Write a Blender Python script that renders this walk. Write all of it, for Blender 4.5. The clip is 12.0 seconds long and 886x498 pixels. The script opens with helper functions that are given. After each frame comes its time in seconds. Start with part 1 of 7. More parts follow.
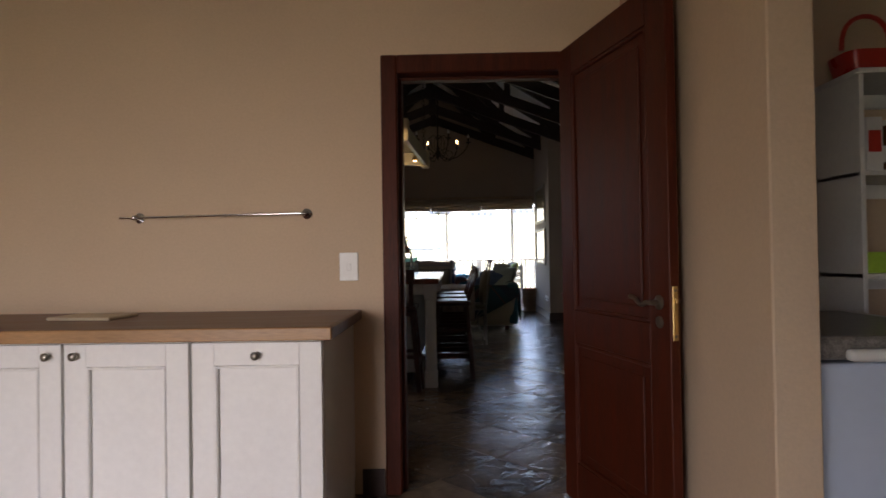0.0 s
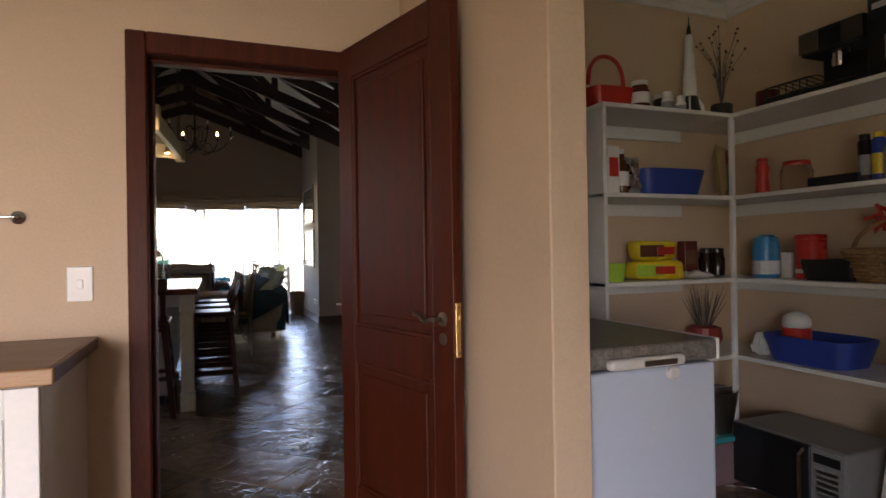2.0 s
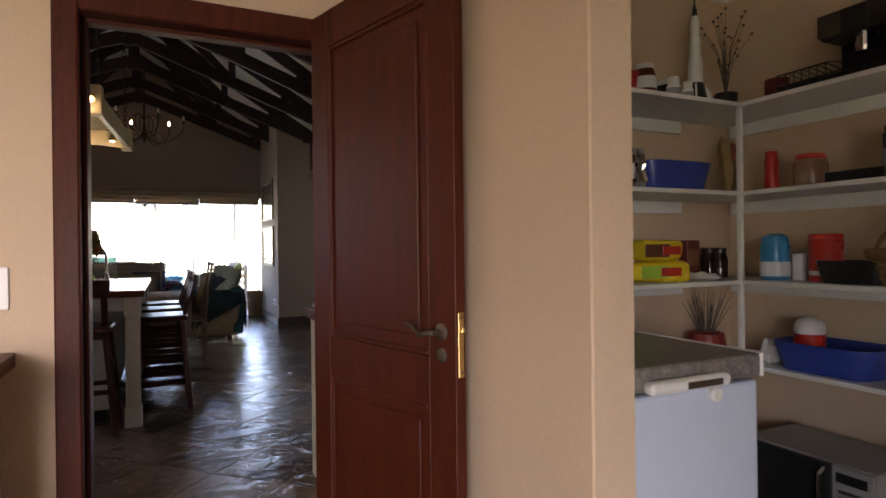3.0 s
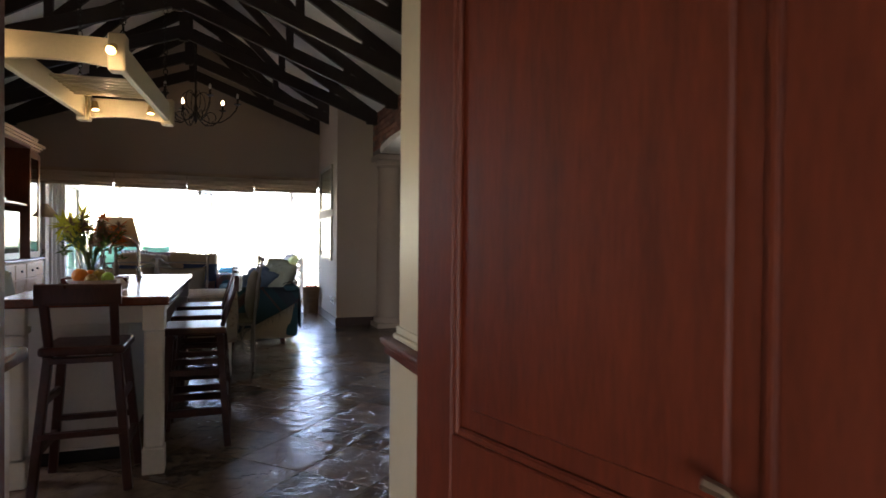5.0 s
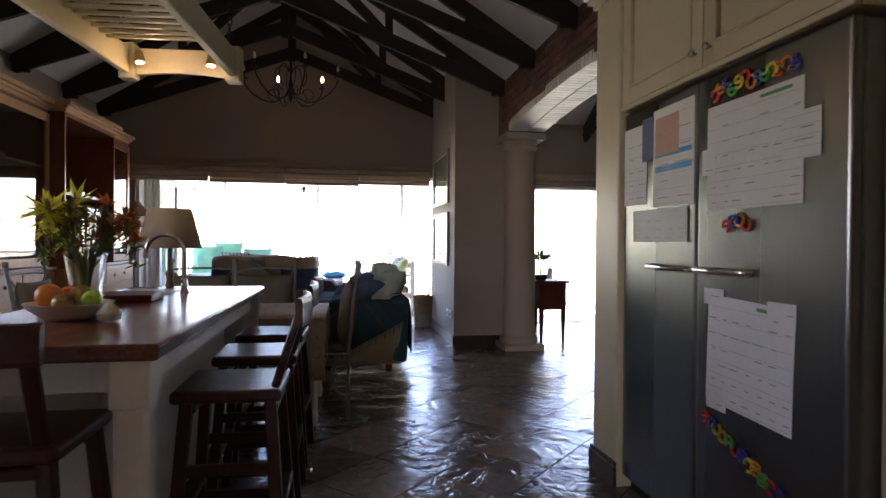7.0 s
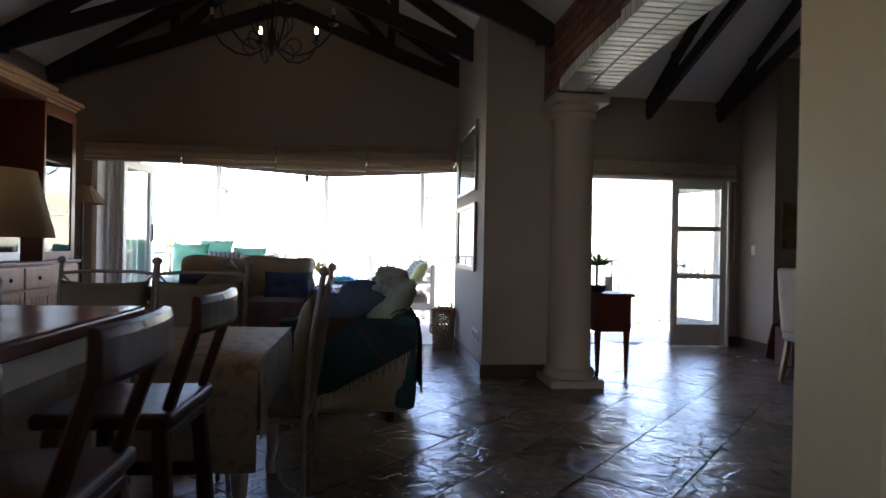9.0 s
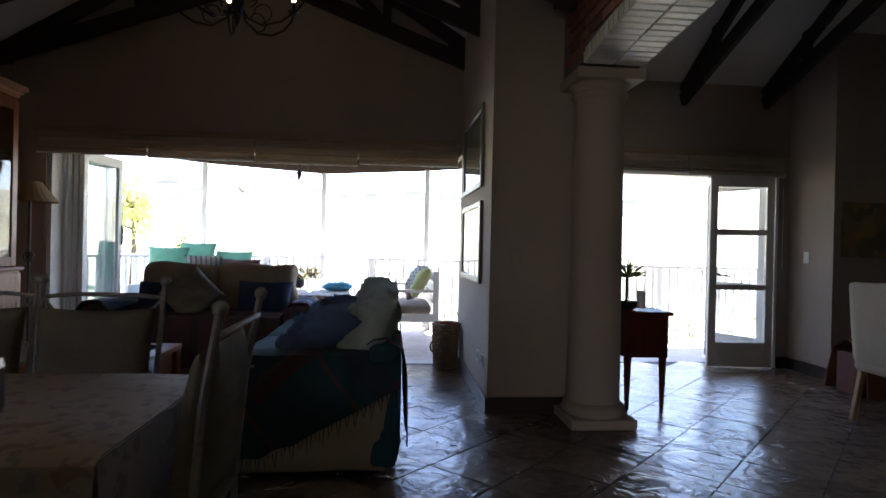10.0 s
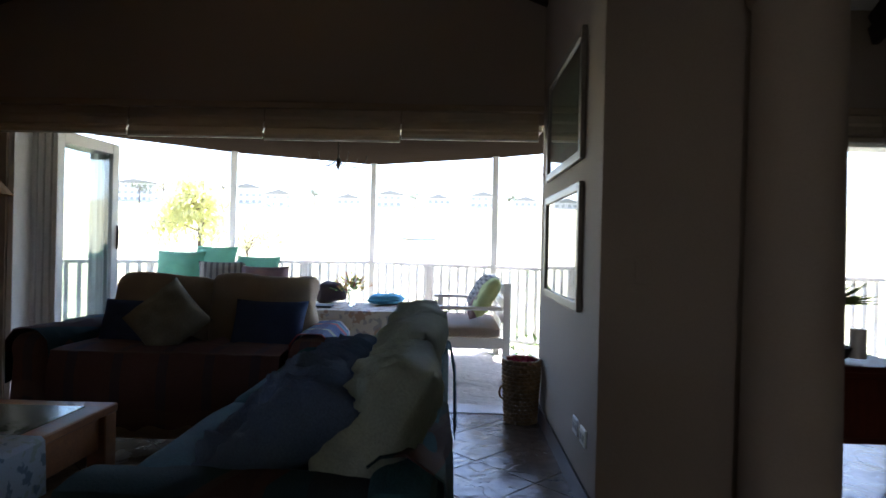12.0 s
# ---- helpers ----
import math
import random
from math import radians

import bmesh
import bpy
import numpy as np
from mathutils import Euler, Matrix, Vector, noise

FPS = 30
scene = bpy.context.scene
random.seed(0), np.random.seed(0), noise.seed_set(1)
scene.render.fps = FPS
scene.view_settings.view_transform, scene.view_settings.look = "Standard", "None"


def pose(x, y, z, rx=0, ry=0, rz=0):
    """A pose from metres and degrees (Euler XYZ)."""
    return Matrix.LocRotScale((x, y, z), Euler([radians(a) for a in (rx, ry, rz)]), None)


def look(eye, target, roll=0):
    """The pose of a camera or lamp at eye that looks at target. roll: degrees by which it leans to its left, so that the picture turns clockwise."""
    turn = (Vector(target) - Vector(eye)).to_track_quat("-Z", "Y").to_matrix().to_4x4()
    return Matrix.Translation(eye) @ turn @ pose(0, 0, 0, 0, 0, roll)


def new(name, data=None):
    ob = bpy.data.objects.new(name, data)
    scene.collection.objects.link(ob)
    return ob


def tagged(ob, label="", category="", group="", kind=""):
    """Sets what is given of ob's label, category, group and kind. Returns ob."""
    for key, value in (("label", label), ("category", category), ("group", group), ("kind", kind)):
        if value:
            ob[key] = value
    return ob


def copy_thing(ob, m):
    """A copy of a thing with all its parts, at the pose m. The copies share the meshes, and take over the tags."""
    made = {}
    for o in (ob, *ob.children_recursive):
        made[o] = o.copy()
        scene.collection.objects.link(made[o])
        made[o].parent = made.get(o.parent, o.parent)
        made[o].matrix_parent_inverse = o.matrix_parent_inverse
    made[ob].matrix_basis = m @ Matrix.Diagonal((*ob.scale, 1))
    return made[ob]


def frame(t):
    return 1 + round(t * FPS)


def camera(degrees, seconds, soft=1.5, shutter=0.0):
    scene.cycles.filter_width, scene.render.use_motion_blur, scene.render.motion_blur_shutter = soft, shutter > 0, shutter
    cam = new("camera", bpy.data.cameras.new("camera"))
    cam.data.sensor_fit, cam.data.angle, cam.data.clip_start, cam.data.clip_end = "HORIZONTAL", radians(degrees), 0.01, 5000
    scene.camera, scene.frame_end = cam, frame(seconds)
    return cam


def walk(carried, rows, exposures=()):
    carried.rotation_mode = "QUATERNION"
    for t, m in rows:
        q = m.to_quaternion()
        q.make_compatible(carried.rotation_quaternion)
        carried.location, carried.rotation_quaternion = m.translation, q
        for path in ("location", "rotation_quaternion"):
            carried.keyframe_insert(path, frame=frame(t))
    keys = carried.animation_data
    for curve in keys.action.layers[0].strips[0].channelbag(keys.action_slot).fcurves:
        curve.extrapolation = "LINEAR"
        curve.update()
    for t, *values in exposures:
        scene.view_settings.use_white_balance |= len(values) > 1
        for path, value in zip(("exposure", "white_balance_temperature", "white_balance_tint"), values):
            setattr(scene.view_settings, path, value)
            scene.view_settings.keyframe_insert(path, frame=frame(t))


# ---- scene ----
cam = camera(74.0, 12.0, shutter=0.3)
METRES, EYE, TILT, LEAN, TURN = 8.0, 1.22, 0.0, 0.0, 1.0
PATH = [
    (0, (-0.081, -0.072, 1.162), (-0.119, 1.927, 1.186), -0.9),
    (0.5, (-0.095, -0.016, 1.167), (0.104, 1.974, 1.186), -1.1),
    (1, (-0.085, 0.022, 1.184), (0.346, 1.975, 1.197), -1.0),
    (1.5, (-0.071, 0.047, 1.185), (0.527, 1.955, 1.196), -0.9),
    (2, (-0.109, 0.103, 1.226), (0.622, 1.964, 1.233), -0.9),
    (2.5, (-0.114, 0.246, 1.226), (0.744, 2.053, 1.229), -0.7),
    (4.5, (0.047, 1.31, 1.266), (0.843, 3.144, 1.247), 0.0),
    (5, (0.07, 1.623, 1.269), (0.76, 3.5, 1.246), 0.5),
    (5.5, (0.097, 2.045, 1.265), (0.647, 3.967, 1.246), 0.5),
    (6, (0.124, 2.474, 1.263), (0.576, 4.422, 1.239), 0.2),
    (6.5, (0.185, 2.956, 1.224), (0.576, 4.918, 1.207), 0.3),
    (7, (0.282, 3.386, 1.246), (0.615, 5.358, 1.228), 0.4),
    (9, (0.586, 5.09, 1.196), (0.827, 7.076, 1.191), 1.1),
    (9.5, (0.727, 5.561, 1.225), (0.935, 7.55, 1.223), 1.2),
    (10, (0.82, 5.988, 1.262), (1.012, 7.978, 1.255), 1.3),
    (10.5, (0.882, 6.455, 1.243), (1.034, 8.45, 1.244), 1.4),
    (11, (0.932, 6.868, 1.268), (1.047, 8.865, 1.267), 1.3),
    (11.5, (0.941, 7.327, 1.269), (1.02, 9.325, 1.27), 1.4),
    (12, (0.941, 7.71, 1.292), (0.901, 9.709, 1.285), 1.3),
]
walk(cam, [(t, look(eye, target, roll)) for t, eye, target, roll in PATH],
     exposures=[(0.0, 2.5, 6500, 24), (1.0, 2.9, 6550, 25), (2.7, 3.55, 6550, 26), (4.5, 3.8, 6400, 22), (5.5, 4.0, 6350, 25), (7.0, 3.85, 6200, 28), (9.0, 3.3, 6050, 23), (10.0, 2.9, 6050, 22), (11.0, 2.75, 6000, 20), (12.0, 2.5, 6000, 18)])

# world and sun
world = bpy.data.worlds.new("sky")
scene.world = world
world.use_nodes = True
wn, wl = world.node_tree.nodes, world.node_tree.links
sky = wn.new("ShaderNodeTexSky")
sky.sky_type, sky.sun_disc = "NISHITA", False
sky.sun_elevation, sky.sun_rotation = radians(71), radians(20)
wn["Background"].inputs["Strength"].default_value = 0.15
wl.new(sky.outputs[0], wn["Background"].inputs["Color"])
sun = new("sun", bpy.data.lights.new("sun", "SUN"))
sun.data.energy, sun.data.angle, sun.data.color = 5.0, radians(0.53), (1.0, 0.95, 0.87)
sun.matrix_world = look((0, 0, 0), (-math.sin(radians(20)) * math.cos(radians(71)), -math.cos(radians(20)) * math.cos(radians(71)), -math.sin(radians(71))))
# daylight from the window behind the start of the walk
win = new("unseen_window_light", bpy.data.lights.new("unseen_window_light", "AREA"))
win.data.shape, win.data.size, win.data.size_y, win.data.energy, win.data.color = "RECTANGLE", 1.6, 1.6, 4.8, (1.0, 0.94, 0.86)
win.matrix_world = look((-2.0, -2.44, 1.1), (-0.9, 3, -1.2))
win.data.spread = radians(80)
# warm bulbs of the hanging kitchen rack
for lx, ly, lz, watts in ((-1.2, 5.6, 2.33, 0.06), (-0.6, 5.55, 2.33, 0.06), (-0.85, 7.22, 2.36, 0.15)):
    bulb = new("rack_bulb_light", bpy.data.lights.new("rack_bulb_light", "POINT"))
    bulb.data.energy, bulb.data.color, bulb.data.shadow_soft_size = watts, (1.0, 0.70, 0.34), 0.03
    bulb.location = (lx, ly, lz)
# added fill light for the kitchen, at an unseen west wall opening
kitchen_fill = new("unseen_window_light", bpy.data.lights.new("unseen_window_light", "AREA"))
kitchen_fill.data.shape, kitchen_fill.data.size, kitchen_fill.data.size_y, kitchen_fill.data.energy, kitchen_fill.data.color = "RECTANGLE", 1.0, 0.7, 1.0, (1.0, 0.93, 0.84)
kitchen_fill.matrix_world = look((-3.16, 5.8, 1.75), (0, 6.0, 1.0))

# materials
def mat(name, colour, rough=0.6, metal=0.0, vary=0.12, scale=3.0, fine=60.0, bump=0.15, stretch=(1, 1, 1), second=None, spec=0.5, sheen=0.0, coat=0.0, random_amount=0.0, fine_amount=0.5):
    """A procedural surface: broad stains, fine grain and relief, in metres."""
    m = bpy.data.materials.new(name)
    m.use_nodes = True
    n, l = m.node_tree.nodes, m.node_tree.links
    b = n["Principled BSDF"]
    co = n.new("ShaderNodeTexCoord")
    mp = n.new("ShaderNodeMapping")
    mp.inputs["Scale"].default_value = stretch
    l.new(co.outputs["Object"], mp.inputs["Vector"])
    big = n.new("ShaderNodeTexNoise")
    big.inputs["Scale"].default_value, big.inputs["Detail"].default_value = scale, 4.0
    small = n.new("ShaderNodeTexNoise")
    small.inputs["Scale"].default_value, small.inputs["Detail"].default_value = fine, 5.0
    l.new(mp.outputs[0], big.inputs["Vector"])
    l.new(mp.outputs[0], small.inputs["Vector"])
    blend = n.new("ShaderNodeMix")
    blend.data_type = "FLOAT"
    blend.inputs[0].default_value = fine_amount
    l.new(big.outputs["Fac"], blend.inputs[2])
    l.new(small.outputs["Fac"], blend.inputs[3])
    value = blend.outputs[0]
    if random_amount:
        info = n.new("ShaderNodeObjectInfo")
        mad = n.new("ShaderNodeMath")
        mad.operation = "MULTIPLY_ADD"
        mad.inputs[1].default_value = random_amount
        l.new(info.outputs["Random"], mad.inputs[0])
        sub = n.new("ShaderNodeMath")
        sub.operation = "SUBTRACT"
        sub.inputs[1].default_value = random_amount / 2
        l.new(value, sub.inputs[0])
        l.new(sub.outputs[0], mad.inputs[2])
        value = mad.outputs[0]
    ramp = n.new("ShaderNodeValToRGB")
    other = second or tuple(min(1, c * (1 + vary)) for c in colour)
    dark = tuple(c * (1 - vary) for c in colour)
    ramp.color_ramp.elements[0].position, ramp.color_ramp.elements[0].color = 0.3, (*dark, 1)
    ramp.color_ramp.elements[1].position, ramp.color_ramp.elements[1].color = 0.7, (*other, 1)
    l.new(value, ramp.inputs[0])
    l.new(ramp.outputs[0], b.inputs["Base Color"])
    rr = n.new("ShaderNodeMapRange")
    rr.inputs[3].default_value, rr.inputs[4].default_value = max(0.02, rough - 0.1), min(1, rough + 0.1)
    l.new(big.outputs["Fac"], rr.inputs[0])
    l.new(rr.outputs[0], b.inputs["Roughness"])
    b.inputs["Metallic"].default_value = metal
    b.inputs["Specular IOR Level"].default_value = spec
    b.inputs["Sheen Weight"].default_value = sheen
    b.inputs["Coat Weight"].default_value = coat
    if bump:
        bu = n.new("ShaderNodeBump")
        bu.inputs["Strength"].default_value, bu.inputs["Distance"].default_value = bump, 0.01
        l.new(small.outputs["Fac"], bu.inputs["Height"])
        l.new(bu.outputs[0], b.inputs["Normal"])
    return m


def glass(name, tint=(0.95, 0.98, 0.97), rough=0.0):
    m = bpy.data.materials.new(name)
    m.use_nodes = True
    b = m.node_tree.nodes["Principled BSDF"]
    b.inputs["Base Color"].default_value = (*tint, 1)
    b.inputs["Roughness"].default_value = rough
    b.inputs["Transmission Weight"].default_value = 1.0
    b.inputs["IOR"].default_value = 1.45
    return m


def lit(name, colour, strength):
    m = bpy.data.materials.new(name)
    m.use_nodes = True
    b = m.node_tree.nodes["Principled BSDF"]
    b.inputs["Base Color"].default_value = (*colour, 1)
    b.inputs["Emission Color"].default_value = (*colour, 1)
    b.inputs["Emission Strength"].default_value = strength
    return m


# mesh helpers
def box(bm, x0, x1, y0, y1, z0, z1, bevel=0.0, segments=1):
    r = bmesh.ops.create_cube(bm, size=1.0, matrix=Matrix.LocRotScale(((x0 + x1) / 2, (y0 + y1) / 2, (z0 + z1) / 2), None, (abs(x1 - x0), abs(y1 - y0), abs(z1 - z0))))
    if bevel:
        bmesh.ops.bevel(bm, geom=list({e for v in r["verts"] for e in v.link_edges}), offset=bevel, segments=segments, profile=0.5, affect="EDGES", clamp_overlap=True)
    return bm


def bar(bm, a, b, w, h, bevel=0.0, up=(0, 0, 1)):
    """A rectangular bar from a to b, w wide and h high."""
    a, b = Vector(a), Vector(b)
    d = b - a
    y = d.normalized()
    u = Vector(up)
    if abs(u.dot(y)) > 0.98:
        u = Vector((1, 0, 0))
    x = y.cross(u).normalized()
    z = x.cross(y)
    m = Matrix((x, y, z)).transposed().to_4x4()
    m.translation = (a + b) / 2
    r = bmesh.ops.create_cube(bm, size=1.0, matrix=m @ Matrix.Diagonal((w, d.length, h, 1)))
    if bevel:
        bmesh.ops.bevel(bm, geom=list({e for v in r["verts"] for e in v.link_edges}), offset=bevel, segments=1, affect="EDGES", clamp_overlap=True)
    return bm


def rod(bm, a, b, r0, r1=None, n=10):
    a, b = Vector(a), Vector(b)
    d = b - a
    q = d.to_track_quat("Z", "Y").to_matrix().to_4x4()
    q.translation = (a + b) / 2
    bmesh.ops.create_cone(bm, cap_ends=True, segments=n, radius1=r0, radius2=r0 if r1 is None else r1, depth=d.length, matrix=q)
    return bm


def tube(bm, pts, r, n=8):
    """A round tube along a line of points."""
    pts = [Vector(p) for p in pts]
    rings, side = [], None
    for i, p in enumerate(pts):
        t = (pts[min(i + 1, len(pts) - 1)] - pts[max(i - 1, 0)]).normalized()
        if side is None:
            side = t.orthogonal().normalized()
        side = (side - t * side.dot(t)).normalized()
        other = t.cross(side)
        rr = r[i] if isinstance(r, (list, tuple)) else r
        rings.append([bm.verts.new(p + (side * math.cos(2 * math.pi * k / n) + other * math.sin(2 * math.pi * k / n)) * rr) for k in range(n)])
    for a, b in zip(rings, rings[1:]):
        for k in range(n):
            bm.faces.new((a[k], a[(k + 1) % n], b[(k + 1) % n], b[k]))
    bm.faces.new(rings[0][::-1])
    bm.faces.new(rings[-1])
    return bm


def turned(bm, profile, centre=(0, 0, 0), n=24):
    """A body of revolution from (radius, height) pairs."""
    c = Vector(centre)
    rings = [[bm.verts.new(c + Vector((max(r, 0.0005) * math.cos(2 * math.pi * k / n), max(r, 0.0005) * math.sin(2 * math.pi * k / n), z))) for k in range(n)] for r, z in profile]
    for a, b in zip(rings, rings[1:]):
        for k in range(n):
            bm.faces.new((a[k], a[(k + 1) % n], b[(k + 1) % n], b[k]))
    bm.faces.new(rings[0][::-1])
    bm.faces.new(rings[-1])
    return bm


def prism(bm, outline, y0, y1):
    """An outline of (x, z) pairs drawn out along y."""
    a = [bm.verts.new((x, y0, z)) for x, z in outline]
    b = [bm.verts.new((x, y1, z)) for x, z in outline]
    n = len(outline)
    bm.faces.new(a)
    bm.faces.new(b[::-1])
    for k in range(n):
        bm.faces.new((a[k], b[k], b[(k + 1) % n], a[(k + 1) % n]))
    return bm


def turn_all(bm, m):
    bmesh.ops.transform(bm, matrix=m, verts=bm.verts)
    return bm


def mesh_of(name, bm, material, smooth=False):
    bmesh.ops.recalc_face_normals(bm, faces=bm.faces)
    me = bpy.data.meshes.new(name)
    bm.to_mesh(me)
    bm.free()
    if material:
        me.materials.append(material)
    if smooth:
        for p in me.polygons:
            p.use_smooth = True
        if smooth != "all":
            me.set_sharp_from_angle(angle=radians(40))
    return me


def part(name, bm, material, parent, label="", smooth=False):
    ob = new(name, mesh_of(name, bm, material, smooth))
    ob.parent = parent
    if label:
        tagged(ob, label)
    return ob


def piece(name, me, parent, m):
    ob = new(name, me)
    ob.parent = parent
    ob.matrix_basis = m
    return ob


def thing(name, label, category, at=(0, 0, 0), rz=0, group="", kind=""):
    ob = new(name)
    ob.empty_display_size = 0.1
    ob.matrix_basis = pose(*at, 0, 0, rz)
    return tagged(ob, label, category, group, kind)


def solid(name, bm, material, label, category="", group="", kind="", smooth=False, m=None):
    ob = new(name, mesh_of(name, bm, material, smooth))
    if m is not None:
        ob.matrix_basis = m
    return tagged(ob, label, category, group, kind)


def B():
    return bmesh.new()


def cushion(bm, w, d, h, m=None, n=12, seed=0, crumple=0.012, pinch=0.6):
    """A stuffed pillow, w by d, h thick, lying flat; its corners pinched and the cloth uneven."""
    m = m or Matrix()
    top, bot = {}, {}
    for i in range(n + 1):
        for j in range(n + 1):
            u, v = 2 * i / n - 1, 2 * j / n - 1
            f = max(0.0, (1 - u ** 4) * (1 - v ** 4)) ** pinch
            k = 1 - 0.06 * (1 - u * u) * (v * v) - 0.06 * (1 - v * v) * (u * u)
            fold = 1 - abs(noise.noise(Vector((u * 1.6 + seed, v * 4.0 + 0.8 * u, seed * 1.7)))) * 2.2
            dz = crumple * (noise.noise(Vector((u * 2.0 + seed, v * 2.0, seed))) + 0.9 * max(fold, -0.4) + 0.3 * noise.noise(Vector((u * 8 + seed, v * 8, 3.1))))
            if crumple > 0.04:
                for a, s in ((1.0, 2.6), (0.55, 4.6)):
                    ridge = 1 - abs(noise.noise(Vector((u * s * 0.7 + v * 0.9 + seed, v * s * 1.5 - u * 0.6, seed * 2.3 + s)))) * 3.0
                    dz += a * 0.026 * max(ridge, -0.5)
            top[i, j] = bm.verts.new(m @ Vector((u * w / 2 * k, v * d / 2 * k, h / 2 * f + dz * f)))
            edge = i in (0, n) or j in (0, n)
            bot[i, j] = top[i, j] if edge else bm.verts.new(m @ Vector((u * w / 2 * k, v * d / 2 * k, -h / 2 * f + dz * f * 0.5)))
    for i in range(n):
        for j in range(n):
            bm.faces.new((top[i, j], top[i + 1, j], top[i + 1, j + 1], top[i, j + 1]))
            q = (bot[i, j], bot[i, j + 1], bot[i + 1, j + 1], bot[i + 1, j])
            bm.faces.new(q)
    return bm


def soft(bm, w, d, h, r=0.06, n=7, seed=0, lump=0.008, m=None):
    """An upholstered block, w by d by h on z = 0, with rounded edges and uneven faces."""
    m = m or Matrix()
    r = min(r, w / 2, d / 2, h / 2)
    made = {}

    def vert(p):
        key = tuple(round(c, 4) for c in p)
        if key not in made:
            q = Vector((p[0] * w / 2, p[1] * d / 2, p[2] * h / 2))
            core = Vector((max(-w / 2 + r, min(w / 2 - r, q.x)), max(-d / 2 + r, min(d / 2 - r, q.y)), max(-h / 2 + r, min(h / 2 - r, q.z))))
            o = q - core
            if o.length > 1e-6:
                q = core + o.normalized() * r
            q *= 1 + lump / max(w, d, h) * noise.noise(Vector((q.x * 5 + seed, q.y * 5, q.z * 5 + seed * 2.3))) * 3
            made[key] = bm.verts.new(m @ (q + Vector((0, 0, h / 2))))
        return made[key]

    def warp(k):
        t = 2 * k / n - 1
        return math.copysign(abs(t) ** 0.6, t)
    for axis in range(3):
        for side in (-1, 1):
            for i in range(n):
                for j in range(n):
                    q = []
                    for a, b in ((i, j), (i + 1, j), (i + 1, j + 1), (i, j + 1)):
                        p = [0, 0, 0]
                        p[axis], p[(axis + 1) % 3], p[(axis + 2) % 3] = side, warp(a), warp(b)
                        q.append(vert(p))
                    bm.faces.new(q if side > 0 else q[::-1])
    return bm


def drape(bm, profile, x0, x1, n=24, wrinkle=0.012, seed=0, thick=0.006, ragged=0.03, skew=0.0):
    """A cloth laid over a profile of (y, z) points and drawn out along x, with folds; skew slides its far end down."""
    top, low = [], []
    total = len(profile)
    for i in range(n + 1):
        x = x0 + (x1 - x0) * i / n
        a, b = [], []
        for k, (y, z) in enumerate(profile):
            p0, p1 = profile[max(k - 1, 0)], profile[min(k + 1, total - 1)]
            t = Vector((0, p1[0] - p0[0], p1[1] - p0[1])).normalized()
            nrm = Vector((0, -t.z, t.y))
            w = wrinkle * (noise.noise(Vector((x * 5 + seed, k * 0.35, seed))) + 0.6 * noise.noise(Vector((x * 13 + seed, k * 0.6, 2.0)))) + wrinkle * 0.8
            end = ragged * noise.noise(Vector((x * 9, seed, 1))) if k in (0, total - 1) else 0
            v = Vector((x, y, z)) + nrm * w + Vector((0, 0, end - skew * (i / n) * abs(k / (total - 1) - 0.0)))
            a.append(bm.verts.new(v))
            b.append(bm.verts.new(v - nrm * thick))
        top.append(a)
        low.append(b)
    for i in range(n):
        for k in range(total - 1):
            bm.faces.new((top[i][k], top[i + 1][k], top[i + 1][k + 1], top[i][k + 1]))
            bm.faces.new((low[i][k], low[i][k + 1], low[i + 1][k + 1], low[i + 1][k]))
    for i in range(n):
        for k in (0, total - 1):
            bm.faces.new((top[i][k], low[i][k], low[i + 1][k], top[i + 1][k]))
    for k in range(total - 1):
        for i in (0, n):
            bm.faces.new((top[i][k], top[i][k + 1], low[i][k + 1], low[i][k]))
    return bm


def striped(name, base, stripes, rough=0.9, along=(1.0, 0.0, 0.0), across=None):
    """Woven cloth with bands of colour every so often along one way, and across another."""
    m = mat(name, base, rough, vary=0.25, scale=4, fine=160, bump=0.3)
    n, l = m.node_tree.nodes, m.node_tree.links
    b = n["Principled BSDF"]
    colour = b.inputs["Base Color"].links[0].from_socket
    co = n.new("ShaderNodeTexCoord")
    for way, every, wide, shade in stripes:
        dot = n.new("ShaderNodeVectorMath")
        dot.operation = "DOT_PRODUCT"
        dot.inputs[1].default_value = along if way == 0 else (across or (0, 0, 1))
        l.new(co.outputs["Object"], dot.inputs[0])
        wrap = n.new("ShaderNodeMath")
        wrap.operation = "PINGPONG"
        wrap.inputs[1].default_value = every
        l.new(dot.outputs["Value"], wrap.inputs[0])
        less = n.new("ShaderNodeMath")
        less.operation = "LESS_THAN"
        less.inputs[1].default_value = wide
        l.new(wrap.outputs[0], less.inputs[0])
        amount = n.new("ShaderNodeMath")
        amount.operation = "MULTIPLY"
        amount.inputs[1].default_value = 0.75
        l.new(less.outputs[0], amount.inputs[0])
        mx = n.new("ShaderNodeMix")
        mx.data_type = "RGBA"
        l.new(amount.outputs[0], mx.inputs[0])
        l.new(colour, mx.inputs[6])
        mx.inputs[7].default_value = (*shade, 1)
        colour = mx.outputs[2]
    l.new(colour, b.inputs["Base Color"])
    return m


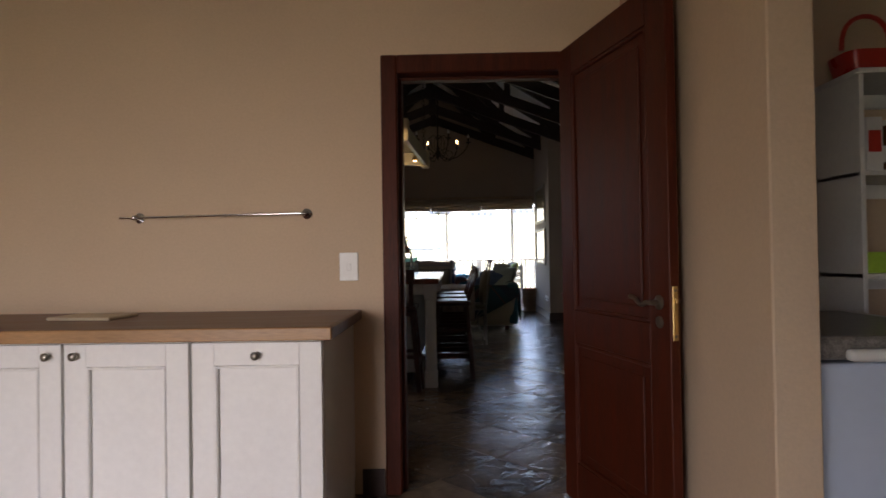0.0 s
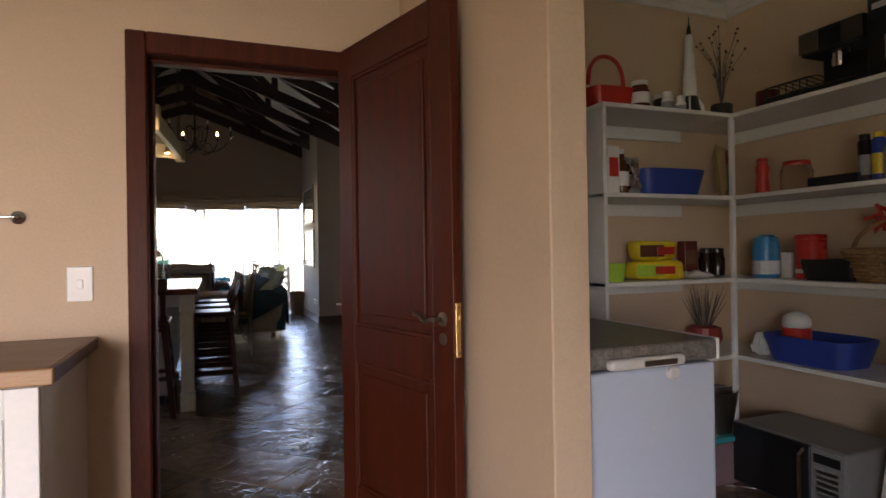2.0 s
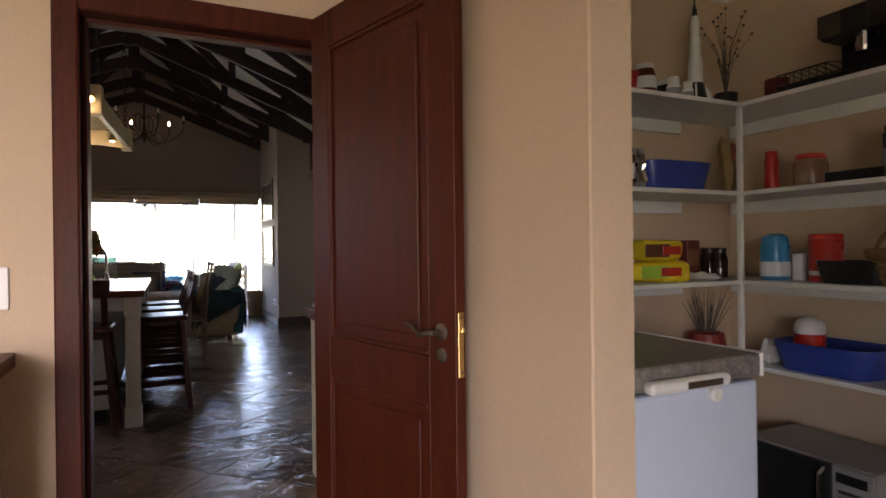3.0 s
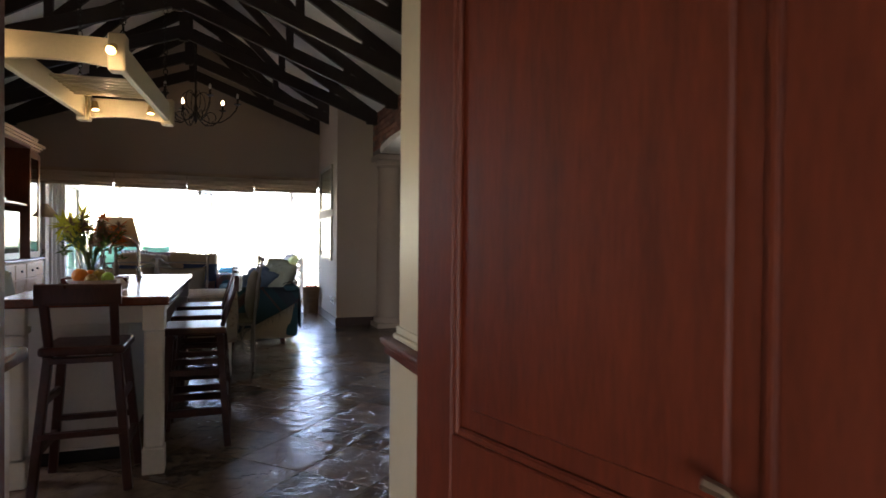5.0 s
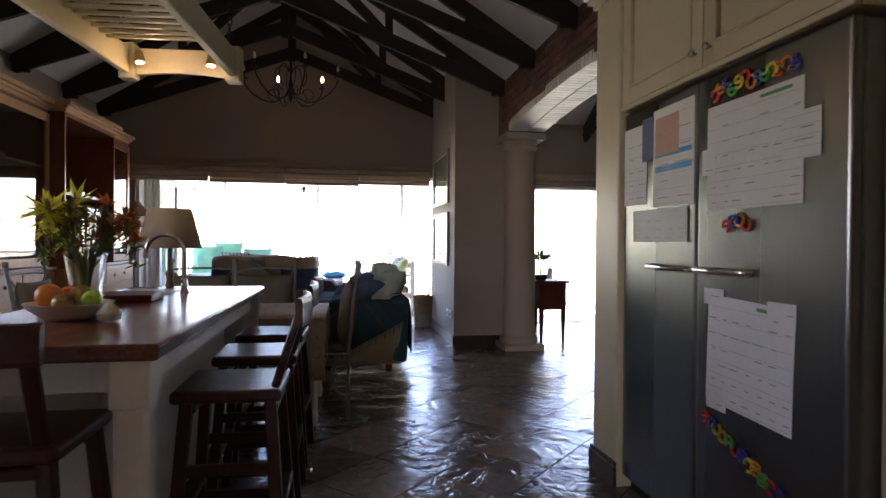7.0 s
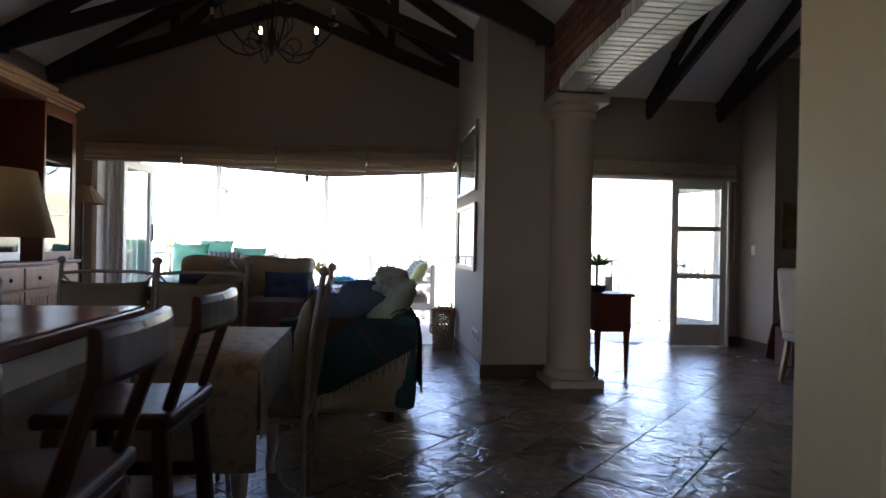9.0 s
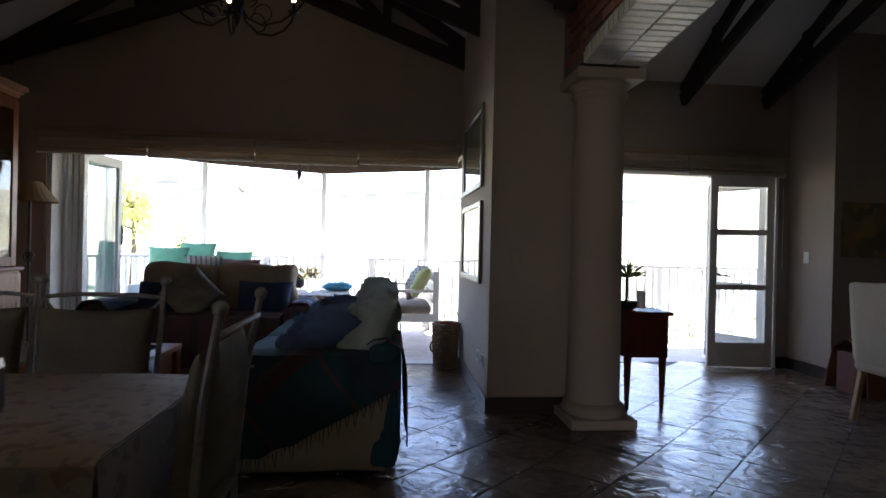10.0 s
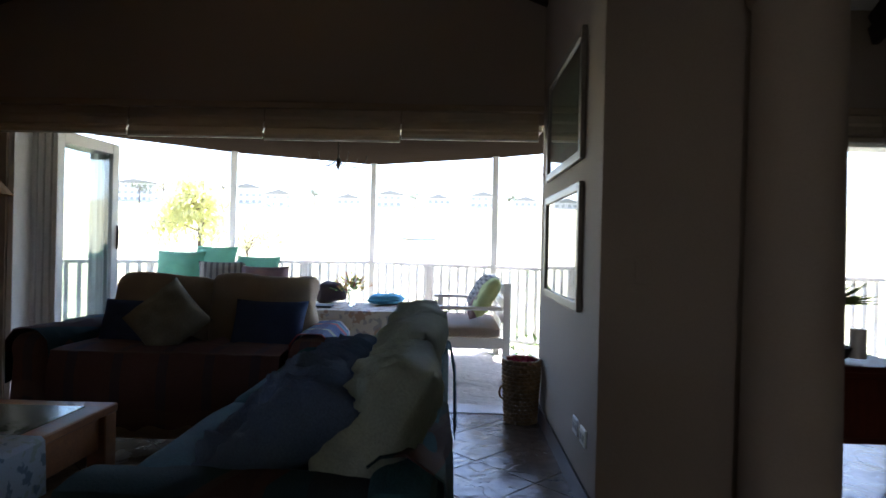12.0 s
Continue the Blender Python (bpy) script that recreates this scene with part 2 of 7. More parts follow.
def printed(name, base, ink, scale=9.0, amount=0.56, rough=0.8):
    """Light cloth with a loose blotched print."""
    m = mat(name, base, rough, vary=0.06, scale=3, fine=120, bump=0.15)
    n, l = m.node_tree.nodes, m.node_tree.links
    b = n["Principled BSDF"]
    colour = b.inputs["Base Color"].links[0].from_socket
    co = n.new("ShaderNodeTexCoord")
    for k, shade in enumerate(ink):
        nz = n.new("ShaderNodeTexNoise")
        nz.noise_dimensions = "4D"
        nz.inputs["W"].default_value = 3.7 * k
        nz.inputs["Scale"].default_value, nz.inputs["Detail"].default_value = scale * (1 + 0.5 * k), 2.0
        l.new(co.outputs["Object"], nz.inputs["Vector"])
        r = n.new("ShaderNodeMapRange")
        r.inputs[1].default_value, r.inputs[2].default_value = amount, amount + 0.04
        r.inputs[4].default_value = 0.75
        l.new(nz.outputs["Fac"], r.inputs[0])
        mx = n.new("ShaderNodeMix")
        mx.data_type = "RGBA"
        l.new(r.outputs[0], mx.inputs[0])
        l.new(colour, mx.inputs[6])
        mx.inputs[7].default_value = (*shade, 1)
        colour = mx.outputs[2]
    l.new(colour, b.inputs["Base Color"])
    return m

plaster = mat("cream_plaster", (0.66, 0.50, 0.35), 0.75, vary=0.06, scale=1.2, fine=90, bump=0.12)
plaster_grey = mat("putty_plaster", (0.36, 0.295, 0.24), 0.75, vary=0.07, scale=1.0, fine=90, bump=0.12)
ceiling_white = mat("white_ceiling_paint", (0.80, 0.79, 0.76), 0.7, vary=0.04, scale=1.0, fine=50, bump=0.05)
dark_wood = mat("dark_stained_timber", (0.022, 0.012, 0.009), 0.55, vary=0.35, scale=2, fine=25, stretch=(6, 1, 6), bump=0.2)
mahogany = mat("red_mahogany", (0.072, 0.0135, 0.005), 0.5, spec=0.22, vary=0.4, scale=3, fine=22, stretch=(9, 9, 0.8), bump=0.06)
stool_wood = mat("red_brown_stool_wood", (0.055, 0.013, 0.008), 0.32, vary=0.35, scale=4, fine=25, stretch=(5, 5, 1), bump=0.06)
counter_wood = mat("varnished_counter_wood", (0.17, 0.05, 0.026), 0.22, vary=0.35, scale=3, fine=20, stretch=(6, 0.8, 6), bump=0.03)
oak = mat("golden_oak", (0.35, 0.19, 0.08), 0.4, vary=0.3, scale=3, fine=25, stretch=(1, 8, 8), bump=0.06)
cream_paint = mat("cream_cabinet_paint", (0.50, 0.44, 0.30), 0.4, vary=0.04, scale=2, fine=40, bump=0.03)
white_paint = mat("white_paint", (0.80, 0.79, 0.76), 0.45, vary=0.05, scale=2, fine=40, bump=0.04)
steel = mat("brushed_steel", (0.26, 0.262, 0.262), 0.28, 1.0, vary=0.06, scale=2, fine=80, stretch=(1, 1, 0.02), bump=0.02)
chrome = mat("chrome", (0.75, 0.75, 0.76), 0.08, 1.0, vary=0.03, bump=0)
pewter = mat("dull_pewter", (0.27, 0.245, 0.21), 0.35, 1.0, vary=0.15, bump=0.05)
brass = mat("worn_brass", (0.62, 0.44, 0.18), 0.35, 1.0, vary=0.2, bump=0.05)
iron = mat("wrought_iron", (0.035, 0.032, 0.03), 0.5, 0.6, vary=0.2, bump=0.1)
clear_glass = glass("clear_glass")
slate = mat("slate_tile", (0.115, 0.09, 0.074), 0.24, vary=0.4, scale=2.2, fine=14, bump=0.5, second=(0.25, 0.18, 0.125), random_amount=0.28, spec=0.7)
grout = mat("dark_grout", (0.085, 0.078, 0.07), 0.8, vary=0.2, bump=0.2)
skirting_wood = mat("dark_skirting", (0.035, 0.016, 0.011), 0.4, vary=0.3, scale=2, fine=30, bump=0.05)
granite = mat("speckled_laminate", (0.14, 0.125, 0.11), 0.35, vary=0.6, scale=40, fine=220, bump=0.03, second=(0.34, 0.31, 0.28))
enamel = mat("white_enamel", (0.62, 0.70, 0.84), 0.25, vary=0.03, scale=2, fine=30, bump=0.01)
brick_red = mat("red_face_brick", (0.16, 0.062, 0.040), 0.75, vary=0.35, scale=6, fine=60, bump=0.4, random_amount=0.5)
# sky glare on the arch's underside, put into a pale brick colour
brick_glare = mat("soffit_brick_glare", (0.72, 0.69, 0.62), 0.4, vary=0.12, scale=6, fine=60, bump=0.2, random_amount=0.4)
mortar = mat("grey_mortar", (0.16, 0.13, 0.11), 0.9, vary=0.2, bump=0.3)
blind_cloth = mat("beige_blind_cloth", (0.55, 0.46, 0.36), 0.9, vary=0.12, scale=5, fine=140, stretch=(1, 1, 8), bump=0.2)
beige_fabric = mat("beige_corduroy", (0.42, 0.33, 0.23), 0.95, vary=0.15, scale=5, fine=150, bump=0.4, sheen=0.2)
cream_fabric = mat("cream_linen", (0.48, 0.42, 0.33), 0.95, vary=0.12, scale=5, fine=150, bump=0.35)
navy_fabric = mat("navy_cotton", (0.045, 0.07, 0.15), 0.9, vary=0.3, scale=5, fine=120, bump=0.3)
teal_fabric = mat("dark_teal_cotton", (0.03, 0.11, 0.15), 0.9, vary=0.3, scale=5, fine=120, bump=0.3)
denim_fabric = mat("blue_denim_cushion", (0.12, 0.19, 0.32), 0.9, vary=0.3, scale=5, fine=160, bump=0.3)
sage_fabric = mat("sage_green_cotton", (0.46, 0.54, 0.46), 0.9, vary=0.18, scale=5, fine=130, bump=0.3)
olive_fabric = mat("olive_cushion_cloth", (0.28, 0.26, 0.19), 0.95, vary=0.25, scale=6, fine=130, bump=0.3)
mint_fabric = mat("mint_cotton", (0.40, 0.70, 0.57), 0.9, vary=0.15, scale=5, fine=130, bump=0.25)
lime_fabric = mat("pale_lime_cotton", (0.55, 0.62, 0.28), 0.9, vary=0.15, scale=5, fine=130, bump=0.25)
mauve_fabric = mat("mauve_cotton", (0.25, 0.16, 0.17), 0.9, vary=0.2, scale=5, fine=130, bump=0.25)
sky_fabric = mat("sky_blue_cotton", (0.10, 0.38, 0.55), 0.9, vary=0.15, scale=5, fine=130, bump=0.2)
plaid = striped("green_plaid_throw", (0.02, 0.062, 0.075), [(1, 0.24, 0.05, (0.10, 0.035, 0.03)), (0, 0.30, 0.07, (0.03, 0.04, 0.06)), (0, 0.22, 0.012, (0.11, 0.055, 0.045)), (1, 0.26, 0.012, (0.09, 0.075, 0.065))], along=(0.75, 0, 0.66), across=(-0.66, 0.2, 0.75))
bright_throw = striped("striped_throw", (0.06, 0.10, 0.25), [(0, 0.12, 0.035, (0.45, 0.08, 0.06)), (0, 0.21, 0.03, (0.55, 0.5, 0.45)), (0, 0.15, 0.02, (0.1, 0.3, 0.3)), (1, 0.13, 0.03, (0.06, 0.05, 0.16))], along=(0, 1, 0.2), across=(1, 0, 0))
dark_throw = striped("dark_red_throw", (0.15, 0.08, 0.075), [(0, 0.14, 0.03, (0.08, 0.07, 0.09)), (1, 0.12, 0.02, (0.17, 0.11, 0.09))], along=(1, 0, 0), across=(0, 1, 0.5))
table_print = printed("printed_tablecloth", (0.38, 0.32, 0.27), [(0.26, 0.18, 0.15), (0.22, 0.21, 0.22)], 14.0, 0.58)
terrace_print = printed("terrace_tablecloth", (0.62, 0.58, 0.50), [(0.35, 0.2, 0.12), (0.3, 0.3, 0.32)])
newsprint = printed("coffee_table_runner", (0.45, 0.50, 0.52), [(0.1, 0.16, 0.2), (0.35, 0.4, 0.3)], scale=16)
pine = mat("orange_pine", (0.40, 0.17, 0.06), 0.4, vary=0.25, scale=3, fine=24, stretch=(1, 8, 8), bump=0.05)
cabinet_red = mat("cherry_cabinet", (0.22, 0.07, 0.032), 0.35, vary=0.35, scale=3, fine=22, stretch=(8, 8, 0.9), bump=0.05)
cabinet_pine = mat("golden_cabinet_front", (0.56, 0.32, 0.16), 0.4, vary=0.25, scale=3, fine=22, stretch=(8, 8, 0.9), bump=0.05)
rack_paint = mat("butter_cream_paint", (0.70, 0.62, 0.42), 0.45, vary=0.06, scale=3, fine=50, bump=0.05)
wicker = mat("wicker", (0.30, 0.17, 0.07), 0.6, vary=0.45, scale=12, fine=90, bump=0.4)
terracotta_leaf = mat("leaf_green", (0.15, 0.22, 0.06), 0.55, vary=0.45, scale=8, fine=60, bump=0.1)
paper = mat("white_paper", (0.72, 0.71, 0.69), 0.8, vary=0.05, scale=6, fine=60, bump=0.02)
ink_grey = mat("grey_print", (0.32, 0.32, 0.34), 0.8, vary=0.2, bump=0)
black_plastic = mat("black_plastic", (0.014, 0.014, 0.015), 0.3, vary=0.2, bump=0.02)
white_plastic = mat("white_plastic", (0.78, 0.77, 0.74), 0.35, vary=0.04, bump=0.01)


def plain(name, colour, rough=0.45):
    return mat(name, colour, rough, vary=0.12, scale=6, fine=70, bump=0.04)


red_plastic = plain("red_plastic", (0.50, 0.03, 0.02), 0.3)
blue_plastic = plain("blue_plastic", (0.03, 0.06, 0.32), 0.35)
lime_plastic = plain("lime_plastic", (0.38, 0.60, 0.06), 0.4)
yellow_wrap = plain("yellow_wrapper", (0.80, 0.62, 0.03), 0.25)
sky_plastic = plain("sky_blue_plastic", (0.05, 0.28, 0.55), 0.3)
teal_plastic = plain("teal_plastic", (0.02, 0.32, 0.36), 0.35)
orange_peel = plain("orange_peel", (0.75, 0.24, 0.02), 0.4)
apple_skin = mat("apple_skin", (0.42, 0.10, 0.03), 0.3, vary=0.5, scale=14, fine=60, bump=0.02, second=(0.5, 0.42, 0.08))
bulb_glow = lit("warm_bulb", (1.0, 0.62, 0.24), 2.5)
spot_glow = lit("warm_spot_lamp", (1.0, 0.66, 0.28), 2.5)
dark_grass = mat("garden_lawn", (0.24, 0.25, 0.12), 0.9, vary=0.3, scale=0.05, fine=3.0, bump=0.2, second=(0.38, 0.36, 0.22))
terrace_stone = mat("pale_terrace_slate", (0.47, 0.44, 0.40), 0.5, vary=0.3, scale=2, fine=20, bump=0.3, random_amount=0.3)


def cleft(m, scale, depth):
    """Adds the torn ridges of split slate to a material's relief."""
    n, l = m.node_tree.nodes, m.node_tree.links
    b = n["Principled BSDF"]
    co = n.new("ShaderNodeTexCoord")
    info = n.new("ShaderNodeObjectInfo")
    add = n.new("ShaderNodeVectorMath")
    add.operation = "MULTIPLY_ADD"
    add.inputs[1].default_value = (37.0, 37.0, 37.0)
    l.new(info.outputs["Random"], add.inputs[0])
    l.new(co.outputs["Object"], add.inputs[2])
    nz = n.new("ShaderNodeTexNoise")
    nz.inputs["Scale"].default_value, nz.inputs["Detail"].default_value, nz.inputs["Distortion"].default_value = scale, 3.0, 0.8
    l.new(add.outputs[0], nz.inputs["Vector"])
    ramp = n.new("ShaderNodeValToRGB")
    ramp.color_ramp.interpolation = "EASE"
    e = ramp.color_ramp.elements
    e[0].position, e[0].color = 0.40, (0, 0, 0, 1)
    e[1].position, e[1].color = 0.46, (0.45, 0.45, 0.45, 1)
    for p, v in ((0.53, 0.5), (0.56, 0.8), (0.65, 0.85), (0.67, 1.0)):
        q = e.new(p)
        q.color = (v, v, v, 1)
    l.new(nz.outputs["Fac"], ramp.inputs[0])
    bu = n.new("ShaderNodeBump")
    bu.inputs["Strength"].default_value, bu.inputs["Distance"].default_value = 1.0, depth
    l.new(ramp.outputs[0], bu.inputs["Height"])
    old = b.inputs["Normal"].links[0].from_node
    l.new(bu.outputs[0], old.inputs["Normal"])


cleft(slate, 4.0, 0.0065)
cleft(terrace_stone, 3.0, 0.008)


def translucent(m, amount):
    """Lets light shine through thin cloth."""
    n, l = m.node_tree.nodes, m.node_tree.links
    b, out = n["Principled BSDF"], n["Material Output"]
    tr = n.new("ShaderNodeBsdfTranslucent")
    l.new(b.inputs["Base Color"].links[0].from_socket, tr.inputs["Color"])
    mx = n.new("ShaderNodeMixShader")
    mx.inputs[0].default_value = amount
    l.new(b.outputs[0], mx.inputs[1])
    l.new(tr.outputs[0], mx.inputs[2])
    l.new(mx.outputs[0], out.inputs["Surface"])
    return m


translucent(blind_cloth, 0.25)
for m in (terracotta_leaf, mint_fabric):
    translucent(m, 0.45)
worktop_wood = mat("scullery_worktop_wood", (0.13, 0.048, 0.028), 0.38, vary=0.35, scale=3, fine=20, stretch=(0.8, 6, 6), bump=0.03)

# ---- structure ----
YD, YD2 = 2.82, 3.0            # wall with the kitchen door
XW, XE, YN = -3.1, 1.61, 12.29   # living room walls
XR, XR2 = 2.14, 2.59            # arch wall
YDN, XDE = 12.15, 5.28          # dining room walls
MID, FLAT = -0.475, 2.625      # ridge line, half span


def roof_z(u):
    return 3.16 + 0.62 * (FLAT - u)


def chord_z(u):
    return 2.96 + 0.372 * (FLAT - u)


bm = B()
box(bm, -4.2, -0.365, YD, YD2, 0, 5.3)
box(bm, 0.54, 7.3, YD, YD2, 0, 5.3)
box(bm, -0.365, 0.54, YD, YD2, 2.12, 5.3)
solid("wall_south", bm, plaster, "warm cream plastered wall around the kitchen doorway", "wall", kind="structure")
solid("wall_nib", box(B(), 0.75, 0.874, 1.485, YD - 0.002, 0, 2.7, 0.004), plaster, "cream plastered wall end beside the pantry", "wall", kind="structure")
solid("wall_pantry", box(B(), 2.85, 2.97, -2.5, YD - 0.002, 0, 2.7), plaster, "cream plastered pantry side wall", "wall", kind="structure")
bm = B()
box(bm, -3.5, 2.97, -2.6, -2.5, 0, 0.3)
box(bm, -3.5, 2.97, -2.6, -2.5, 1.9, 2.7)
box(bm, -3.5, -2.8, -2.6, -2.5, 0.3, 1.9)
box(bm, -1.2, 2.97, -2.6, -2.5, 0.3, 1.9)
solid("wall_back", bm, plaster, "cream plastered wall with a wide window", "wall", kind="structure")
solid("wall_scullery", box(B(), -3.6, -3.5, -2.6, YD - 0.002, 0, 2.7), plaster, "cream plastered scullery side wall", "wall", kind="structure")
solid("ceiling_scullery", box(B(), -3.6, 2.97, -2.6, YD - 0.002, 2.701, 2.8), ceiling_white, "white flat scullery ceiling", "ceiling", kind="structure")
# cornices of the pantry: stepped white moulding
bm = B()
steps = [(0.0, 2.62), (0.02, 2.62), (0.028, 2.64), (0.05, 2.645), (0.075, 2.672), (0.10, 2.676), (0.12, 2.70), (0.0, 2.70)]
a = [bm.verts.new((0.874, YD - 0.003 - o, z)) for o, z in steps]
b = [bm.verts.new((2.848 - o, YD - 0.003 - o, z)) for o, z in steps]
c = [bm.verts.new((2.848 - o, -2.4, z)) for o, z in steps]
for p, q in ((a, b), (b, c)):
    for k in range(len(steps)):
        bm.faces.new((p[k], p[(k + 1) % 8], q[(k + 1) % 8], q[k]))
solid("cornice_trim", bm, ceiling_white, "white stepped plaster cornice", "cornice", kind="structure")
# living room shell
bm = B()
box(bm, XW - 0.2, XW, YD2 + 0.002, 5.3, 0, 3.5)
box(bm, XW - 0.2, XW, 6.3, YN + 0.25, 0, 3.5)
# the gap left here is unseen, added for the kitchen's fill light
box(bm, XW - 0.2, XW, 5.3, 6.3, 0, 1.4)
box(bm, XW - 0.2, XW, 5.3, 6.3, 2.1, 3.5)
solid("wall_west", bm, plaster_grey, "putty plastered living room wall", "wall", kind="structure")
bm = B()
box(bm, XW + 0.002, -2.62, YN, YN + 0.25, 0, 2.25)
prism(bm, [(XW + 0.002, 2.25), (2.6, 2.25), (2.6, roof_z(FLAT - 0.4) + 0.3), (MID, roof_z(0) + 0.1), (XW + 0.002, roof_z(FLAT) + 0.1)], YN, YN + 0.25)
solid("wall_north", bm, plaster_grey, "putty plastered gable above the terrace doors", "wall", kind="structure")
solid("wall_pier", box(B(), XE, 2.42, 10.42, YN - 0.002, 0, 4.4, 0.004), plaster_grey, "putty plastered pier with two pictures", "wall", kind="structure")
bm = B()
box(bm, 2.424, 5.15, YDN, YDN + 0.25, 2.15, 3.6)
box(bm, 5.15, 5.5, YDN, YDN + 0.25, 0, 3.6)
box(bm, 2.424, 2.9, YDN, YDN + 0.25, 0, 2.148)
solid("wall_dining", bm, plaster_grey, "putty plastered wall around the dining room doors", "wall", kind="structure")
bm = B()
box(bm, XDE, 5.5, 11.48, YDN - 0.002, 0, 4.2)
box(bm, 5.502, 7.3, 11.48, 11.66, 0, 4.2)
solid("wall_alcove", bm, plaster_grey, "putty plastered dining room corner", "wall", kind="structure")
solid("wall_east", box(B(), 7.302, 7.5, YD2, 11.66, 0, 5.3), plaster_grey, "putty plastered east wall", "wall", kind="structure")
# ceilings
bm = B()
prism(bm, [(XW - 0.2, roof_z(FLAT + 0.2)), (MID, roof_z(0)), (2.6, roof_z(3.075)), (2.6, roof_z(3.075) + 0.15), (MID, roof_z(0) + 0.15), (XW - 0.2, roof_z(FLAT + 0.2) + 0.15)], YD2 + 0.002, YN + 0.6)
solid("ceiling_living", bm, ceiling_white, "white raked living room ceiling", "ceiling", kind="structure")
bm = B()
prism(bm, [(-YDN - 0.3, 2.95), (-8.7, 5.1), (-5.4, 3.1), (-YD2 - 0.002, 3.1), (-YD2 - 0.002, 3.25), (-5.4, 3.25), (-8.7, 5.25), (-YDN - 0.3, 3.1)], 2.602, 7.5)
turn_all(bm, Matrix(((0, 1, 0, 0), (-1, 0, 0, 0), (0, 0, 1, 0), (0, 0, 0, 1))))
solid("ceiling_dining", bm, ceiling_white, "white raked dining room ceiling", "ceiling", kind="structure")


# roof trusses
def truss(y):
    t = thing("roof_truss", "dark stained timber scissor truss under the white ceiling", "roof truss", (MID, y, 0), group="living room trusses")
    for s in (-1, 1):
        e = FLAT - 0.015
        part("chord", bar(B(), (s * e, 0, chord_z(e) + 0.08), (0.0, 0, chord_z(0) + 0.08), 0.055, 0.16, 0.006), dark_wood, t)
        part("rafter", bar(B(), (s * e, 0.0, roof_z(e) - 0.09), (0, 0.0, roof_z(0) - 0.09), 0.05, 0.15, 0.006), dark_wood, t)
        part("heel", box(B(), *sorted((s * (e - 0.16), s * e)), -0.024, 0.024, chord_z(e) + 0.02, roof_z(e) - 0.02, 0.004), dark_wood, t)
        for u in (1.25, 1.95):
            part("web", box(B(), s * u - 0.045, s * u + 0.045, -0.026, 0.026, chord_z(u) + 0.02, roof_z(u) - 0.12, 0.004), dark_wood, t)
        part("brace", bar(B(), (s * 1.25, 0.0, chord_z(1.25) + 0.1), (s * 0.45, 0.0, roof_z(0.45) - 0.13), 0.045, 0.11, 0.004), dark_wood, t)
    part("king_post", box(B(), -0.055, 0.055, -0.028, 0.028, chord_z(0) - 0.05, roof_z(0) - 0.1, 0.004), dark_wood, t)
    return t


first = truss(12.24)
for y in (11.22, 10.1, 9.0, 7.92, 6.84, 5.76, 4.68, 3.6):
    copy_thing(first, pose(MID, y, 0))


def dining_truss(x):
    t = thing("roof_truss", "dark stained timber truss over the dining room", "roof truss", (x, YDN, 0), group="dining room trusses")
    for y0, y1, sgn in ((-0.02, -3.3, 1),):
        part("chord", bar(B(), (0, y0, 2.92), (0, y1, 2.92 + 0.372 * 3.3), 0.055, 0.15, 0.006), dark_wood, t)
        part("rafter", bar(B(), (0, y0, 3.02), (0, y1, 4.92), 0.05, 0.14, 0.006), dark_wood, t)
        part("web", box(B(), -0.026, 0.026, -0.72, -0.62, 3.15, 3.5, 0.004), dark_wood, t)
    return t


first = dining_truss(4.0)
for x in (3.05, 4.95, 5.9):
    copy_thing(first, pose(x, YDN, 0))

# skirtings
def skirting(name, pts):
    bm = B()
    for (x0, y0), (x1, y1), (nx, ny) in pts:
        box(bm, *sorted((x0, x1 + nx * 0.018)), *sorted((y0, y1 + ny * 0.018)), 0.0, 0.1)
        box(bm, *sorted((x0, x1 + nx * 0.012)), *sorted((y0, y1 + ny * 0.012)), 0.1, 0.125)
    return solid(name, bm, skirting_wood, "dark stained wooden skirting board", "skirting", kind="structure")


skirting("baseboard_pier", [((XE - 0.018, 10.40), (XE - 0.018, YN - 0.01), (1, 0)), ((XE, 10.42), (2.30, 10.40), (0, 0))])
skirting("baseboard_dining", [((5.16, YDN - 0.018), (XDE - 0.02, YDN - 0.018), (0, 1)), ((XDE - 0.018, 11.48), (XDE - 0.018, YDN - 0.02), (1, 0)), ((XDE, 11.462), (7.3, 11.462), (0, 1))])
skirting("baseboard_scullery", [((-0.545, YD - 0.018), (-0.435, YD - 0.018), (0, 1)), ((0.732, 1.485), (0.732, YD - 0.01), (1, 0))])

# ---- scullery ----
before = set(bpy.data.objects)
# door frame and open leaf
t = thing("door_frame", "dark red-brown wooden door frame in the cream wall", "door frame", (0, YD, 0), kind="structure")
for name, a in (("jamb", (-0.34, -0.262, -0.022, 0.19, 0, 2.155)), ("jamb", (0.572, 0.645, -0.022, 0.085, 0, 2.155)), ("head", (-0.262, 0.572, -0.022, 0.12, 2.063, 2.155))):
    part(name, box(B(), *a, 0.006), mahogany, t)
part("stop", box(B(), -0.262, -0.245, 0.05, 0.17, 0, 2.062, 0.003), mahogany, t)
part("stop", box(B(), -0.245, 0.572, 0.05, 0.11, 2.046, 2.062, 0.003), mahogany, t)
t = thing("door_1", "open red mahogany panelled door with a brass lock", "door", (0.548, YD - 0.036, 0), -74.3)
W = 0.83
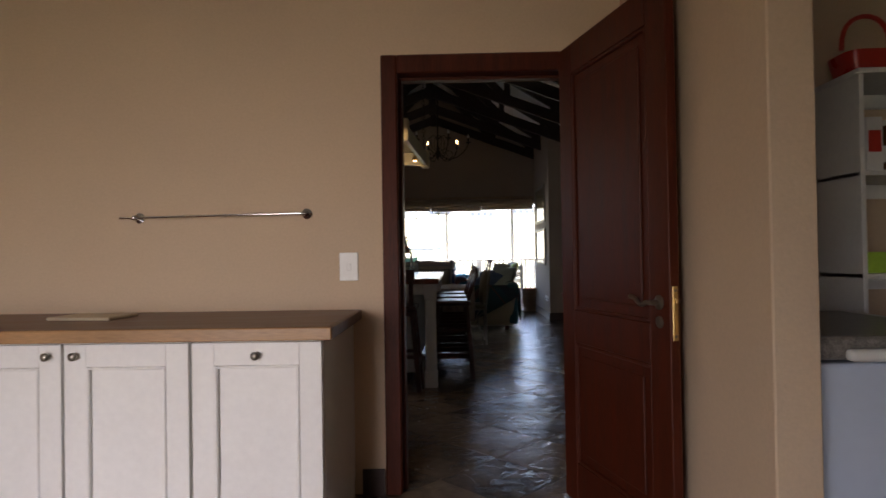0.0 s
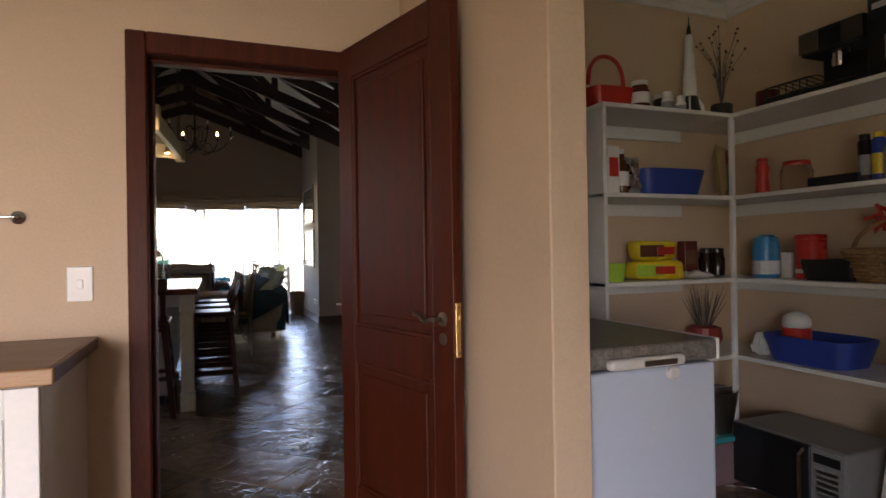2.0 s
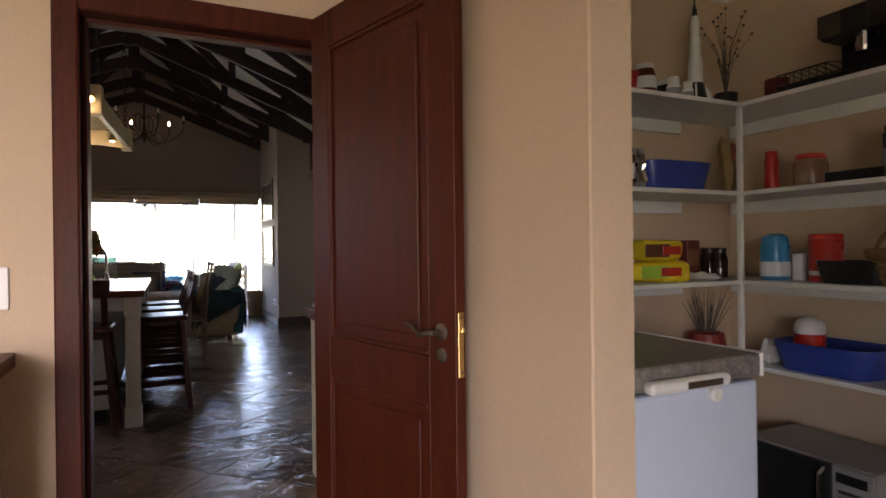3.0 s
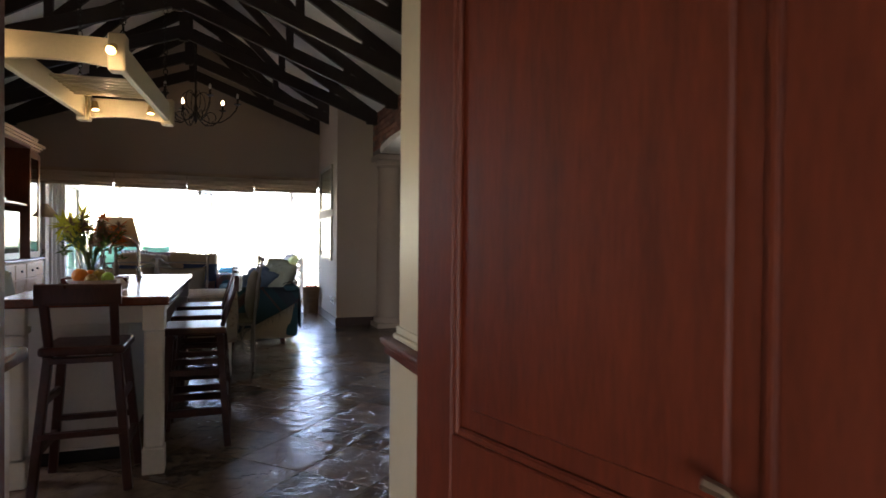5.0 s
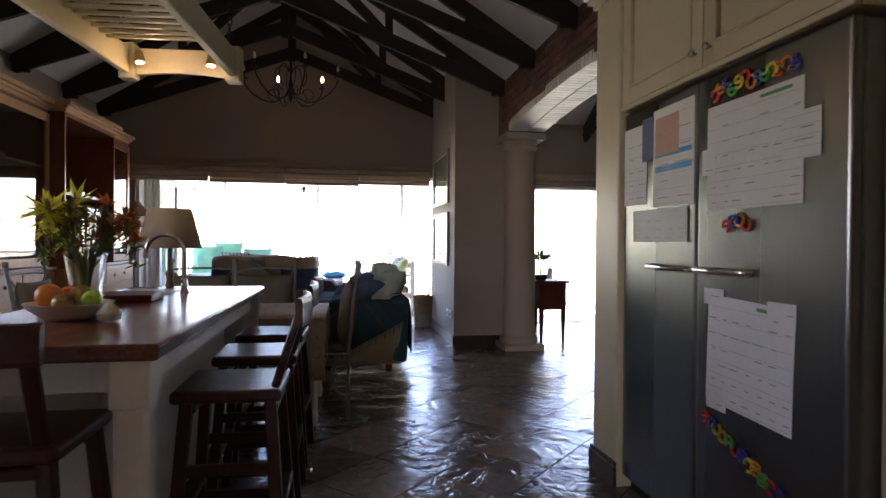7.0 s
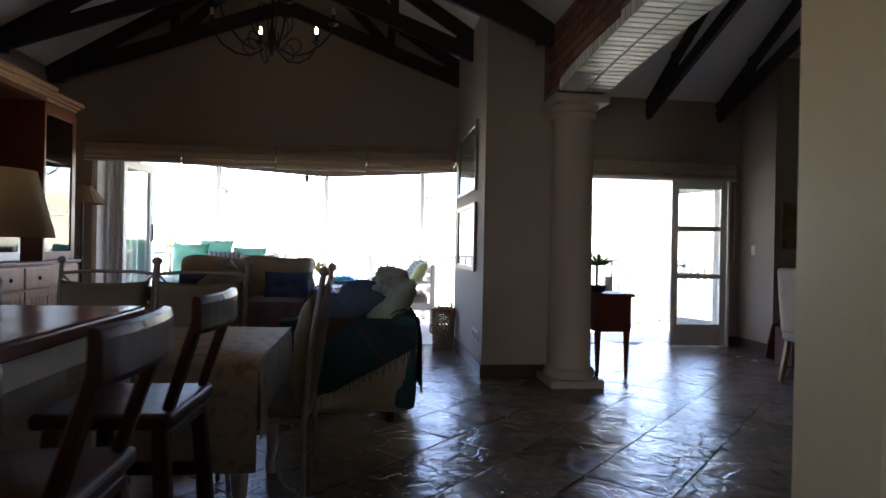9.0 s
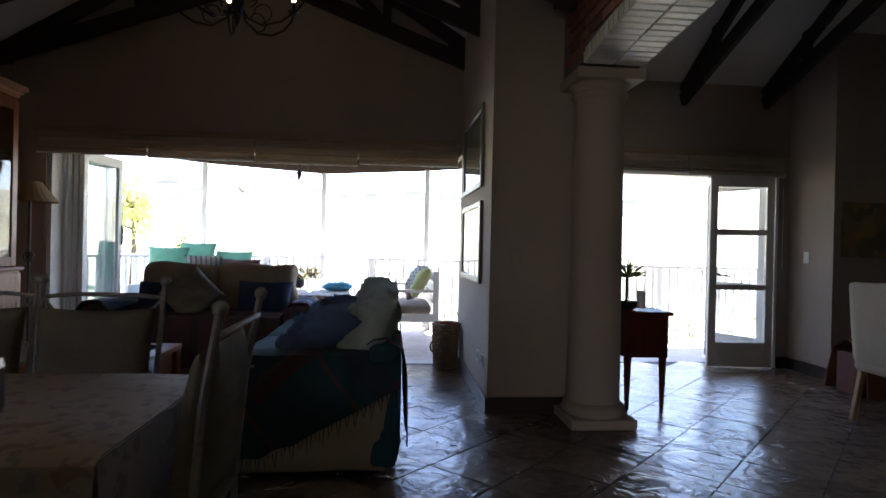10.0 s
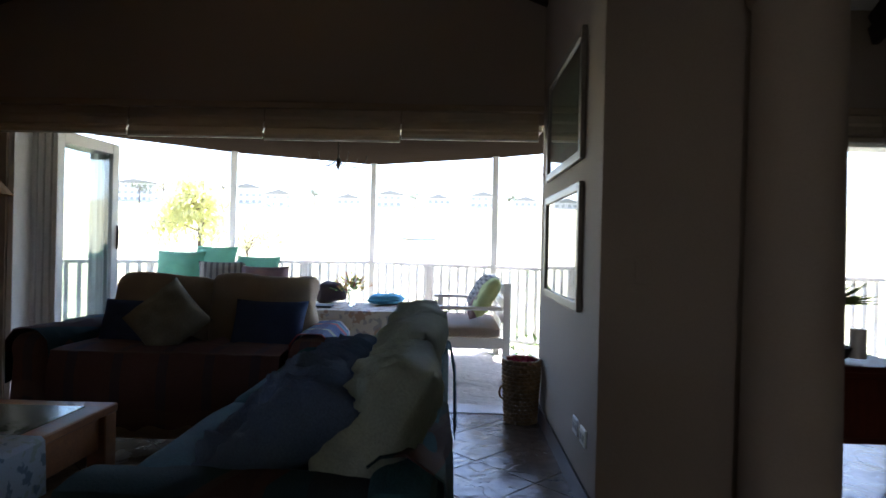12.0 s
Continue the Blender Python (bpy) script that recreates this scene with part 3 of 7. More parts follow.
# the leaf runs along local x from its hinges; its room face is local -y
for name, a in (("stile", (0, 0.12, -0.02, 0.02, 0.01, 2.14)), ("stile", (W - 0.12, W, -0.02, 0.02, 0.01, 2.14)), ("rail", (0.12, W - 0.12, -0.02, 0.02, 2.0, 2.14)), ("rail", (0.12, W - 0.12, -0.02, 0.02, 0.755, 0.905)), ("rail", (0.12, W - 0.12, -0.02, 0.02, 0.01, 0.2))):
    part(name, box(B(), *a, 0.003), mahogany, t)
for z0, z1 in ((0.2, 0.755), (0.905, 2.0)):
    bm = B()
    box(bm, 0.12, W - 0.12, -0.007, 0.007, z0, z1)
    for s in (-1, 1):
        box(bm, 0.175, W - 0.175, min(s * 0.007, s * 0.016), max(s * 0.007, s * 0.016), z0 + 0.055, z1 - 0.055, 0.006)
        for q in ((0.12, 0.137, z0, z1), (W - 0.137, W - 0.12, z0, z1), (0.137, W - 0.137, z0, z0 + 0.017), (0.137, W - 0.137, z1 - 0.017, z1)):
            box(bm, q[0], q[1], min(s * 0.006, s * 0.018), max(s * 0.006, s * 0.018), q[2], q[3], 0.004)
    part("panel", bm, mahogany, t)
lock = part("lock_plate", box(B(), W, W + 0.003, -0.011, 0.011, 0.855, 1.045, 0.002), brass, t, "worn brass lock face plate")
part("latch", box(B(), W + 0.003, W + 0.013, -0.006, 0.006, 0.985, 1.003, 0.002), brass, lock)
for z in (0.87, 1.03):
    part("screw", rod(B(), (W + 0.003, 0, z), (W + 0.005, 0, z), 0.005), pewter, lock)
for s in (-1, 1):
    bm = B()
    turn_all(turned(bm, [(0.026, 0), (0.026, 0.004), (0.02, 0.008), (0.012, 0.01)], n=20), pose(W - 0.06, s * 0.02, 0.985, -90 * s if s > 0 else 90))
    tube(bm, [(W - 0.06, s * 0.02, 0.985), (W - 0.06, s * 0.06, 0.985), (W - 0.075, s * 0.066, 0.985), (W - 0.1, s * 0.066, 0.975), (W - 0.125, s * 0.064, 0.98), (W - 0.15, s * 0.064, 0.998), (W - 0.175, s * 0.066, 1.002)], [0.009, 0.009, 0.009, 0.008, 0.0075, 0.008, 0.009])
    part("door_handle", bm, pewter, t, "scrolled antique metal lever handle", smooth=True)
    part("escutcheon", turn_all(turned(B(), [(0.022, 0), (0.022, 0.003), (0.016, 0.006), (0.004, 0.006)], n=18), pose(W - 0.06, s * 0.02, 0.915, -90 * s if s > 0 else 90)), pewter, t)


def panel_door(parent, x0, x1, z0, z1, y, paint, knob_at=None, stile=0.08, deep=0.02, name="door", knob=pewter, beads=0):
    """A framed cupboard door whose outer face lies at y, looking to -y."""
    bm = B()
    box(bm, x0, x0 + stile, y, y + deep, z0, z1, 0.002)
    box(bm, x1 - stile, x1, y, y + deep, z0, z1, 0.002)
    box(bm, x0 + stile, x1 - stile, y, y + deep, z0, z0 + stile, 0.002)
    box(bm, x0 + stile, x1 - stile, y, y + deep, z1 - stile, z1, 0.002)
    box(bm, x0 + stile, x1 - stile, y + deep * 0.72, y + deep, z0 + stile, z1 - stile)
    g = 0.012
    for q in ((x0 + stile, x0 + stile + g, z0 + stile, z1 - stile), (x1 - stile - g, x1 - stile, z0 + stile, z1 - stile), (x0 + stile + g, x1 - stile - g, z0 + stile, z0 + stile + g), (x0 + stile + g, x1 - stile - g, z1 - stile - g, z1 - stile)):
        box(bm, q[0], q[1], y - 0.006, y + deep * 0.8, q[2], q[3], 0.004)
    for k in range(beads):
        xx = x0 + stile + (x1 - x0 - 2 * stile) * (k + 1) / (beads + 1)
        box(bm, xx - 0.006, xx + 0.006, y + deep * 0.3, y + deep * 0.6, z0 + stile + g, z1 - stile - g, 0.003)
    d = part(name, bm, paint, parent)
    if knob_at:
        part("knob", turn_all(turned(B(), [(0.006, 0), (0.006, 0.012), (0.015, 0.018), (0.016, 0.024), (0.01, 0.03), (0.002, 0.031)], n=16), pose(knob_at[0], y, knob_at[1], 90)), knob, d, "round pewter knob", smooth=True)
    return d


GRP = "scullery base cabinets"
for x0, x1, kn in ((-2.45, -1.97, -2.01), (-1.965, -1.483, -1.535), (-1.478, -0.997, -1.43), (-0.99, -0.492, -0.741)):
    t = thing("base_cabinet", "white painted base cabinet with a panelled door and pewter knob", "cabinet", (0, 2.13, 0), group=GRP)
    part("body", box(B(), x0, x1, 0.022, 0.685, 0.08, 0.855, 0.002), white_paint, t)
    part("plinth", box(B(), x0, x1, 0.07, 0.66, 0, 0.08), white_paint, t)
    panel_door(t, x0 + 0.003, x1 - 0.003, 0.09, 0.848, 0, white_paint, (kn, 0.80 if kn > -1 else 0.805), stile=0.085)
t = thing("worktop", "red-brown varnished worktop with a golden oak edge", "worktop", (0, 0, 0))
part("top", box(B(), -2.5, -0.462, 2.112, YD - 0.003, 0.857, 0.906, 0.003), worktop_wood, t)
part("edge", box(B(), -2.5, -0.45, 2.096, 2.112, 0.857, 0.906, 0.005, 2), oak, t, "golden oak edge strip")
part("edge", box(B(), -0.462, -0.45, 2.112, YD - 0.003, 0.857, 0.906, 0.004), worktop_wood, t)
solid("cutting_board", turn_all(box(B(), -0.15, 0.15, -0.1, 0.1, 0, 0.014, 0.004), pose(-1.62, 2.55, 0.906, 0, 0, -6)), mat("pale_beech_board", (0.62, 0.52, 0.38), 0.5, vary=0.12, scale=4, fine=30, stretch=(1, 8, 8), bump=0.04), "thin pale wooden board lying on the worktop", "board")
t = thing("towel_rail", "thin chrome towel rail fixed to the cream wall", "towel rail", (0, YD, 1.375))
part("bar", rod(B(), (-1.62, -0.055, -0.004), (-0.71, -0.055, 0.006), 0.006), chrome, t, smooth=True)
for x, z in ((-1.55, -0.003), (-0.715, 0.006)):
    bm = turn_all(turned(B(), [(0.026, 0), (0.026, 0.006), (0.012, 0.012), (0.008, 0.03), (0.008, 0.055), (0.011, 0.064), (0.004, 0.068)], n=18), pose(x, 0, z, 90))
    part("bracket", bm, chrome, t, smooth=True)
t = thing("light_switch", "white plastic light switch on the cream wall", "light switch", (-0.511, YD, 1.117))
part("plate", box(B(), -0.046, 0.046, -0.01, 0, -0.07, 0.07, 0.004, 2), white_plastic, t)
part("rocker", box(B(), -0.012, 0.012, -0.014, -0.01, -0.018, 0.018, 0.003), white_plastic, t)

# ---- pantry ----
t = thing("chest_freezer", "white chest freezer with a speckled lid", "freezer", (0.97, 1.62, 0))
part("body", box(B(), 0, 0.59, 0, 0.71, 0.03, 0.84, 0.012, 2), enamel, t)
lid = part("lid", box(B(), -0.004, 0.588, -0.012, 0.72, 0.85, 0.918, 0.01, 2), granite, t, "grey speckled lid")
part("corner_trim", box(B(), 0.588, 0.602, -0.012, 0.72, 0.848, 0.920, 0.005), white_plastic, lid)
hd = B()
box(hd, 0.13, 0.42, -0.05, -0.012, 0.85, 0.885, 0.014, 3)
part("lid_handle", hd, white_plastic, lid)
part("badge", box(B(), 0.25, 0.38, -0.053, -0.05, 0.858, 0.876, 0.001), pewter, lid)
part("lock", turn_all(turned(B(), [(0.022, 0), (0.022, 0.014), (0.016, 0.02), (0.005, 0.02)], n=18), pose(0.40, 0, 0.82, 90)), white_plastic, t)
part("plinth", box(B(), 0.02, 0.57, 0.02, 0.68, 0, 0.03), black_plastic, t)

SH = (1.93, 1.495, 1.06, 0.655)
t = thing("pantry_shelves", "white painted corner pantry shelves, well stocked", "shelves", (0, 0, 0))
part("side_panel", box(B(), 1.765, 1.785, 2.43, YD - 0.003, 0, SH[0] - 0.026, 0.002), white_paint, t)
part("side_panel", box(B(), 2.585, 2.978, 0.78, 0.8, 0, SH[0] - 0.026, 0.002), white_paint, t)
part("corner_post", box(B(), 2.583, 2.607, 2.432, 2.456, 0, SH[0] - 0.026, 0.003), white_paint, t)
for z in SH:
    bm = B()
    box(bm, 1.765, 2.585, 2.43, YD - 0.004, z - 0.022, z, 0.003)
    part("shelf", bm, white_paint, t)
    part("shelf", box(B(), 2.588, 2.976, 0.8, YD - 0.004, z - 0.022, z, 0.003), white_paint, t)
    part("batten", box(B(), 1.79, 2.586, YD - 0.026, YD - 0.004, z - 0.09, z - 0.024, 0.002), white_paint, t)
    part("batten", box(B(), 2.955, 2.976, 0.8, YD - 0.03, z - 0.09, z - 0.024, 0.002), white_paint, t)
S1, S2, S3, S4 = SH


def vessel(name, label, category, profile, material, at, lid=None, band=None, n=20):
    t = thing(name, label, category, at)
    part("body", turned(B(), profile, n=n), material, t, smooth=True)
    top = profile[-1]
    if lid:
        part("lid", turned(B(), [(top[0] * 1.06, top[1] + 0.001), (top[0] * 1.08, top[1] + 0.012), (top[0] * 1.02, top[1] + 0.024), (0.004, top[1] + 0.026)], n=n), lid, t)
    if band:
        z0, z1, m = band
        r = max(p[0] for p in profile) + 0.001
        part("label", turned(B(), [(r, z0), (r, z1)], n=n), m, t)
    return t


def carton(name, label, category, size, material, at, rz=0, panel=None):
    t = thing(name, label, category, at, rz)
    w, d, h = size
    part("body", box(B(), -w / 2, w / 2, -d / 2, d / 2, 0, h, 0.003), material, t)
    if panel:
        part("print", box(B(), -w * 0.38, w * 0.38, -d / 2 - 0.001, -d / 2, h * 0.35, h * 0.75), panel, t)
    return t


JAR = [(0.03, 0), (0.042, 0.004), (0.044, 0.08), (0.036, 0.1), (0.034, 0.112)]
BOT = [(0.03, 0), (0.033, 0.01), (0.033, 0.13), (0.014, 0.17), (0.012, 0.2)]


def tub(name, label, w, d, h, material, at, rz=0, lid=None):
    """An open plastic tub with flared sides and a rolled rim."""
    t = thing(name, label, "tub", at, rz)
    bm = B()
    rings = []
    for k, z, i in ((0.86, 0, 0), (1.0, h, 0), (1.03, h, 0), (1.03, h - 0.012, 0), (0.98, h - 0.012, 0), (0.83, 0.006, 0)):
        ring = []
        for a in range(24):
            ang = 2 * math.pi * a / 24
            c, s = math.cos(ang), math.sin(ang)
            ring.append(bm.verts.new((math.copysign(abs(c) ** 0.45, c) * w / 2 * k, math.copysign(abs(s) ** 0.45, s) * d / 2 * k, z)))
        rings.append(ring)
    order = [rings[0], rings[3], rings[2], rings[1], rings[5]]
    for p, q in zip(order, order[1:]):
        for a in range(24):
            bm.faces.new((p[a], p[(a + 1) % 24], q[(a + 1) % 24], q[a]))
    bm.faces.new(rings[0][::-1])
    bm.faces.new(rings[5])
    for v in rings[4]:
        bm.verts.remove(v)
    part("body", bm, material, t, smooth=True)
    return t


# top shelf
t = tub("red_basket", "red plastic basket with a hoop handle", 0.26, 0.2, 0.11, red_plastic, (1.93, 2.62, S1))
part("handle", tube(B(), [(0.11 * math.cos(a), 0, 0.1 + 0.19 * math.sin(a) ** 0.6) for a in [math.pi * (k + 0.02) / 14.3 for k in range(15)]], 0.011), red_plastic, t, smooth=True)
vessel("spread_jar", "glass jar of brown spread with a white lid", "jar", [(r * 1.15, z * 1.1) for r, z in JAR], plain("brown_spread", (0.10, 0.03, 0.015), 0.2), (2.07, 2.53, S1), white_plastic, (0.03, 0.085, paper))
vessel("pill_jar", "small white plastic pill jar", "jar", [(r * 0.75, z * 0.75) for r, z in JAR], white_plastic, (2.25, 2.53, S1), white_plastic, (0.02, 0.055, ink_grey))
vessel("pill_jar", "small white plastic pill jar", "jar", [(r * 0.6, z * 0.55) for r, z in JAR], white_plastic, (2.31, 2.50, S1), white_plastic, (0.012, 0.035, ink_grey))
t = thing("toy_rocket", "white model rocket standing on a dark base", "toy rocket", (2.43, 2.56, S1))
part("base", turned(B(), [(0.06, 0), (0.06, 0.01), (0.05, 0.05), (0.042, 0.1), (0.038, 0.105)], n=20), black_plastic, t, smooth=True)
part("body", turned(B(), [(0.036, 0.1), (0.034, 0.2), (0.026, 0.26), (0.026, 0.33), (0.022, 0.34), (0.022, 0.41), (0.014, 0.44)], n=20), white_plastic, t, smooth=True)
part("tip", turned(B(), [(0.013, 0.44), (0.011, 0.47), (0.004, 0.5), (0.002, 0.54)], n=12), iron, t, smooth=True)
for k in range(4):
    part("fin", turn_all(prism(B(), [(0.035, 0.02), (0.075, 0.0), (0.07, 0.05), (0.035, 0.11)], -0.004, 0.004), pose(0, 0, 0, 0, 0, 45 + 90 * k)), white_plastic, t)
vessel("storage_tin", "dark tin behind the model rocket", "tin", [(0.055, 0), (0.055, 0.11), (0.05, 0.115)], iron, (2.36, 2.68, S1), white_plastic)
t = thing("dried_plant", "dried grey plant sprays in a dark pot", "dried plant", (2.72, 2.62, S1))
part("pot", turned(B(), [(0.05, 0), (0.06, 0.09), (0.055, 0.1)], n=16), iron, t)
dry = mat("dry_sprays", (0.12, 0.10, 0.08), 0.9, vary=0.3, bump=0)
bm = B()
for k in range(26):
    a, l = random.uniform(0, 6.28), random.uniform(0.15, 0.42)
    s = random.uniform(0.1, 0.45)
    tube(bm, [(0, 0, 0.09), (0.3 * s * l * math.cos(a), 0.3 * s * l * math.sin(a), 0.09 + l * 0.6), (s * l * math.cos(a), s * l * math.sin(a), 0.09 + l)], [0.002, 0.0016, 0.001], 4)
    bmesh.ops.create_icosphere(bm, subdivisions=1, radius=0.008, matrix=pose(s * l * math.cos(a), s * l * math.sin(a), 0.09 + l))
part("stems", bm, dry, t)
vessel("candle_glass", "dark red candle in a glass", "candle", [(0.045, 0), (0.055, 0.02), (0.055, 0.11)], plain("dark_red_wax", (0.12, 0.012, 0.01)), (2.76, 2.36, S1))
t = thing("wire_rack", "black wire rack on a dark roasting tray", "rack", (2.76, 2.18, S1), 90)
part("tray", box(B(), -0.12, 0.12, -0.1, 0.1, 0, 0.05, 0.012, 2), black_plastic, t)
bm = B()
for k in range(7):
    x = -0.11 + 0.22 * k / 6
    tube(bm, [(x, -0.09, 0.05), (x, -0.09, 0.1), (x + 0.01, 0, 0.12), (x, 0.09, 0.1), (x, 0.09, 0.05)], 0.0025, 5)
tube(bm, [(-0.12, -0.09, 0.1), (0.12, -0.09, 0.1)], 0.003, 5)
tube(bm, [(-0.12, 0.09, 0.1), (0.12, 0.09, 0.1)], 0.003, 5)
part("wires", bm, iron, t)
t = thing("coffee_machine", "black and steel coffee machine on the top shelf", "coffee machine", (2.79, 1.93, S1), 90)
part("back", box(B(), -0.15, 0.15, -0.14, 0.0, 0, 0.3, 0.015, 2), black_plastic, t)
part("head", box(B(), -0.15, 0.15, 0.0, 0.16, 0.18, 0.3, 0.02, 2), black_plastic, t)
part("base", box(B(), -0.15, 0.15, 0.0, 0.16, 0, 0.035, 0.01, 2), black_plastic, t)
for x in (-0.1, 0.1):
    part("steel_panel", box(B(), x - 0.048, x + 0.048, 0.16, 0.163, 0.195, 0.29, 0.001), steel, t)
part("group_head", turned(B(), [(0.03, 0.11), (0.034, 0.13), (0.034, 0.18)], (0, 0.09, 0), 16), chrome, t)
part("spout", tube(B(), [(-0.08, 0.1, 0.2), (-0.08, 0.13, 0.19), (-0.085, 0.15, 0.14)], 0.006), chrome, t)
t = thing("machine_box", "black cardboard box with pale lettering bars", "box", (2.79, 1.58, S1))
part("body", box(B(), -0.15, 0.15, -0.19, 0.19, 0, 0.36, 0.004), black_plastic, t)
part("mark", box(B(), -0.152, -0.15, 0.0, 0.17, 0.29, 0.315), paper, t, "pale lettering bar")
part("picture", box(B(), -0.152, -0.15, 0.0, 0.12, 0.07, 0.17), cream_fabric, t)
# second shelf
carton("cereal_box", "white and red food carton", "carton", (0.07, 0.1, 0.23), paper, (1.84, 2.5, S2), 0, red_plastic)
vessel("sauce_bottle", "brown sauce bottle on a shelf", "bottle", BOT, plain("brown_sauce", (0.09, 0.035, 0.015), 0.2), (1.925, 2.5, S2), white_plastic, (0.04, 0.11, paper))
t = thing("foil_bag", "crumpled silver foil bag", "bag", (2.0, 2.52, S2))
part("bag", cushion(B(), 0.09, 0.2, 0.05, pose(0, 0, 0.1, 80), 8, 4, 0.02), chrome, t)
tub("storage_tub", "dark blue oval plastic tub", 0.42, 0.26, 0.14, blue_plastic, (2.28, 2.62, S2))
t = thing("cereal_bag", "upright printed cereal bag with red and cream panels", "bag", (2.70, 2.6, S2), 30)
part("bag", cushion(B(), 0.2, 0.3, 0.07, pose(0, 0, 0.15, 84), 8, 7, 0.012, 0.4), plain("cereal_print", (0.36, 0.25, 0.10)), t)
part("print", box(B(), -0.08, 0.08, -0.042, -0.036, 0.18, 0.26), red_plastic, t)
vessel("red_shaker", "red plastic sauce bottle", "bottle", [(0.034, 0), (0.036, 0.02), (0.03, 0.1), (0.034, 0.14), (0.026, 0.17)], red_plastic, (2.74, 2.38, S2), red_plastic)
t = vessel("sweet_jar", "clear plastic jar with a red lid", "jar", [(0.066, 0), (0.072, 0.02), (0.072, 0.11), (0.06, 0.13)], glass("jar_plastic", (0.9, 0.75, 0.68), 0.15), (2.76, 2.2, S2), red_plastic)
carton("flat_box", "flat black carton lying on the shelf", "carton", (0.24, 0.14, 0.055), black_plastic, (2.77, 1.98, S2 + 0.0), 90, paper)
for k, (y, m, h) in enumerate(((1.86, black_plastic, 0.19), (1.80, blue_plastic, 0.19), (1.75, plain("khaki_tin", (0.2, 0.17, 0.1)), 0.15))):
    vessel("spray_can", "slim aerosol can with a yellow cap" if k == 1 else "slim dark aerosol can", "can", [(0.027, 0), (0.028, 0.01), (0.028, h), (0.02, h + 0.01)], m, (2.75, y, S2), yellow_wrap if k == 1 else black_plastic, (0.04, 0.13, yellow_wrap if k == 1 else ink_grey), 16)
for y in (1.64, 1.53):
    vessel("glass_jar", "empty clear glass jar", "jar", JAR, clear_glass, (2.78, y, S2))
# third shelf
tub("green_tub", "small lime green plastic tub", 0.13, 0.11, 0.09, lime_plastic, (1.87, 2.53, S3))
for k, (z, m) in enumerate(((0, lime_plastic), (0.1, yellow_wrap))):
    t = thing("biscuit_packet", "bright yellow and green biscuit packet" if k == 0 else "yellow and brown biscuit packet lying on another", "packet", (2.16, 2.56, S3 + z), -4 + 7 * k)
    part("wrapper", soft(B(), 0.3 - 0.04 * k, 0.12, 0.1, 0.03, 6, k, 0.02), yellow_wrap, t, smooth=True)
    part("print", box(B(), -0.14, 0.02, -0.064, -0.058, 0.02, 0.08, 0.002), m if k == 0 else plain("cocoa_print", (0.12, 0.04, 0.02)), t)
    part("logo", box(B(), -0.03, 0.09, -0.067, -0.062, 0.03, 0.07, 0.002), red_plastic, t)
t = thing("cutlery_bag", "clear plastic bag with small things", "bag", (2.4, 2.52, S3))
part("bag", cushion(B(), 0.2, 0.12, 0.03, pose(0, 0, 0.016), 8, 9, 0.015), white_plastic, t)
carton("spice_box", "dark red and black food carton", "carton", (0.09, 0.06, 0.2), plain("dark_red_card", (0.16, 0.03, 0.02)), (2.53, 2.7, S3), 0, plain("brown_card", (0.2, 0.1, 0.05)))
for x in (2.63, 2.71):
    vessel("coffee_jar", "dark glass coffee jar with black lid", "jar", [(r * 0.95, z * 1.2) for r, z in JAR], plain("coffee_glass", (0.025, 0.012, 0.008), 0.15), (x, 2.66, S3), black_plastic)
t = vessel("sugar_bag", "blue and white sugar container", "container", [(0.06, 0), (0.066, 0.02), (0.066, 0.16), (0.055, 0.21), (0.03, 0.225)], sky_plastic, (2.73, 2.36, S3), None, (0.02, 0.09, paper))
carton("small_carton", "small white food carton", "carton", (0.05, 0.06, 0.13), paper, (2.77, 2.255, S3), 90, cream_fabric)
vessel("red_canister", "red metal canister with white print", "canister", [(0.068, 0), (0.07, 0.005), (0.07, 0.19), (0.066, 0.195)], red_plastic, (2.77, 2.14, S3), red_plastic, (0.03, 0.05, paper))
t = tub("dark_tray", "dark brown plastic tray", 0.28, 0.16, 0.1, black_plastic, (2.72, 1.98, S3), 90)


def wicker_basket(name, label, rx, ry, h, at, rz=0, flare=1.25, rows=9, n=26, material=wicker):
    """Woven basket: round stakes with canes passing in front and behind."""
    t = thing(name, label, "basket", at, rz)
    bm = B()
    for k in range(rows):
        f = 1 + (flare - 1) * k / (rows - 1)
        z = 0.012 + (h - 0.02) * k / (rows - 1)
        pts = []
        for a in range(n * 2 + 1):
            w = 0.007 * (1 if (a + k) % 2 else -1)
            ang = math.pi * a / n
            pts.append(((rx * f + w) * math.cos(ang), (ry * f + w) * math.sin(ang), z))
        tube(bm, pts, h / rows * 0.5, 5)
    part("weave", bm, material, t, smooth=True)
    bm = B()
    for a in range(n):
        ang = 2 * math.pi * (a + 0.5) / n
        rod(bm, (rx * math.cos(ang), ry * math.sin(ang), 0), (rx * flare * math.cos(ang), ry * flare * math.sin(ang), h), 0.005, n=5)
    part("stakes", bm, material, t)
    part("rim", tube(B(), [(rx * flare * math.cos(a), ry * flare * math.sin(a), h) for a in [2 * math.pi * k / 32 for k in range(33)]], 0.012), material, t, smooth=True)
    bm = B()
    turned(bm, [(1.0, 0.0), (1.0, 0.008)], n=24)
    part("base", turn_all(bm, Matrix.Diagonal((rx, ry, 1, 1))), material, t)
    return t


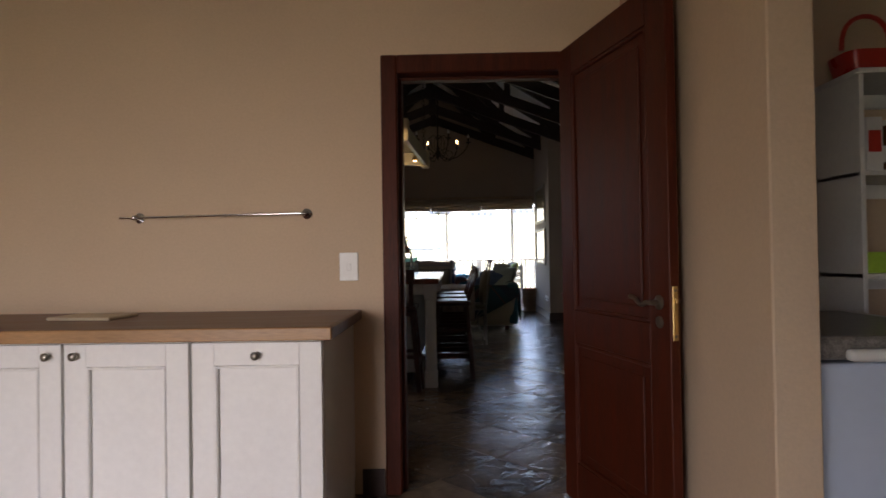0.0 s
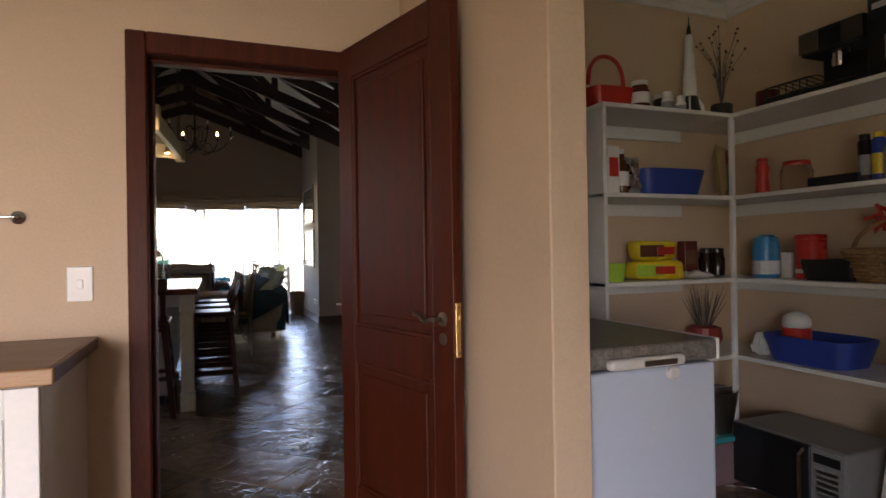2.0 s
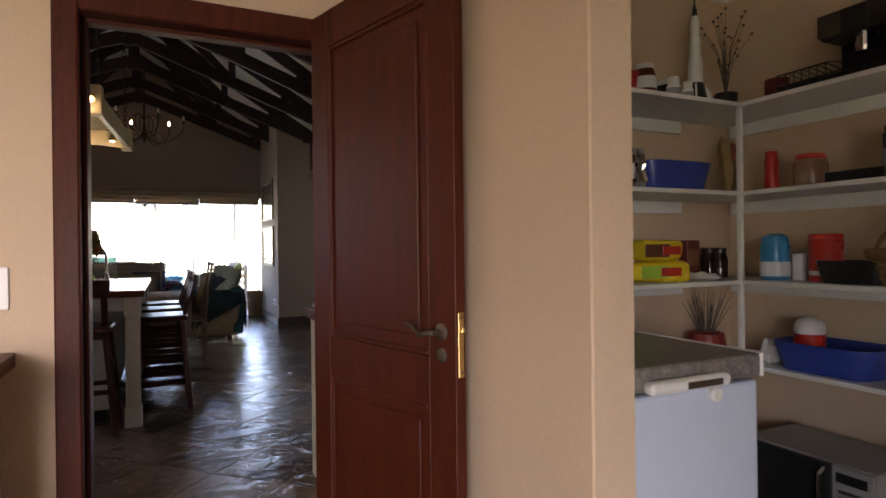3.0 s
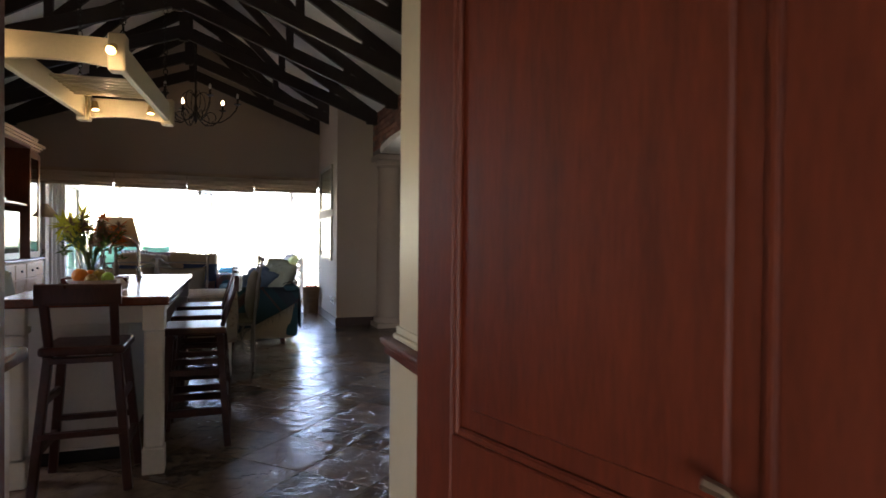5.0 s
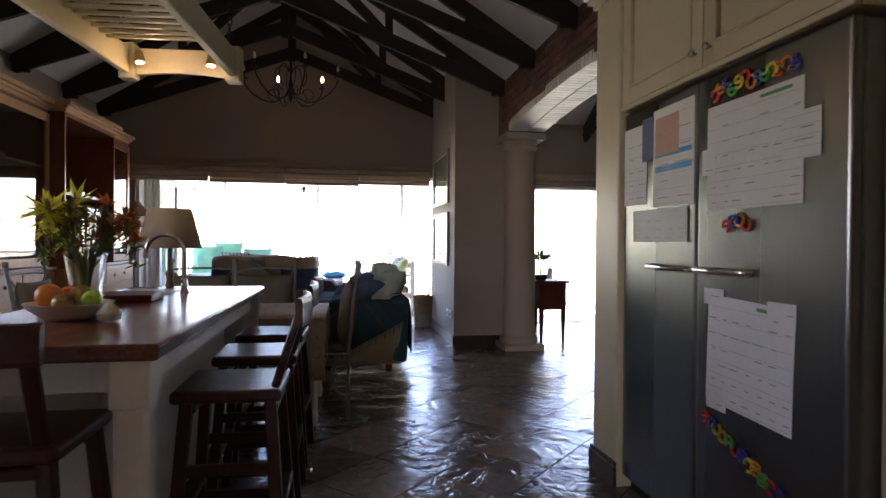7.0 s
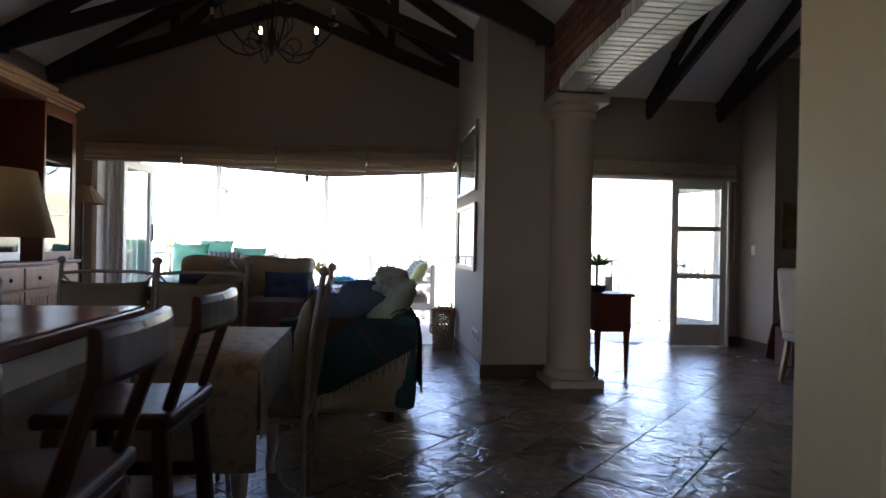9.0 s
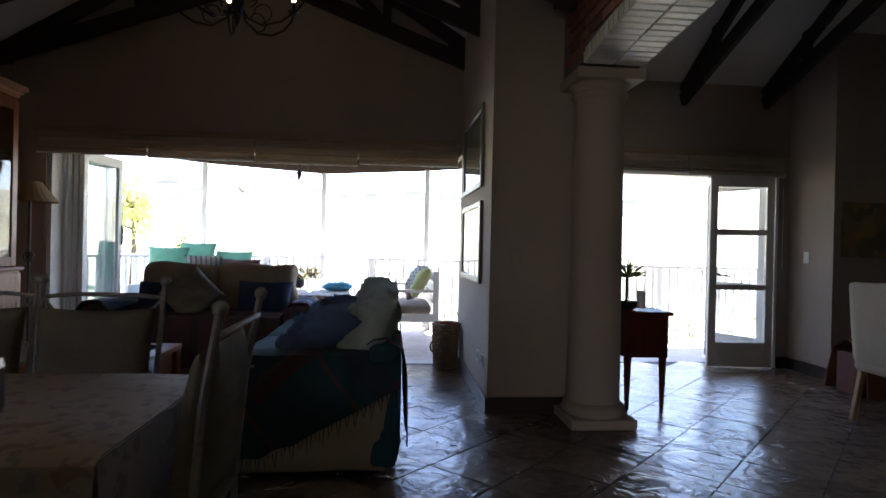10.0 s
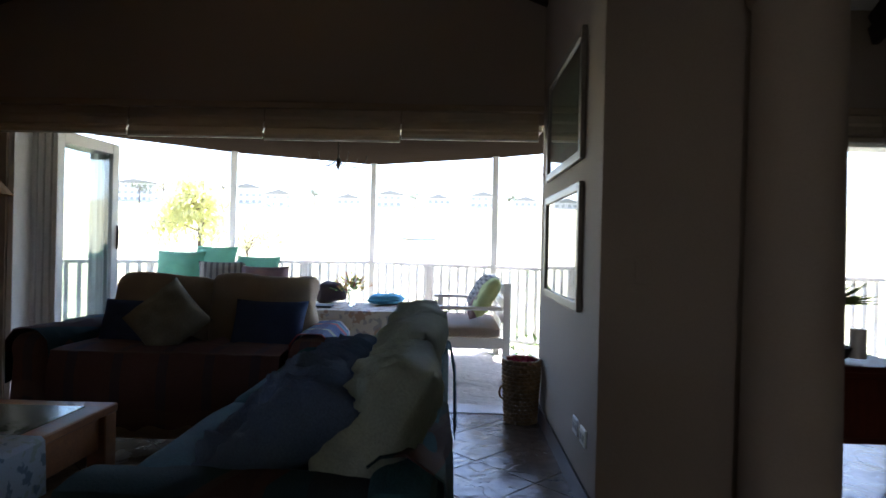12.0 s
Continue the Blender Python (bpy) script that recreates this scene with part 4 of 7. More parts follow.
t = wicker_basket("wicker_basket", "woven wicker basket with a red ribbon bow", 0.13, 0.21, 0.14, (2.75, 1.68, S3))
part("handle", tube(B(), [(0, -0.24 * math.cos(a), 0.13 + 0.15 * math.sin(a)) for a in [math.pi * k / 16 for k in range(17)]], 0.01), wicker, t, smooth=True)
bm = B()
for k in range(6):
    a = k * 1.05
    tube(bm, [(0, 0.1, 0.25), (0.02 * math.cos(a), 0.1 + 0.06 * math.cos(a), 0.29 + 0.05 * math.sin(a)), (0.02, 0.1 + 0.1 * math.cos(a), 0.28 + 0.07 * math.sin(a)), (0.01, 0.1 + 0.05 * math.cos(a + 0.8), 0.27 + 0.04 * math.sin(a + 0.8)), (0, 0.1, 0.25)], 0.009, 5)
part("ribbon", bm, red_plastic, t, "glossy red ribbon bow")
# fourth shelf and floor
t = thing("dried_grass", "dried grass bundle in a red pot", "dried grass", (2.6, 2.66, S4))
part("pot", turned(B(), [(0.07, 0), (0.1, 0.06), (0.09, 0.12), (0.06, 0.13)], n=18), plain("dull_red_pot", (0.25, 0.03, 0.025)), t)
bm = B()
for k in range(40):
    a, s = random.uniform(0, 6.28), random.uniform(0.02, 0.13)
    rod(bm, (0.02 * math.cos(a), 0.02 * math.sin(a), 0.1), (s * math.cos(a), s * math.sin(a), random.uniform(0.25, 0.36)), 0.003, 0.001, 4)
part("stalks", bm, dry, t)
tub("washing_up_basin", "bright blue plastic basin on the shelf", 0.44, 0.3, 0.13, blue_plastic, (2.76, 2.1, S4), 90)
t = thing("drinks_flask", "red flask with a rounded white cap in the basin", "flask", (2.74, 2.2, S4 + 0.008))
part("body", turned(B(), [(0.06, 0), (0.066, 0.01), (0.066, 0.15), (0.06, 0.155)], n=20), red_plastic, t, smooth=True)
part("cap", turned(B(), [(0.06, 0.155), (0.066, 0.17), (0.062, 0.2), (0.045, 0.22), (0.015, 0.232)], n=20), white_plastic, t, smooth=True)
t = thing("plastic_wrap", "crumpled clear plastic sheet", "wrap", (2.72, 2.36, S4))
part("sheet", cushion(B(), 0.14, 0.1, 0.1, pose(0, 0, 0.05), 8, 5, 0.03), white_plastic, t)
vessel("drink_bottle", "large dark fizzy drink bottle with a red label", "bottle", [(0.04, 0), (0.052, 0.02), (0.052, 0.2), (0.03, 0.27), (0.014, 0.3), (0.014, 0.32)], plain("dark_drink", (0.02, 0.006, 0.004), 0.1), (2.8, 1.68, S4), black_plastic, (0.11, 0.19, red_plastic))
for y in (1.62, 1.55):
    vessel("water_bottle", "clear plastic water bottle", "bottle", [(0.028, 0), (0.032, 0.01), (0.03, 0.06), (0.032, 0.12), (0.014, 0.17), (0.013, 0.185)], glass("bottle_plastic", (0.93, 0.95, 0.96), 0.08), (2.66, y, S4), white_plastic)
t = thing("storage_box", "clear storage box with a teal lid", "storage box", (2.48, 2.52, 0))
part("body", box(B(), -0.17, 0.17, -0.13, 0.13, 0, 0.22, 0.015, 2), mauve_fabric, t, "pinkish contents through clear plastic")
part("lid", box(B(), -0.185, 0.185, -0.145, 0.145, 0.222, 0.25, 0.01, 2), teal_plastic, t)
t = thing("metal_bucket", "galvanised metal bucket standing on the storage box", "bucket", (2.5, 2.5, 0.25))
part("body", turned(B(), [(0.085, 0), (0.12, 0.21), (0.124, 0.215), (0.12, 0.22), (0.114, 0.215), (0.082, 0.005)], n=24), pewter, t, smooth=True)
part("handle", tube(B(), [(0.12 * math.cos(a), -0.05 * math.sin(a), 0.21 + 0.03 * math.sin(a)) for a in [math.pi * k / 12 for k in range(13)]], 0.003, 6), chrome, t)
t = thing("microwave", "old grey microwave oven standing on the floor", "microwave", (2.53, 2.1, 0), -90)
grey_metal = mat("grey_enamel", (0.27, 0.265, 0.26), 0.4, vary=0.1, bump=0.02)
part("body", box(B(), -0.29, 0.29, 0.0, 0.38, 0.02, 0.33, 0.006), grey_metal, t)
part("door", box(B(), -0.29, 0.13, -0.02, 0, 0.025, 0.325, 0.004), black_plastic, t)
part("control_panel", box(B(), 0.133, 0.29, -0.02, 0, 0.025, 0.325, 0.004), grey_metal, t)
part("handle", tube(B(), [(0.1, -0.02, 0.05), (0.1, -0.05, 0.07), (0.1, -0.05, 0.28), (0.1, -0.02, 0.3)], 0.009), chrome, t)
part("display", box(B(), 0.15, 0.27, -0.023, -0.02, 0.26, 0.3), black_plastic, t)
for k in range(7):
    part("button", box(B(), 0.16, 0.26, -0.023, -0.02, 0.06 + 0.026 * k, 0.075 + 0.026 * k, 0.001), pewter, t)
for x in (-0.25, 0.25):
    part("foot", box(B(), x - 0.02, x + 0.02, 0.03, 0.35, 0, 0.02), black_plastic, t)
t = thing("slatted_rack", "white painted slatted wooden rack leaning on the wall", "rack", (2.62, 1.52, 0))
lean = pose(0, 0, 0, 0, 14)
for k in range(9):
    part("slat", turn_all(box(B(), -0.01, 0.01, -0.2 + 0.05 * k, -0.165 + 0.05 * k, 0.01, 0.5, 0.003), lean), white_paint, t)
for z in (0.06, 0.43):
    part("rail", turn_all(box(B(), 0.01, 0.03, -0.2, 0.235, z, z + 0.04, 0.003), lean), white_paint, t)

# the scullery and its pantry stand a little west of the line of the kitchen
for ob in bpy.data.objects:
    if ob not in before and ob.parent is None:
        ob.matrix_basis = pose(-0.13 if ob.matrix_basis.translation.x > 1.0 or ob.name.startswith("pantry_shelves") else -0.09, 0, 0) @ ob.matrix_basis

# ---- kitchen ----
t = thing("island", "kitchen island with a red-brown varnished wooden top", "kitchen island", (0, 0, 0))
part("top", box(B(), -1.02, -0.22, 5.1, 7.33, 0.917, 0.965, 0.012, 3), counter_wood, t, "glossy red-brown wooden top")
part("body", box(B(), -0.99, -0.46, 5.42, 7.28, 0.08, 0.917, 0.003), white_paint, t)
part("plinth", box(B(), -0.97, -0.49, 5.45, 7.25, 0, 0.08), iron, t)
for x, y in ((-0.3, 5.18), (-0.94, 5.18), (-0.3, 7.25)):
    bm = B()
    box(bm, x - 0.055, x + 0.055, y - 0.055, y + 0.055, 0.0, 0.14, 0.004)
    box(bm, x - 0.048, x + 0.048, y - 0.048, y + 0.048, 0.14, 0.78, 0.014, 2)
    box(bm, x - 0.055, x + 0.055, y - 0.055, y + 0.055, 0.78, 0.917, 0.004)
    part("post", bm, white_paint, t)
part("apron", box(B(), -0.885, -0.355, 5.17, 5.19, 0.82, 0.916, 0.002), white_paint, t)
part("apron", box(B(), -0.31, -0.29, 5.236, 7.195, 0.82, 0.916, 0.002), white_paint, t)
part("end_panel", box(B(), -0.96, -0.48, 5.395, 5.419, 0.1, 0.916, 0.004), white_paint, t)
part("sink", box(B(), -0.95, -0.64, 6.68, 7.06, 0.95, 0.969, 0.006), steel, t, "steel sink let into the top")
t = thing("tap", "chrome gooseneck kitchen tap on the island", "tap", (-0.587, 6.83, 0.965))
bm = turned(B(), [(0.03, 0), (0.028, 0.01), (0.02, 0.02), (0.018, 0.07), (0.013, 0.08)], n=16)
tube(bm, [(0, 0, 0.06), (0, 0, 0.22)] + [(-0.1 + 0.1 * math.cos(a), 0, 0.22 + 0.1 * math.sin(a)) for a in [math.pi * k / 12 for k in range(1, 13)]] + [(-0.2, 0, 0.19)], 0.012, 10)
part("spout", bm, chrome, t, smooth=True)
part("lever", tube(B(), [(0.0, -0.015, 0.05), (0.0, -0.05, 0.06), (0.01, -0.09, 0.085)], 0.006), chrome, t, smooth=True)
t = thing("chopping_board", "dark wooden chopping board on the island", "board", (-0.80, 6.4, 0.965), 4)
part("board", box(B(), -0.2, 0.2, -0.13, 0.13, 0, 0.035, 0.008, 2), mahogany, t)
t = thing("fruit_bowl", "shallow white oval bowl on the island", "bowl", (-0.69, 5.70, 0.965))
part("bowl", turned(B(), [(0.07, 0), (0.08, 0.004), (0.13, 0.04), (0.145, 0.06), (0.14, 0.06), (0.12, 0.04), (0.06, 0.012)], n=32), white_plastic, t, smooth=True)
for k, (x, y, z, r, m, lab) in enumerate(((-0.07, 0.0, 0.085, 0.045, orange_peel, "orange"), (0.03, 0.02, 0.08, 0.042, apple_skin, "apple"), (0.0, -0.06, 0.062, 0.035, apple_skin, "apple"), (-0.03, 0.07, 0.075, 0.04, orange_peel, "orange"), (0.08, -0.02, 0.07, 0.036, lime_plastic, "apple"))):
    bm = B()
    turned(bm, [(0.003, -r * 0.86), (r * 0.5, -r * 0.9), (r * 0.9, -r * 0.45), (r, 0.05 * r), (r * 0.85, r * 0.55), (r * 0.45, r * 0.86), (0.003, r * 0.8)], n=16)
    solid(lab, bm, m, "ripe orange in the white bowl" if lab == "orange" else "red and green apple in the white bowl", lab, "fruit in the bowl", smooth=True, m=pose(-0.69 + x, 5.70 + y, 0.965 + z, 20 * k, 15))
solid("garlic_bulb", turned(B(), [(0.005, 0), (0.035, 0.006), (0.042, 0.03), (0.02, 0.055), (0.006, 0.07)], n=14), white_plastic, "white mug-sized bulb beside the bowl", "garlic", smooth=True, m=pose(-0.53, 5.62, 0.965))


def leaf_blade(bm, p, direction, length, width, up=(0, 0, 1), bend=0.2):
    d = Vector(direction).normalized()
    s = d.cross(Vector(up))
    s = s.normalized() if s.length > 1e-4 else Vector((1, 0, 0))
    n = s.cross(d)
    p = Vector(p)
    a = bm.verts.new(p)
    b = bm.verts.new(p + d * length * 0.45 + s * width / 2 + n * bend * length * 0.2)
    c = bm.verts.new(p + d * length * 0.45 - s * width / 2 + n * bend * length * 0.2)
    e = bm.verts.new(p + d * length - n * bend * length * 0.3)
    f = bm.verts.new(p + d * length * 0.45 - n * 0.003)
    for q in ((a, b, f), (a, f, c), (b, e, f), (f, e, c)):
        bm.faces.new(q)


t = thing("flower_vase", "glass vase with a bunch of green, orange and brown flowers", "vase", (-0.765, 6.02, 0.965))
bm = turned(B(), [(0.05, 0), (0.055, 0.01), (0.06, 0.1), (0.085, 0.24), (0.082, 0.24), (0.056, 0.1), (0.048, 0.014)], n=24)
v = part("vase", bm, clear_glass, t, smooth=True)
v.visible_shadow = False
bm, tips = B(), []
for k in range(56):
    a, r = random.uniform(0, 6.28), random.uniform(0.05, 0.19)
    top = (r * math.cos(a), r * math.sin(a), random.uniform(0.32, 0.47) - 0.4 * r)
    tube(bm, [(0.02 * math.cos(a + 2), 0.02 * math.sin(a + 2), 0.02), (0.04 * math.cos(a), 0.04 * math.sin(a), 0.22), top], 0.003, 5)
    tips.append(Vector(top))
part("stem", bm, terracotta_leaf, t)
for lab, m, sel, size in (("foliage", terracotta_leaf, range(0, 56, 3), 0.06), ("lime_bloom", translucent(plain("lime_bloom", (0.66, 0.62, 0.06)), 0.5), range(0, 56, 2), 0.11), ("orange_bloom", translucent(plain("orange_bloom", (0.78, 0.22, 0.04)), 0.45), range(1, 56, 4), 0.07), ("brown_spray", plain("brown_bloom", (0.26, 0.15, 0.08)), range(0, 56, 2), 0.055)):
    bm = B()
    for k in sel:
        if lab == "lime_bloom" and tips[k].x > -0.05 or lab == "orange_bloom" and tips[k].x < 0.03:
            continue
        if lab != "foliage":
            bm = B()
        for j in range(16 if lab != "foliage" else 9):
            d = Vector((random.gauss(0, 1), random.gauss(0, 1), random.gauss(0.4, 0.8)))
            q = tips[k] - (Vector((0, 0, random.uniform(0, 0.12))) if lab == "foliage" else Vector())
            leaf_blade(bm, q, d, size * random.uniform(0.6, 1.2), size * 0.28)
        if lab != "foliage":
            part(lab, bm, m, t)
    if lab == "foliage":
        part(lab, bm, m, t)


def stool(m, label):
    """Wooden bar stool facing +y; its back leans away at -y."""
    t = thing("bar_stool", label, "bar stool", (0, 0, 0), group="stools round the island")
    t.matrix_basis = m
    part("seat", box(B(), -0.19, 0.19, -0.18, 0.19, 0.69, 0.735, 0.016, 3), stool_wood, t)
    for sx in (-1, 1):
        part("leg", bar(B(), (sx * 0.21, 0.19, 0.0), (sx * 0.15, 0.14, 0.69), 0.042, 0.042, 0.005), stool_wood, t)
        part("leg", bar(B(), (sx * 0.21, -0.19, 0.0), (sx * 0.15, -0.14, 0.69), 0.042, 0.042, 0.005), stool_wood, t)
        part("back_post", bar(B(), (sx * 0.145, -0.155, 0.735), (sx * 0.15, -0.235, 0.99), 0.04, 0.028, 0.006), stool_wood, t)
        part("side_stretcher", bar(B(), (sx * 0.192, -0.172, 0.22), (sx * 0.192, 0.172, 0.22), 0.028, 0.045, 0.004), stool_wood, t)
        part("side_stretcher", bar(B(), (sx * 0.172, -0.155, 0.46), (sx * 0.172, 0.155, 0.46), 0.026, 0.04, 0.004), stool_wood, t)
    part("front_stretcher", bar(B(), (-0.185, 0.168, 0.3), (0.185, 0.168, 0.3), 0.045, 0.028, 0.004), stool_wood, t)
    part("back_stretcher", bar(B(), (-0.19, -0.17, 0.3), (0.19, -0.17, 0.3), 0.045, 0.028, 0.004), stool_wood, t)
    for sy in (-0.14, 0.14):
        part("seat_rail", bar(B(), (-0.15, sy, 0.665), (0.15, sy, 0.665), 0.05, 0.03, 0.004), stool_wood, t)
    bm = B()
    loops = []
    for k in range(9):
        x = -0.185 + 0.37 * k / 8
        y = -0.262 + 0.022 * (x / 0.18) ** 2
        loops.append([bm.verts.new((x, y + dy, z + dy * 0.25)) for dy, z in ((-0.009, 0.952), (0.009, 0.952), (0.013, 0.965), (0.013, 1.035), (0.008, 1.05), (-0.008, 1.05), (-0.013, 1.035), (-0.013, 0.965))])
    for a, b in zip(loops, loops[1:]):
        for k in range(8):
            bm.faces.new((a[k], a[(k + 1) % 8], b[(k + 1) % 8], b[k]))
    bm.faces.new(loops[0][::-1])
    bm.faces.new(loops[-1])
    part("top_rail", bm, stool_wood, t)
    return t


first = stool(pose(-0.605, 5.15, 0), "red-brown wooden bar stool at the island's end")
first2 = stool(pose(-0.11, 5.68, 0, 0, 0, 90), "red-brown wooden bar stool along the island's side")
for y, a in ((6.31, 91), (6.93, 88)):
    copy_thing(first2, pose(-0.11, y, 0, 0, 0, a))

# counter by the scullery wall
t = thing("kitchen_counter", "white base units under a dark wooden worktop", "counter", (0, 0, 0))
part("worktop", box(B(), XW + 0.01, -0.5, YD2 + 0.003, 3.76, 0.895, 0.94, 0.014, 3), counter_wood, t)
part("body", box(B(), XW + 0.01, -0.54, YD2 + 0.003, 3.72, 0.08, 0.895, 0.003), white_paint, t)
part("plinth", box(B(), XW + 0.01, -0.56, YD2 + 0.003, 3.67, 0, 0.08), white_paint, t)

# tall unit with a wooden ledge beside the door
t = thing("tall_cupboard", "cream painted cupboard above a base with a wooden ledge", "cupboard", (0, 0, 0))
part("upper_body", box(B(), 0.656, 1.45, YD2 + 0.003, 3.67, 0.945, 2.5, 0.003), cream_paint, t)
bm = B()
box(bm, 0.640, 1.45, YD2 + 0.003, 3.695, 0.918, 0.938, 0.004)
box(bm, 0.648, 1.45, YD2 + 0.003, 3.683, 0.938, 0.965, 0.006, 2)
part("moulding", bm, cream_paint, t)
bm = B()
box(bm, 0.605, 1.45, YD2 + 0.003, 3.76, 0.89, 0.916, 0.01, 3)
box(bm, 0.618, 1.45, YD2 + 0.003, 3.745, 0.856, 0.89, 0.008, 2)
part("ledge", bm, mahogany, t, "dark red wooden ledge with a moulded edge")
part("base_body", box(B(), 0.635, 1.45, YD2 + 0.003, 3.715, 0.0, 0.856, 0.003), cream_paint, t)

# fridge recess
t = thing("fridge_surround", "cream painted cupboard surround built round two fridges", "cupboard", (0, 0, 0))
part("end_pillar", box(B(), 1.665, 2.45, 6.205, 6.48, 0.0, 2.55, 0.006), cream_paint, t)
part("near_panel", box(B(), 1.78, 2.4, 4.77, 4.81, 0.0, 2.55, 0.003), cream_paint, t)
part("body", box(B(), 1.705, 2.4, 4.813, 6.202, 1.945, 2.55, 0.002), cream_paint, t)
bm = B()
box(bm, 1.645, 1.72, 4.75, 6.50, 2.55, 2.58, 0.006)
box(bm, 1.62, 1.72, 4.73, 6.52, 2.58, 2.61, 0.01, 2)
box(bm, 1.60, 2.45, 4.71, 6.54, 2.61, 2.64, 0.006)
part("cornice", bm, cream_paint, t)
bm = B()
box(bm, 1.675, 1.703, 4.81, 6.204, 1.922, 1.948, 0.005)
part("moulding", bm, cream_paint, t)
part("top_panel", box(B(), 1.705, 2.4, 4.813, 6.202, 1.922, 1.944), cream_paint, t)
for y0, y1, kn in ((4.815, 5.52, 5.475), (5.525, 6.2, 5.57)):
    d = panel_door(t, y0, y1, 1.952, 2.54, 0.0, cream_paint, (kn, 2.02), 0.075, 0.02)
    for ob in (d,):
        ob.matrix_basis = Matrix(((0, 1, 0, 1.683), (1, 0, 0, 0), (0, 0, 1, 0), (0, 0, 0, 1)))
bm = B()
box(bm, 1.645, 1.665, 6.19, 6.50, 0, 0.11, 0.004)
box(bm, 1.665, 2.3, 6.48, 6.5, 0, 0.11, 0.004)
box(bm, 1.65, 1.665, 6.19, 6.495, 0.11, 0.135, 0.004)
part("skirting", bm, skirting_wood, t)


def fridge(y0, y1, label, handle_high):
    t = thing("fridge", label, "fridge", (1.69, (y0 + y1) / 2, 0), group="twin fridges")
    w = (y1 - y0) / 2
    part("body", box(B(), 0.045, 0.66, -w + 0.004, w - 0.004, 0.06, 1.9, 0.006), grey_metal, t)
    part("door", box(B(), 0.0, 0.043, -w + 0.003, w - 0.003, 0.07, 1.905, 0.012, 3), steel, t, "brushed steel door")
    part("kick_plate", box(B(), 0.05, 0.6, -w + 0.01, w - 0.01, 0, 0.06), black_plastic, t)
    s = handle_high
    bm = tube(B(), [(0.0, s * (w - 0.03), 1.15), (-0.03, s * (w - 0.035), 1.15), (-0.045, s * (w - 0.08), 1.15), (-0.045, s * (w - 0.3), 1.15), (-0.03, s * (w - 0.33), 1.15), (0.0, s * (w - 0.335), 1.15)], 0.014, 10)
    part("handle", bm, chrome, t, smooth=True)
    return t


fridge(5.565, 6.195, "tall brushed steel fridge covered with papers", -1)
fridge(4.825, 5.56, "tall brushed steel freezer with calendars and magnets", 1)


def note(y0, y1, z0, z1, material, label, layer=0, rows=0, cols=0, tilt=0.0, bars=(), head=None):
    """A sheet held on the steel doors, seen from -x."""
    t = thing("fridge_note", label, "paper", (1.688 - 0.002 * layer, (y0 + y1) / 2 + 0.16, (z0 + z1) / 2 + 0.02), group="papers on the fridges")
    t.matrix_basis = t.matrix_basis @ pose(0, 0, 0, tilt)
    w, h = (y1 - y0) / 2, (z1 - z0) / 2
    part("sheet", box(B(), -0.0012, 0, -w, w, -h, h), material, t)
    if rows:
        bm = B()
        for r in range(1, rows):
            for c in range(cols):
                if random.random() < 0.75:
                    zz = h - 2 * h * (r + 0.5) / rows
                    yy = -w + 2 * w * (c + 0.2) / cols
                    box(bm, -0.0018, -0.0012, yy, yy + 2 * w / cols * random.uniform(0.25, 0.7), zz, zz + 0.004)
        for r in range(rows + 1):
            if rows > 3:
                box(bm, -0.0016, -0.0012, -w * 0.95, w * 0.95, h * 0.8 - 1.75 * h * r / rows, h * 0.8 - 1.75 * h * r / rows + 0.001)
        part("print", bm, ink_grey, t)
    for za, zb, m in bars:
        part("band", box(B(), -0.0018, -0.0012, -w * 0.9, w * 0.9, h * za, h * zb), m, t)
    if head:
        part("heading", box(B(), -0.0018, -0.0012, -w * 0.8, -w * 0.2, h * 0.86, h * 0.92), head, t)
    return t


leaf_ink = plain("green_print", (0.1, 0.3, 0.1))
note(4.84, 5.33, 1.36, 1.76, paper, "large white wall planner held on the steel door", 0, 7, 7, head=leaf_ink)
note(4.87, 5.32, 0.62, 1.03, paper, "large white month planner held low on the door", 0, 7, 7, tilt=2.0, head=leaf_ink)
note(4.77, 4.93, 1.50, 1.65, paper, "small typed card on the steel door", 1, 4, 1)
note(5.22, 5.34, 1.0, 1.06, paper, "small note card on the steel door", 1, 3, 1)
note(4.86, 4.99, 0.96, 1.04, paper, "small printed card on the steel door", 1, 3, 2)
note(5.20, 5.32, 0.6, 0.68, paper, "small folded card on the steel door", 1, 2, 1)
note(5.28, 5.36, 1.5, 1.6, paper, "small torn note on the steel door", 1, 3, 1)
note(5.42, 5.74, 1.40, 1.84, paper, "printed sheet with blue bands on the steel door", 0, 6, 2, bars=((0.0, 0.1, sky_plastic), (-0.3, -0.18, sky_plastic)))
note(5.53, 5.72, 1.63, 1.80, plain("coloured_chart", (0.5, 0.28, 0.22)), "coloured chart clipped on the steel door", 1, 3, 2)
note(5.80, 6.02, 1.42, 1.80, paper, "white handwritten sheet on the steel door", 0, 6, 2)
note(5.74, 5.84, 1.62, 1.82, plain("blue_photo", (0.05, 0.08, 0.2)), "dark blue photo card on the steel door", 1)
note(5.46, 5.92, 1.24, 1.39, plain("grey_map", (0.42, 0.44, 0.42)), "wide grey map sheet on the steel door", 1, 4, 5)
cols = [plain("magnet_colour", c, 0.35) for c in ((0.7, 0.06, 0.03), (0.75, 0.3, 0.02), (0.04, 0.06, 0.45), (0.1, 0.5, 0.08), (0.75, 0.6, 0.03))]


